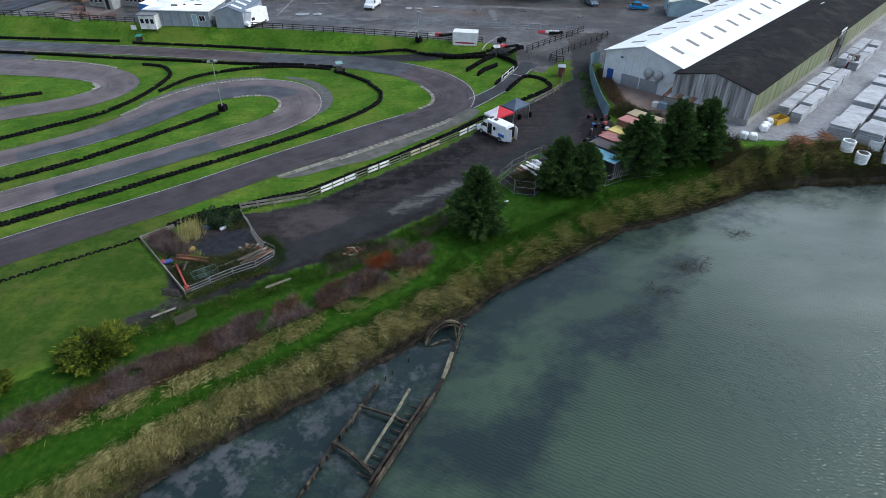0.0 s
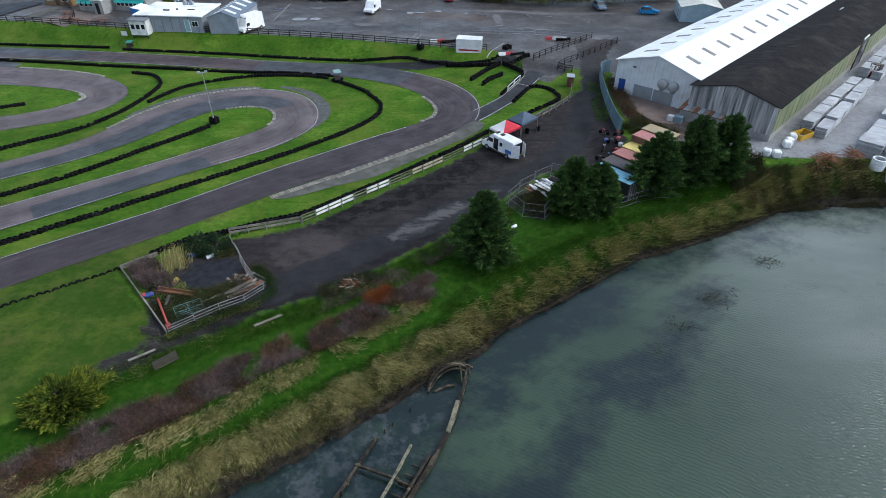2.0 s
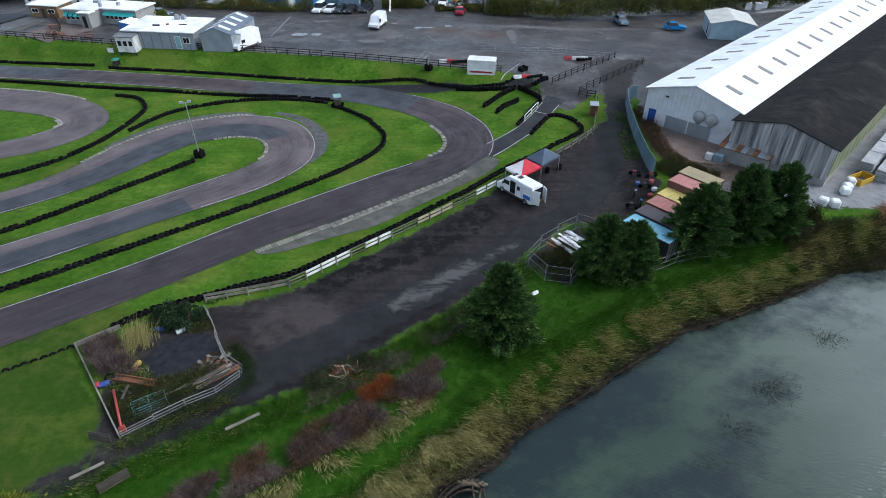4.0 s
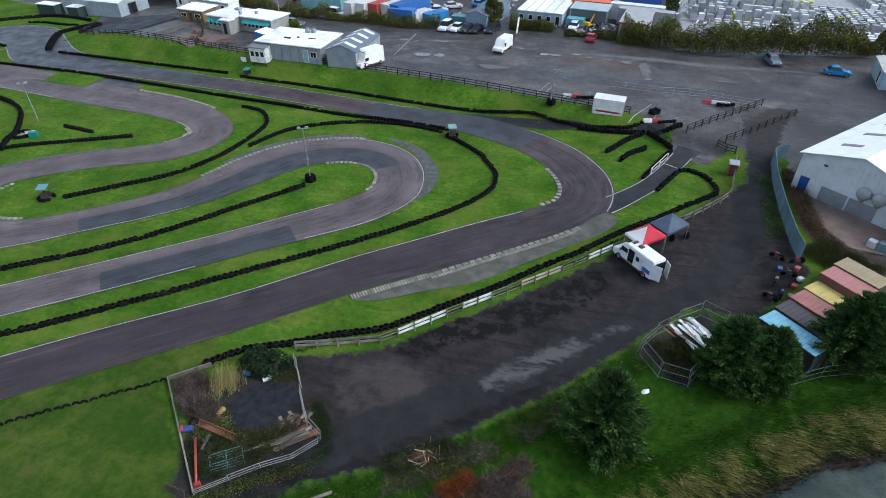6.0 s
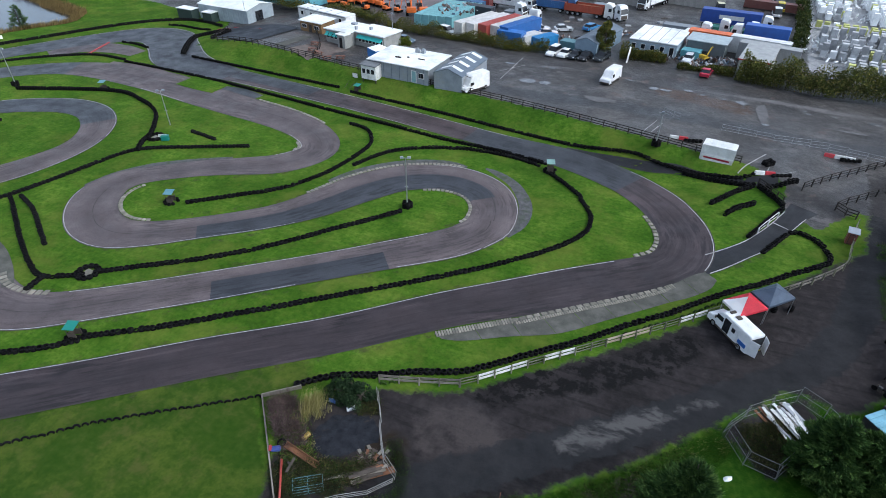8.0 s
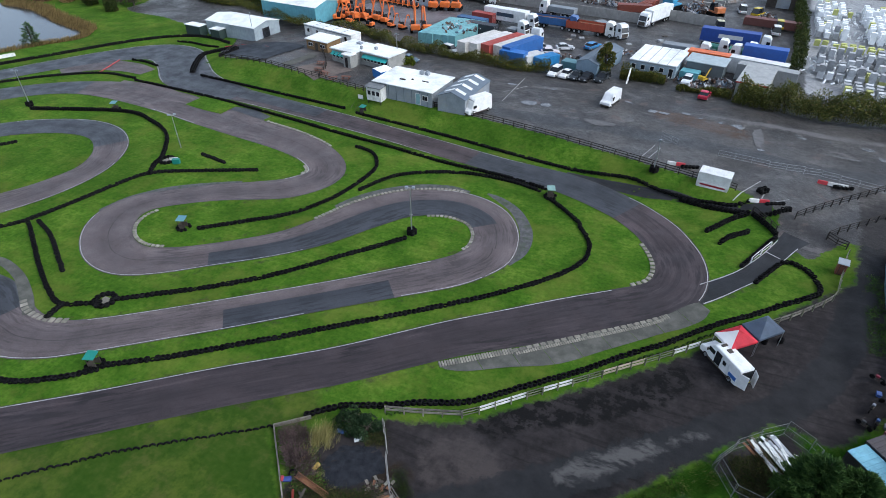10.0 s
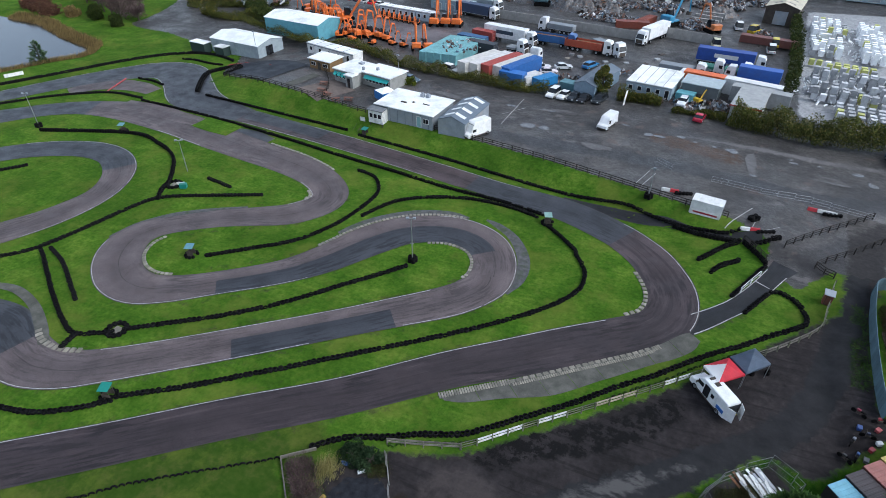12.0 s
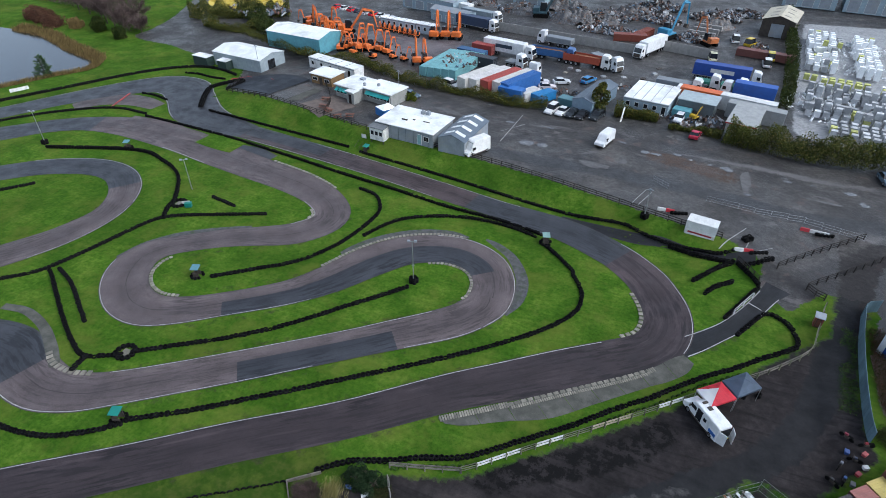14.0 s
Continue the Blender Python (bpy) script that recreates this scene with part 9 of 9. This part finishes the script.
PACKS = [pack_mesh(PACK_W), pack_mesh(PACK_G), pack_mesh(PACK_Y)]
rows = []
for x0, y0, nx, ny, kind, hi in ((22, 192, 4, 16, 0, 2), (33, 190, 3, 18, 0, 2), (46, 192, 3, 14, 0, 2), (21, 182, 16, 2, 2, 1), (21, 172, 14, 3, 1, 2), (20, 160, 15, 4, 1, 2), (24, 150, 14, 4, 1, 1), (24, 216, 5, 4, 1, 1), (44, 160, 12, 8, 1, 1), (40, 148, 14, 4, 0, 1), (60, 176, 10, 12, 1, 1)):
    for i in range(nx):
        for j in range(ny):
            if random.random() < 0.12:
                continue
            for k in range(hi if random.random() < 0.6 else 1):
                rows.append((x0 + i * 1.75 + j * 0.12 + random.uniform(-0.15, 0.15), y0 + j * 1.9 - i * 0.35, k, kind if random.random() < 0.85 else random.choice((0, 1, 2))))
rows.sort(key=lambda r: r[1])
for x, y, k, kind in rows[:300]:
    o = tagged(new("block_pack", PACKS[kind]), ("white wrapped", "grey", "yellow wrapped")[kind] + " pack of building blocks on a pallet", "block pack", "block packs", "")
    o.matrix_world = pose(x, y, LOTZ + 1.32 * k, 0, 0, random.uniform(-6, 6) - 8)
for kind in range(3):
    me = PACKS[kind]
    pv = np.array([v.co[:] for v in me.vertices])
    pf = np.array([p.vertices[:] for p in me.polygons])
    vs, fs = [], []
    for x, y, k, kk in rows[300:]:
        if kk == kind:
            m = np.array(pose(x, y, LOTZ + 1.32 * k, 0, 0, random.uniform(-6, 6) - 8))
            fs.append(pf + len(vs) * len(pv))
            vs.append(pv @ m[:3, :3].T + m[:3, 3])
    if vs:
        raw("block_packs", np.concatenate(vs).tolist(), np.concatenate(fs).tolist(), (PACK_W, PACK_G, PACK_Y)[kind], kind="stuff", label="far packs of building blocks in rows", category="block packs")
JUNK = rough_mat("scrap_metal", (0.02, 0.02, 0.022), (0.2, 0.2, 0.205), 2.5, 9, 0.6, 0.3, 0.5, stain=(0.12, 0.07, 0.04))
for x, y, rx, ry, h, r in ((-42, 213, 8, 6, 3.4, 10), (-34, 217, 6, 5, 2.6, 0), (-60, 216, 9, 4, 2.4, -10), (-50, 226, 8, 5, 3, 0), (-7, 206, 3.4, 2.2, 1.8, 30), (-26, 224, 8, 4, 3, 0), (-1.5, 222, 6, 4, 2.4, 20), (-80, 222, 10, 4, 2.0, -12)):
    heap("scrap_mound", x, y, rx, ry, h, JUNK, "heap of mixed grey scrap metal", "scrap heap", x, r, LOTZ, 34)
    stick_pile("scrap_pile", x, y, rx, ry, h * 1.25, 70, [JUNK, STEEL, RUSTY, GREY_SHEET, WOOD_DARK, paint(0.05, 0.12, 0.2)], "loose scrap lying on the heap", "scrap", 1.6, 0.12, r, 1.5, LOTZ, True)
wall = thing("bay_wall", pose(-70, 194.5, LOTZ, 0, 0, -9), "weathered grey concrete panel wall", "wall")
for k in range(17):
    part("panel", boxes((k * 3.0, -0.1, 0, k * 3.0 + 2.94, 0.1, 2.4), bevel=0.02), BRICKISH, wall)
wall = thing("bay_wall", pose(-13.5, 193, LOTZ, 0, 0, -14), "weathered grey concrete panel wall", "wall")
for k in range(6):
    part("panel", boxes((k * 2.4, -0.1, 0, k * 2.4 + 2.36, 0.1, 2.6), bevel=0.02), BRICKISH, wall)
for k in range(5):
    wall = thing("bay_wall", pose(-9 + 0.8 * k, 207 + 4.2 * k, LOTZ, 0, 0, -12), "concrete block storage bay wall", "wall")
    for j in range(5):
        part("block", boxes((j * 1.5, -0.4, 0, j * 1.5 + 1.46, 0.4, 1.5), bevel=0.03), BRICKISH, wall)
for x, y, rot, L, c in ((-27, 196, 12, 9, (0.2, 0.05, 0.03)), (-20, 199, 70, 8, (0.2, 0.05, 0.03)), (5.0, 196, -10, 14, (0.14, 0.05, 0.04))):
    container(x, y, rot, L, c, "rusty red open skip container", None, 1.9, "skips")
for x, y, c, lab in ((8.6, 207, (0.5, 0.36, 0.02), "yellow loader by the barn"), (4.5, 209, (0.7, 0.7, 0.7), "white plant trailer by the barn"), (12.5, 190, (0.7, 0.7, 0.7), "white flatbed van by the fence"), (13.4, 196, (0.55, 0.45, 0.03), "yellow mobile crane by the fence"), (-0.6, 190, (0.7, 0.68, 0.5), "white and yellow tractor unit")):
    car(x, y, random.uniform(0, 180), c, lab, 4.6, 2.0, 2.2, True, LOTZ, "")
for k in range(9):
    car(-118 + k * 3.1, 196 - k * 0.7, 75, random.choice(((0.5, 0.5, 0.52), (0.6, 0.02, 0.03), (0.04, 0.05, 0.07), (0.7, 0.7, 0.7))), "car parked outside an industrial unit", z=LOTZ, group="far cars")
mesh_fence([(-34, 178.6), (-20, 177), (-10, 176.5)], "grey palisade fence beside the yard road", 2.0, 3.0)
mesh_fence([(-22, 163), (-16, 164.5), (-8, 166)], "grey palisade fence beside the yard road", 2.0, 3.0)

# wreck of a barge in the creek
WRECK = rough_mat("wet_rotten_timber", (0.008, 0.007, 0.006), (0.045, 0.036, 0.026), 3.0, 25, 0.85, 0, 0.5, stain=(0.15, 0.125, 0.08), vary=0.4, spec=0.2)
ALGAE = rough_mat("pale_timber", (0.04, 0.038, 0.022), (0.24, 0.22, 0.14), 4.0, 22, 0.7, 0, 0.4, stain=(0.03, 0.03, 0.015))
wk = thing("barge_wreck", pose(0, 0, WATER_Z), "rotten timber ribs of a sunken barge", "shipwreck")


def timber(pts, w, h, m=WRECK, z=0.12, name="plank"):
    p = spline([(x, y, zz) for x, y, zz in pts], 0.6) if len(pts) > 2 else np.array(pts, float)
    for a, b in zip(p[:-1], p[1:]):
        d = Vector(b) - Vector(a)
        bm = boxes((-d.length / 2 - 0.02, -w / 2 * random.uniform(0.7, 1.1), -h / 2, d.length / 2 + 0.02, w / 2 * random.uniform(0.7, 1.1), h / 2), bevel=0.02)
        o = part(name, bm, m, wk)
        o.matrix_local = Matrix.Translation((Vector(a) + Vector(b)) / 2 + Vector((0, 0, z))) @ d.to_track_quat('X', 'Z').to_matrix().to_4x4()


timber([(1.0, 35.4, 0.4), (0.65, 33.8, 0.25), (0.1, 31.9, 0.2), (-0.9, 29.2, 0.18), (-2.4, 26.2, 0.15), (-3.8, 23.4, 0.12), (-5.3, 20.4, 0.05), (-6.8, 17.6, -0.1)], 0.28, 0.3)
timber([(-1.6, 28.6, 0.2), (-2.9, 26.0, 0.18), (-4.2, 23.4, 0.15), (-5.1, 21.6, 0.1)], 0.2, 0.3)
timber([(0.35, 33.0, 0.5), (0.0, 31.6, 0.45), (-0.35, 30.4, 0.35)], 0.34, 0.2, ALGAE)
timber([(-2.9, 29.2, 0.5), (-3.7, 27.2, 0.45), (-4.6, 25.2, 0.4), (-5.6, 23.0, 0.3)], 0.2, 0.14, ALGAE)
timber([(-5.4, 30.0, 0.1), (-6.2, 28.2, 0.2), (-7.1, 26.3, 0.2), (-8.0, 24.4, 0.25), (-8.9, 22.2, 0.1), (-9.8, 20.2, -0.1)], 0.16, 0.25)
timber([(-6.6, 27.8, 0.3), (-3.6, 26.7, 0.35)], 0.2, 0.2)
timber([(-3.8, 26.7, 0.3), (-2.6, 26.2, 0.3)], 0.18, 0.2)
timber([(-8.0, 24.5, 0.35), (-6.9, 23.9, 0.4), (-5.4, 22.6, 0.35), (-5.0, 22.2, 0.3)], 0.26, 0.26)
for t in np.linspace(0, 1, 9):
    a = Vector((-1.9 - 3.2 * t, 27.6 - 5.6 * t, 0.05))
    timber([tuple(a), tuple(a + Vector((-0.9, 0.35, 0.05)))], 0.1, 0.12)
for t in np.linspace(0, 1, 12):
    a = Vector((-5.6 - 3.6 * t, 29.6 - 8.4 * t, -0.3))
    timber([tuple(a), tuple(a + Vector((0.03, 0.02, 0.75 + 0.2 * math.sin(t * 40))))], 0.14, 0.14, name="rib")
# broken bow: a thin strake arched over leaning rib ends
timber([(-1.9, 34.2, 0.0), (-1.65, 35.0, 0.3), (-1.1, 35.7, 0.6), (-0.3, 36.2, 0.8), (0.6, 36.35, 0.8), (1.15, 36.0, 0.6)], 0.16, 0.2)
timber([(-1.7, 34.5, 0.1), (-1.2, 35.3, 0.4), (-0.5, 35.8, 0.65), (0.3, 36.0, 0.72), (1.0, 35.9, 0.55)], 0.12, 0.14)
timber([(-2.0, 34.6, -0.05), (-1.75, 35.4, 0.2), (-1.2, 36.1, 0.45), (-0.4, 36.55, 0.6), (0.5, 36.6, 0.62)], 0.14, 0.16)
timber([(-1.5, 34.3, -0.1), (-0.7, 34.7, 0.05), (0.1, 34.95, 0.05)], 0.2, 0.14)
for t in np.linspace(0, 1, 15):
    top = Vector((-1.85 + 2.9 * t, 34.5 + 2.0 * math.sin(0.15 + t * 1.9), 0.1 + 0.75 * math.sin(t * 2.4)))
    timber([tuple(top), tuple(top + Vector((-0.75 * math.cos(t * 2.3), 0.35 + 0.4 * t, -0.5 - 0.3 * t)))], 0.24, 0.1, name="rib")
for a, b in (((0.5, 36.4, 0.85), (0.75, 35.0, 0.1)), ((1.1, 36.1, 0.75), (0.8, 34.9, 0.15)), ((1.2, 36.4, 0.5), (1.35, 35.6, 0.3)), ((0.2, 36.6, 0.8), (1.3, 36.2, 0.7)), ((-0.2, 36.3, 0.85), (0.9, 36.7, 0.6))):
    timber([a, b], 0.13, 0.12, name="rib")
for x, y in ((-4.9, 30.6), (-4.4, 31.2), (-3.2, 32.5), (-6.0, 18.6)):
    timber([(x, y, -0.3), (x + 0.05, y, 0.35)], 0.1, 0.1, name="stump")
for x, y, n in ((23.4, 45.2, 320), (24.6, 46.0, 200), (19.7, 41.7, 280), (30.8, 51.2, 360), (16.9, 38.7, 140)):
    c = np.stack([RND.normal(x, 0.9, n), RND.normal(y, 0.6, n), np.full(n, WATER_Z - 0.2)], 1)
    v, f = blade_mesh(c, c + np.stack([RND.normal(0, 0.3, n), RND.normal(0, 0.3, n), RND.uniform(0.2, 0.5, n)], 1), 0.016)
    stuff("water_weed", v, f, SEDGE, "dead weed stalks standing in the water", "weed")

# puddles and repairs on the old tarmac
PUDDLE = rough_mat("puddle", (0.08, 0.08, 0.084), (0.17, 0.17, 0.175), 1, 4, 0.1, 0, 0.0)
REPAIR = rough_mat("old_concrete_repair", (0.065, 0.063, 0.064), (0.125, 0.12, 0.12), 1.2, 14, 0.7, 0, 0.2, stain=(0.06, 0.056, 0.056))


def blot(x, y, rx, ry, rot, material, label, category, lift=0.012, n=26):
    """A flat patch with an uneven edge."""
    bm = bmesh.new()
    ring = []
    for k in range(n):
        a = 2 * math.pi * k / n
        r = 1 + 0.45 * noise.noise((math.cos(a) * 1.4 + x, math.sin(a) * 1.4 + y, 1.0)) + 0.2 * noise.noise((math.cos(a) * 4 + x, math.sin(a) * 4 + y, 2.0))
        p = Matrix.Rotation(radians(rot), 3, 'Z') @ Vector((math.cos(a) * rx * r, math.sin(a) * ry * r, 0))
        ring.append(bm.verts.new((x + p.x, y + p.y, gz(x + p.x, y + p.y) + 0.045 + lift)))
    bm.faces.new(ring)
    bmesh.ops.triangulate(bm, faces=bm.faces[:])
    obj(category, bm, material, label=label, category=category, kind="structure")


for x, y, rx, ry, rot in ((-30.1, 123.0, 1.5, 1.1, 10), (-27.1, 123.2, 1.1, 0.9, 0), (-8.7, 128.1, 0.8, 0.7, 20), (-6.7, 128.0, 1.1, 0.5, 0), (-3.0, 129.3, 0.8, 0.5, -10), (5.6, 127.0, 1.2, 0.9, -25), (2.7, 127.5, 0.4, 0.3, 0), (-0.6, 128.2, 0.4, 0.3, 0), (14.9, 128.0, 0.5, 0.35, 0), (15.3, 127.0, 0.7, 0.4, 0),
                          (19.4, 127.6, 0.6, 0.5, 0), (24.9, 127.1, 0.9, 0.6, 10), (26.6, 124.0, 0.8, 0.8, 40), (-27.7, 131.4, 0.7, 0.3, 0), (-29.4, 131.6, 0.5, 0.25, 0), (-35.9, 130.9, 1.0, 0.5, 0), (-13.2, 130.6, 0.9, 0.3, -20), (-43, 138, 0.7, 0.3, 0), (9, 119, 0.7, 0.35, 0)):
    blot(x, y, rx, ry, rot, PUDDLE, "shallow puddle on the old tarmac", "puddle")
for x, y, rx, ry, rot in ((-16.4, 119.2, 2.8, 1.1, -4), (-11.8, 122.6, 0.7, 1.2, 0), (8.7, 123.5, 0.8, 4.6, 0), (-50, 131, 3.4, 0.9, -10), (-45, 125, 2.6, 0.8, 20), (21.1, 122.4, 3.4, 0.4, -4)):
    blot(x, y, rx, ry, rot, REPAIR, "pale worn repair in the car park surface", "repair", 0.004)

# ---- far yards and the land behind the pond ----
def debris_mat():
    m, nt, ns, ln, b = mat("mixed_scrap")
    g = nt.nodes.new("ShaderNodeNewGeometry")
    col = ramp(nt, g.outputs["Random Per Island"], [(0.0, (0.02, 0.02, 0.022)), (0.25, (0.06, 0.05, 0.045)), (0.42, (0.16, 0.07, 0.04)), (0.55, (0.12, 0.12, 0.125)), (0.72, (0.3, 0.3, 0.31)), (0.86, (0.05, 0.12, 0.2)), (0.92, (0.6, 0.6, 0.6))])
    ln.new(mix(nt, ramp(nt, noise_of(nt, 6, 4), [(0.35, 0.5), (0.6, 0.0)]), col, (0.03, 0.026, 0.024)), b.inputs["Base Color"])
    b.inputs["Roughness"].default_value = 0.6
    return m


SCRAP_MIX = debris_mat()


def debris(x, y, rx, ry, high, n, size, label, material=SCRAP_MIX, z=LOTZ, rot=0.0):
    """A heap of many tumbled plates, bars and boxes."""
    t, r = RND.uniform(0, 6.283, n), np.sqrt(RND.uniform(0, 1, n))
    px, py = np.cos(t) * r * rx, np.sin(t) * r * ry
    pz = high * (1 - r) ** 0.8 * RND.uniform(0.4, 1.1, n) + 0.1
    ca, sa = math.cos(radians(rot)), math.sin(radians(rot))
    c = np.stack([x + px * ca - py * sa, y + px * sa + py * ca, z + pz], 1)
    a = RND.normal(size=(n, 3))
    a /= np.linalg.norm(a, axis=1)[:, None]
    b = np.cross(a, RND.normal(size=(n, 3)))
    b /= np.linalg.norm(b, axis=1)[:, None]
    d = np.cross(a, b)
    s = size * RND.uniform(0.35, 1.5, n)
    a, b, d = a * s[:, None], b * (s * RND.uniform(0.2, 0.7, n))[:, None], d * (s * RND.uniform(0.05, 0.35, n))[:, None]
    v = np.stack([c + i * a + j * b + k * d for k in (-1, 1) for j in (-1, 1) for i in (-1, 1)], 1).reshape(-1, 3)
    q = np.array([(0, 2, 3, 1), (4, 5, 7, 6), (0, 1, 5, 4), (2, 6, 7, 3), (0, 4, 6, 2), (1, 3, 7, 5)])
    f = (np.arange(n)[:, None, None] * 8 + q[None]).reshape(-1, 4)
    return stuff("scrap_heap", v, f.tolist(), material, label, "scrap")


for x, y, rx, ry, h, n in ((-41, 214, 9, 6, 3.6, 900), (-33, 219, 7, 5, 3.2, 600), (-60, 217, 9, 4, 2.4, 500), (-50, 227, 9, 5, 3, 500), (-7, 205.5, 4, 2.6, 2.2, 350), (-25, 224, 9, 4, 3, 600), (-2, 232, 8, 4, 2.6, 400), (-30, 205, 9, 4, 1.6, 400),
                           (-16, 222, 5, 4, 2.2, 300), (6, 240, 7, 3, 2.2, 300), (-80, 222, 9, 5, 2.6, 400), (-20, 238, 9, 5, 3.2, 400)):
    debris(x, y, rx, ry, h, n, 0.55, "heap of mixed scrap metal in the yard")
debris(10.5, 203, 3, 9, 0.5, 120, 0.5, "loose pallets and plant along the yard fence")
debris(-2, 147.5, 9, 4, 0.5, 220, 0.4, "clutter between the sheds of the yard")
debris(-14, 159, 6, 4, 0.4, 90, 0.4, "clutter beside the yard road")
debris(-30, 150, 6, 4, 0.4, 120, 0.4, "clutter among parked trailers")
debris(-57, 155.5, 5, 6, 0.1, 50, 0.4, "oddments on the turquoise container roofs", z=LOTZ + 2.55)
debris(30, 166, 14, 12, 0.4, 260, 0.35, "broken blocks between the packs", PACK_W)
debris(36, 205, 12, 16, 0.4, 260, 0.35, "broken blocks between the packs", PACK_W)
debris(-152, 190, 14, 9, 1.0, 260, 0.9, "yellow plant parts in a far yard", paint(0.55, 0.42, 0.05))
debris(-140, 184, 12, 7, 0.8, 200, 0.7, "mixed parts in a far yard")
for k in range(22):
    cx, cy, sx, sy = ((-110, 172, 6, 4), (-87, 158, 8, 3), (-102, 163, 4, 4))[k % 3]
    excavator(cx + random.uniform(-sx, sx), cy + random.uniform(-sy, sy), random.uniform(0, 180), "orange tracked excavator with raised arm", random.uniform(0.6, 1.0), (random.uniform(0.4, 0.9), random.uniform(1.0, 1.35)))
for k in range(3):
    portacabin(-94.5 + 6.4 * k, 182.6 - 0.95 * k, -9, 6.1, 2.6, "white and blue site cabin behind mini excavators", paint(0.42, 0.52, 0.6), 3)
for x, y, rot, c, lab in ((-39.5, 158, 76, (0.7, 0.72, 0.74), "white lorry nosing into the row"), (-22.4, 171, -40, (0.68, 0.7, 0.72), "white lorry by the yard road"), (-3.4, 162.6, -8, (0.72, 0.74, 0.75), "white lorry cab among trailers"), (-44, 186, 170, (0.7, 0.7, 0.72), "white lorry by the concrete wall")):
    lorry(x, y, rot, c, (0.2, 0.22, 0.24), lab, 8, 2.4)
for k in range(26):
    x, y = random.uniform(-60, -4), random.uniform(160, 178)
    if -48 < x < -20 and y > 168:
        continue
    obj("pallet", boxes((-0.6, -0.5, 0, 0.6, 0.5, random.choice((0.15, 0.4, 0.9))), bevel=0.02), random.choice((WOOD_GREY, SLAB, STEEL, WOOD_DARK)), label="loaded pallet standing in the yard", category="pallet", group="yard pallets").matrix_world = pose(x, y, LOTZ, 0, 0, random.uniform(0, 90))
mesh_fence([(2.9, 114.1), (10.2, 113.3), (17.4, 113.9), (25.2, 112.5)], "low grey crowd barrier across the car park", 1.0, 2.4, STEEL, 0, 0.022)
mesh_fence([(-5.9, 117.6), (-3.3, 115.7)], "low grey crowd barrier by the bank fence", 1.0, 2.0, STEEL, 0, 0.022)


def bare_tree(x, y, high, radius, label, material=TWIG, n=2600):
    root = thing("tree", pose(x, y, gz(x, y), 0, 0, RND.uniform(0, 360)), label, "tree", "bare trees by the pond")
    bm = bmesh.new()
    rod(bm, (0, 0, -0.2), (0.1, 0.05, high * 0.5), 0.22, 0.12, 7)
    rod(bm, (0.1, 0.05, high * 0.5), (0.0, 0.1, high * 0.9), 0.12, 0.03, 6)
    part("trunk", bm, BARK, root)
    base, tip = [], []
    for k in range(12):
        a, t = k * 2.4 + RND.normal(0, 0.3), RND.uniform(0.2, 0.7)
        p0 = np.array([0.05, 0.03, high * t])
        p1 = np.array([math.cos(a) * radius * RND.uniform(0.6, 1), math.sin(a) * radius * RND.uniform(0.6, 1), high * min(1.0, t + RND.uniform(0.2, 0.4))])
        bm = bmesh.new()
        rod(bm, tuple(p0), tuple(p1), 0.07, 0.02, 5)
        part("limb", bm, BARK, root)
        s = RND.uniform(0.25, 1.0, (n // 12, 1))
        q = p0 + (p1 - p0) * s + RND.normal(0, 0.25, (n // 12, 3))
        base.append(q)
        tip.append(q + (p1 - p0) * 0.16 + RND.normal(0, 0.45, q.shape) + np.array([0, 0, 0.5]))
    v, f = blade_mesh(np.concatenate(base), np.concatenate(tip), 0.025)
    raw("crown", v.tolist(), f, material, root, label="bare grey-brown twigs")


for x, y, h, r in ((-181, 157, 9, 4), (-174, 154, 10, 4.4), (-168, 152, 8, 3.6), (-188, 161, 8, 4), (-196, 163, 8, 4.2), (-205, 166, 8, 4), (-163, 154, 5, 3), (-172, 162, 7, 4), (-180, 166, 8, 4)):
    bare_tree(x, y, h, r, "bare winter tree behind the pond")
for x, y, h, r, m in ((-176, 150, 4, 3, BUSH), (-201, 150, 3.4, 4, TWIG_RED), (-194, 148, 3, 4, TWIG_RED), (-208, 152, 3.4, 4.5, TWIG_RED), (-186, 150, 2.6, 3, REED), (-164, 147, 3, 2.4, BUSH)):
    tree(x, y, h, r, m, "dense scrub beside the pond", ball, 5000, None, 0.2, 36, 0.0, category="bush", name="bush")
hedge_run([(-160, 172), (-152, 176), (-142, 181), (-132, 188)], 3.6, 4.0, 16000, LUSH, "green hedge round the far yard", 0.4, 0.22)
hedge_run([(-150, 168), (-142, 165), (-134, 166), (-128, 170)], 2.2, 3.0, 7000, AUTUMN, "scrub beside the turquoise shed", 0.4, 0.18)
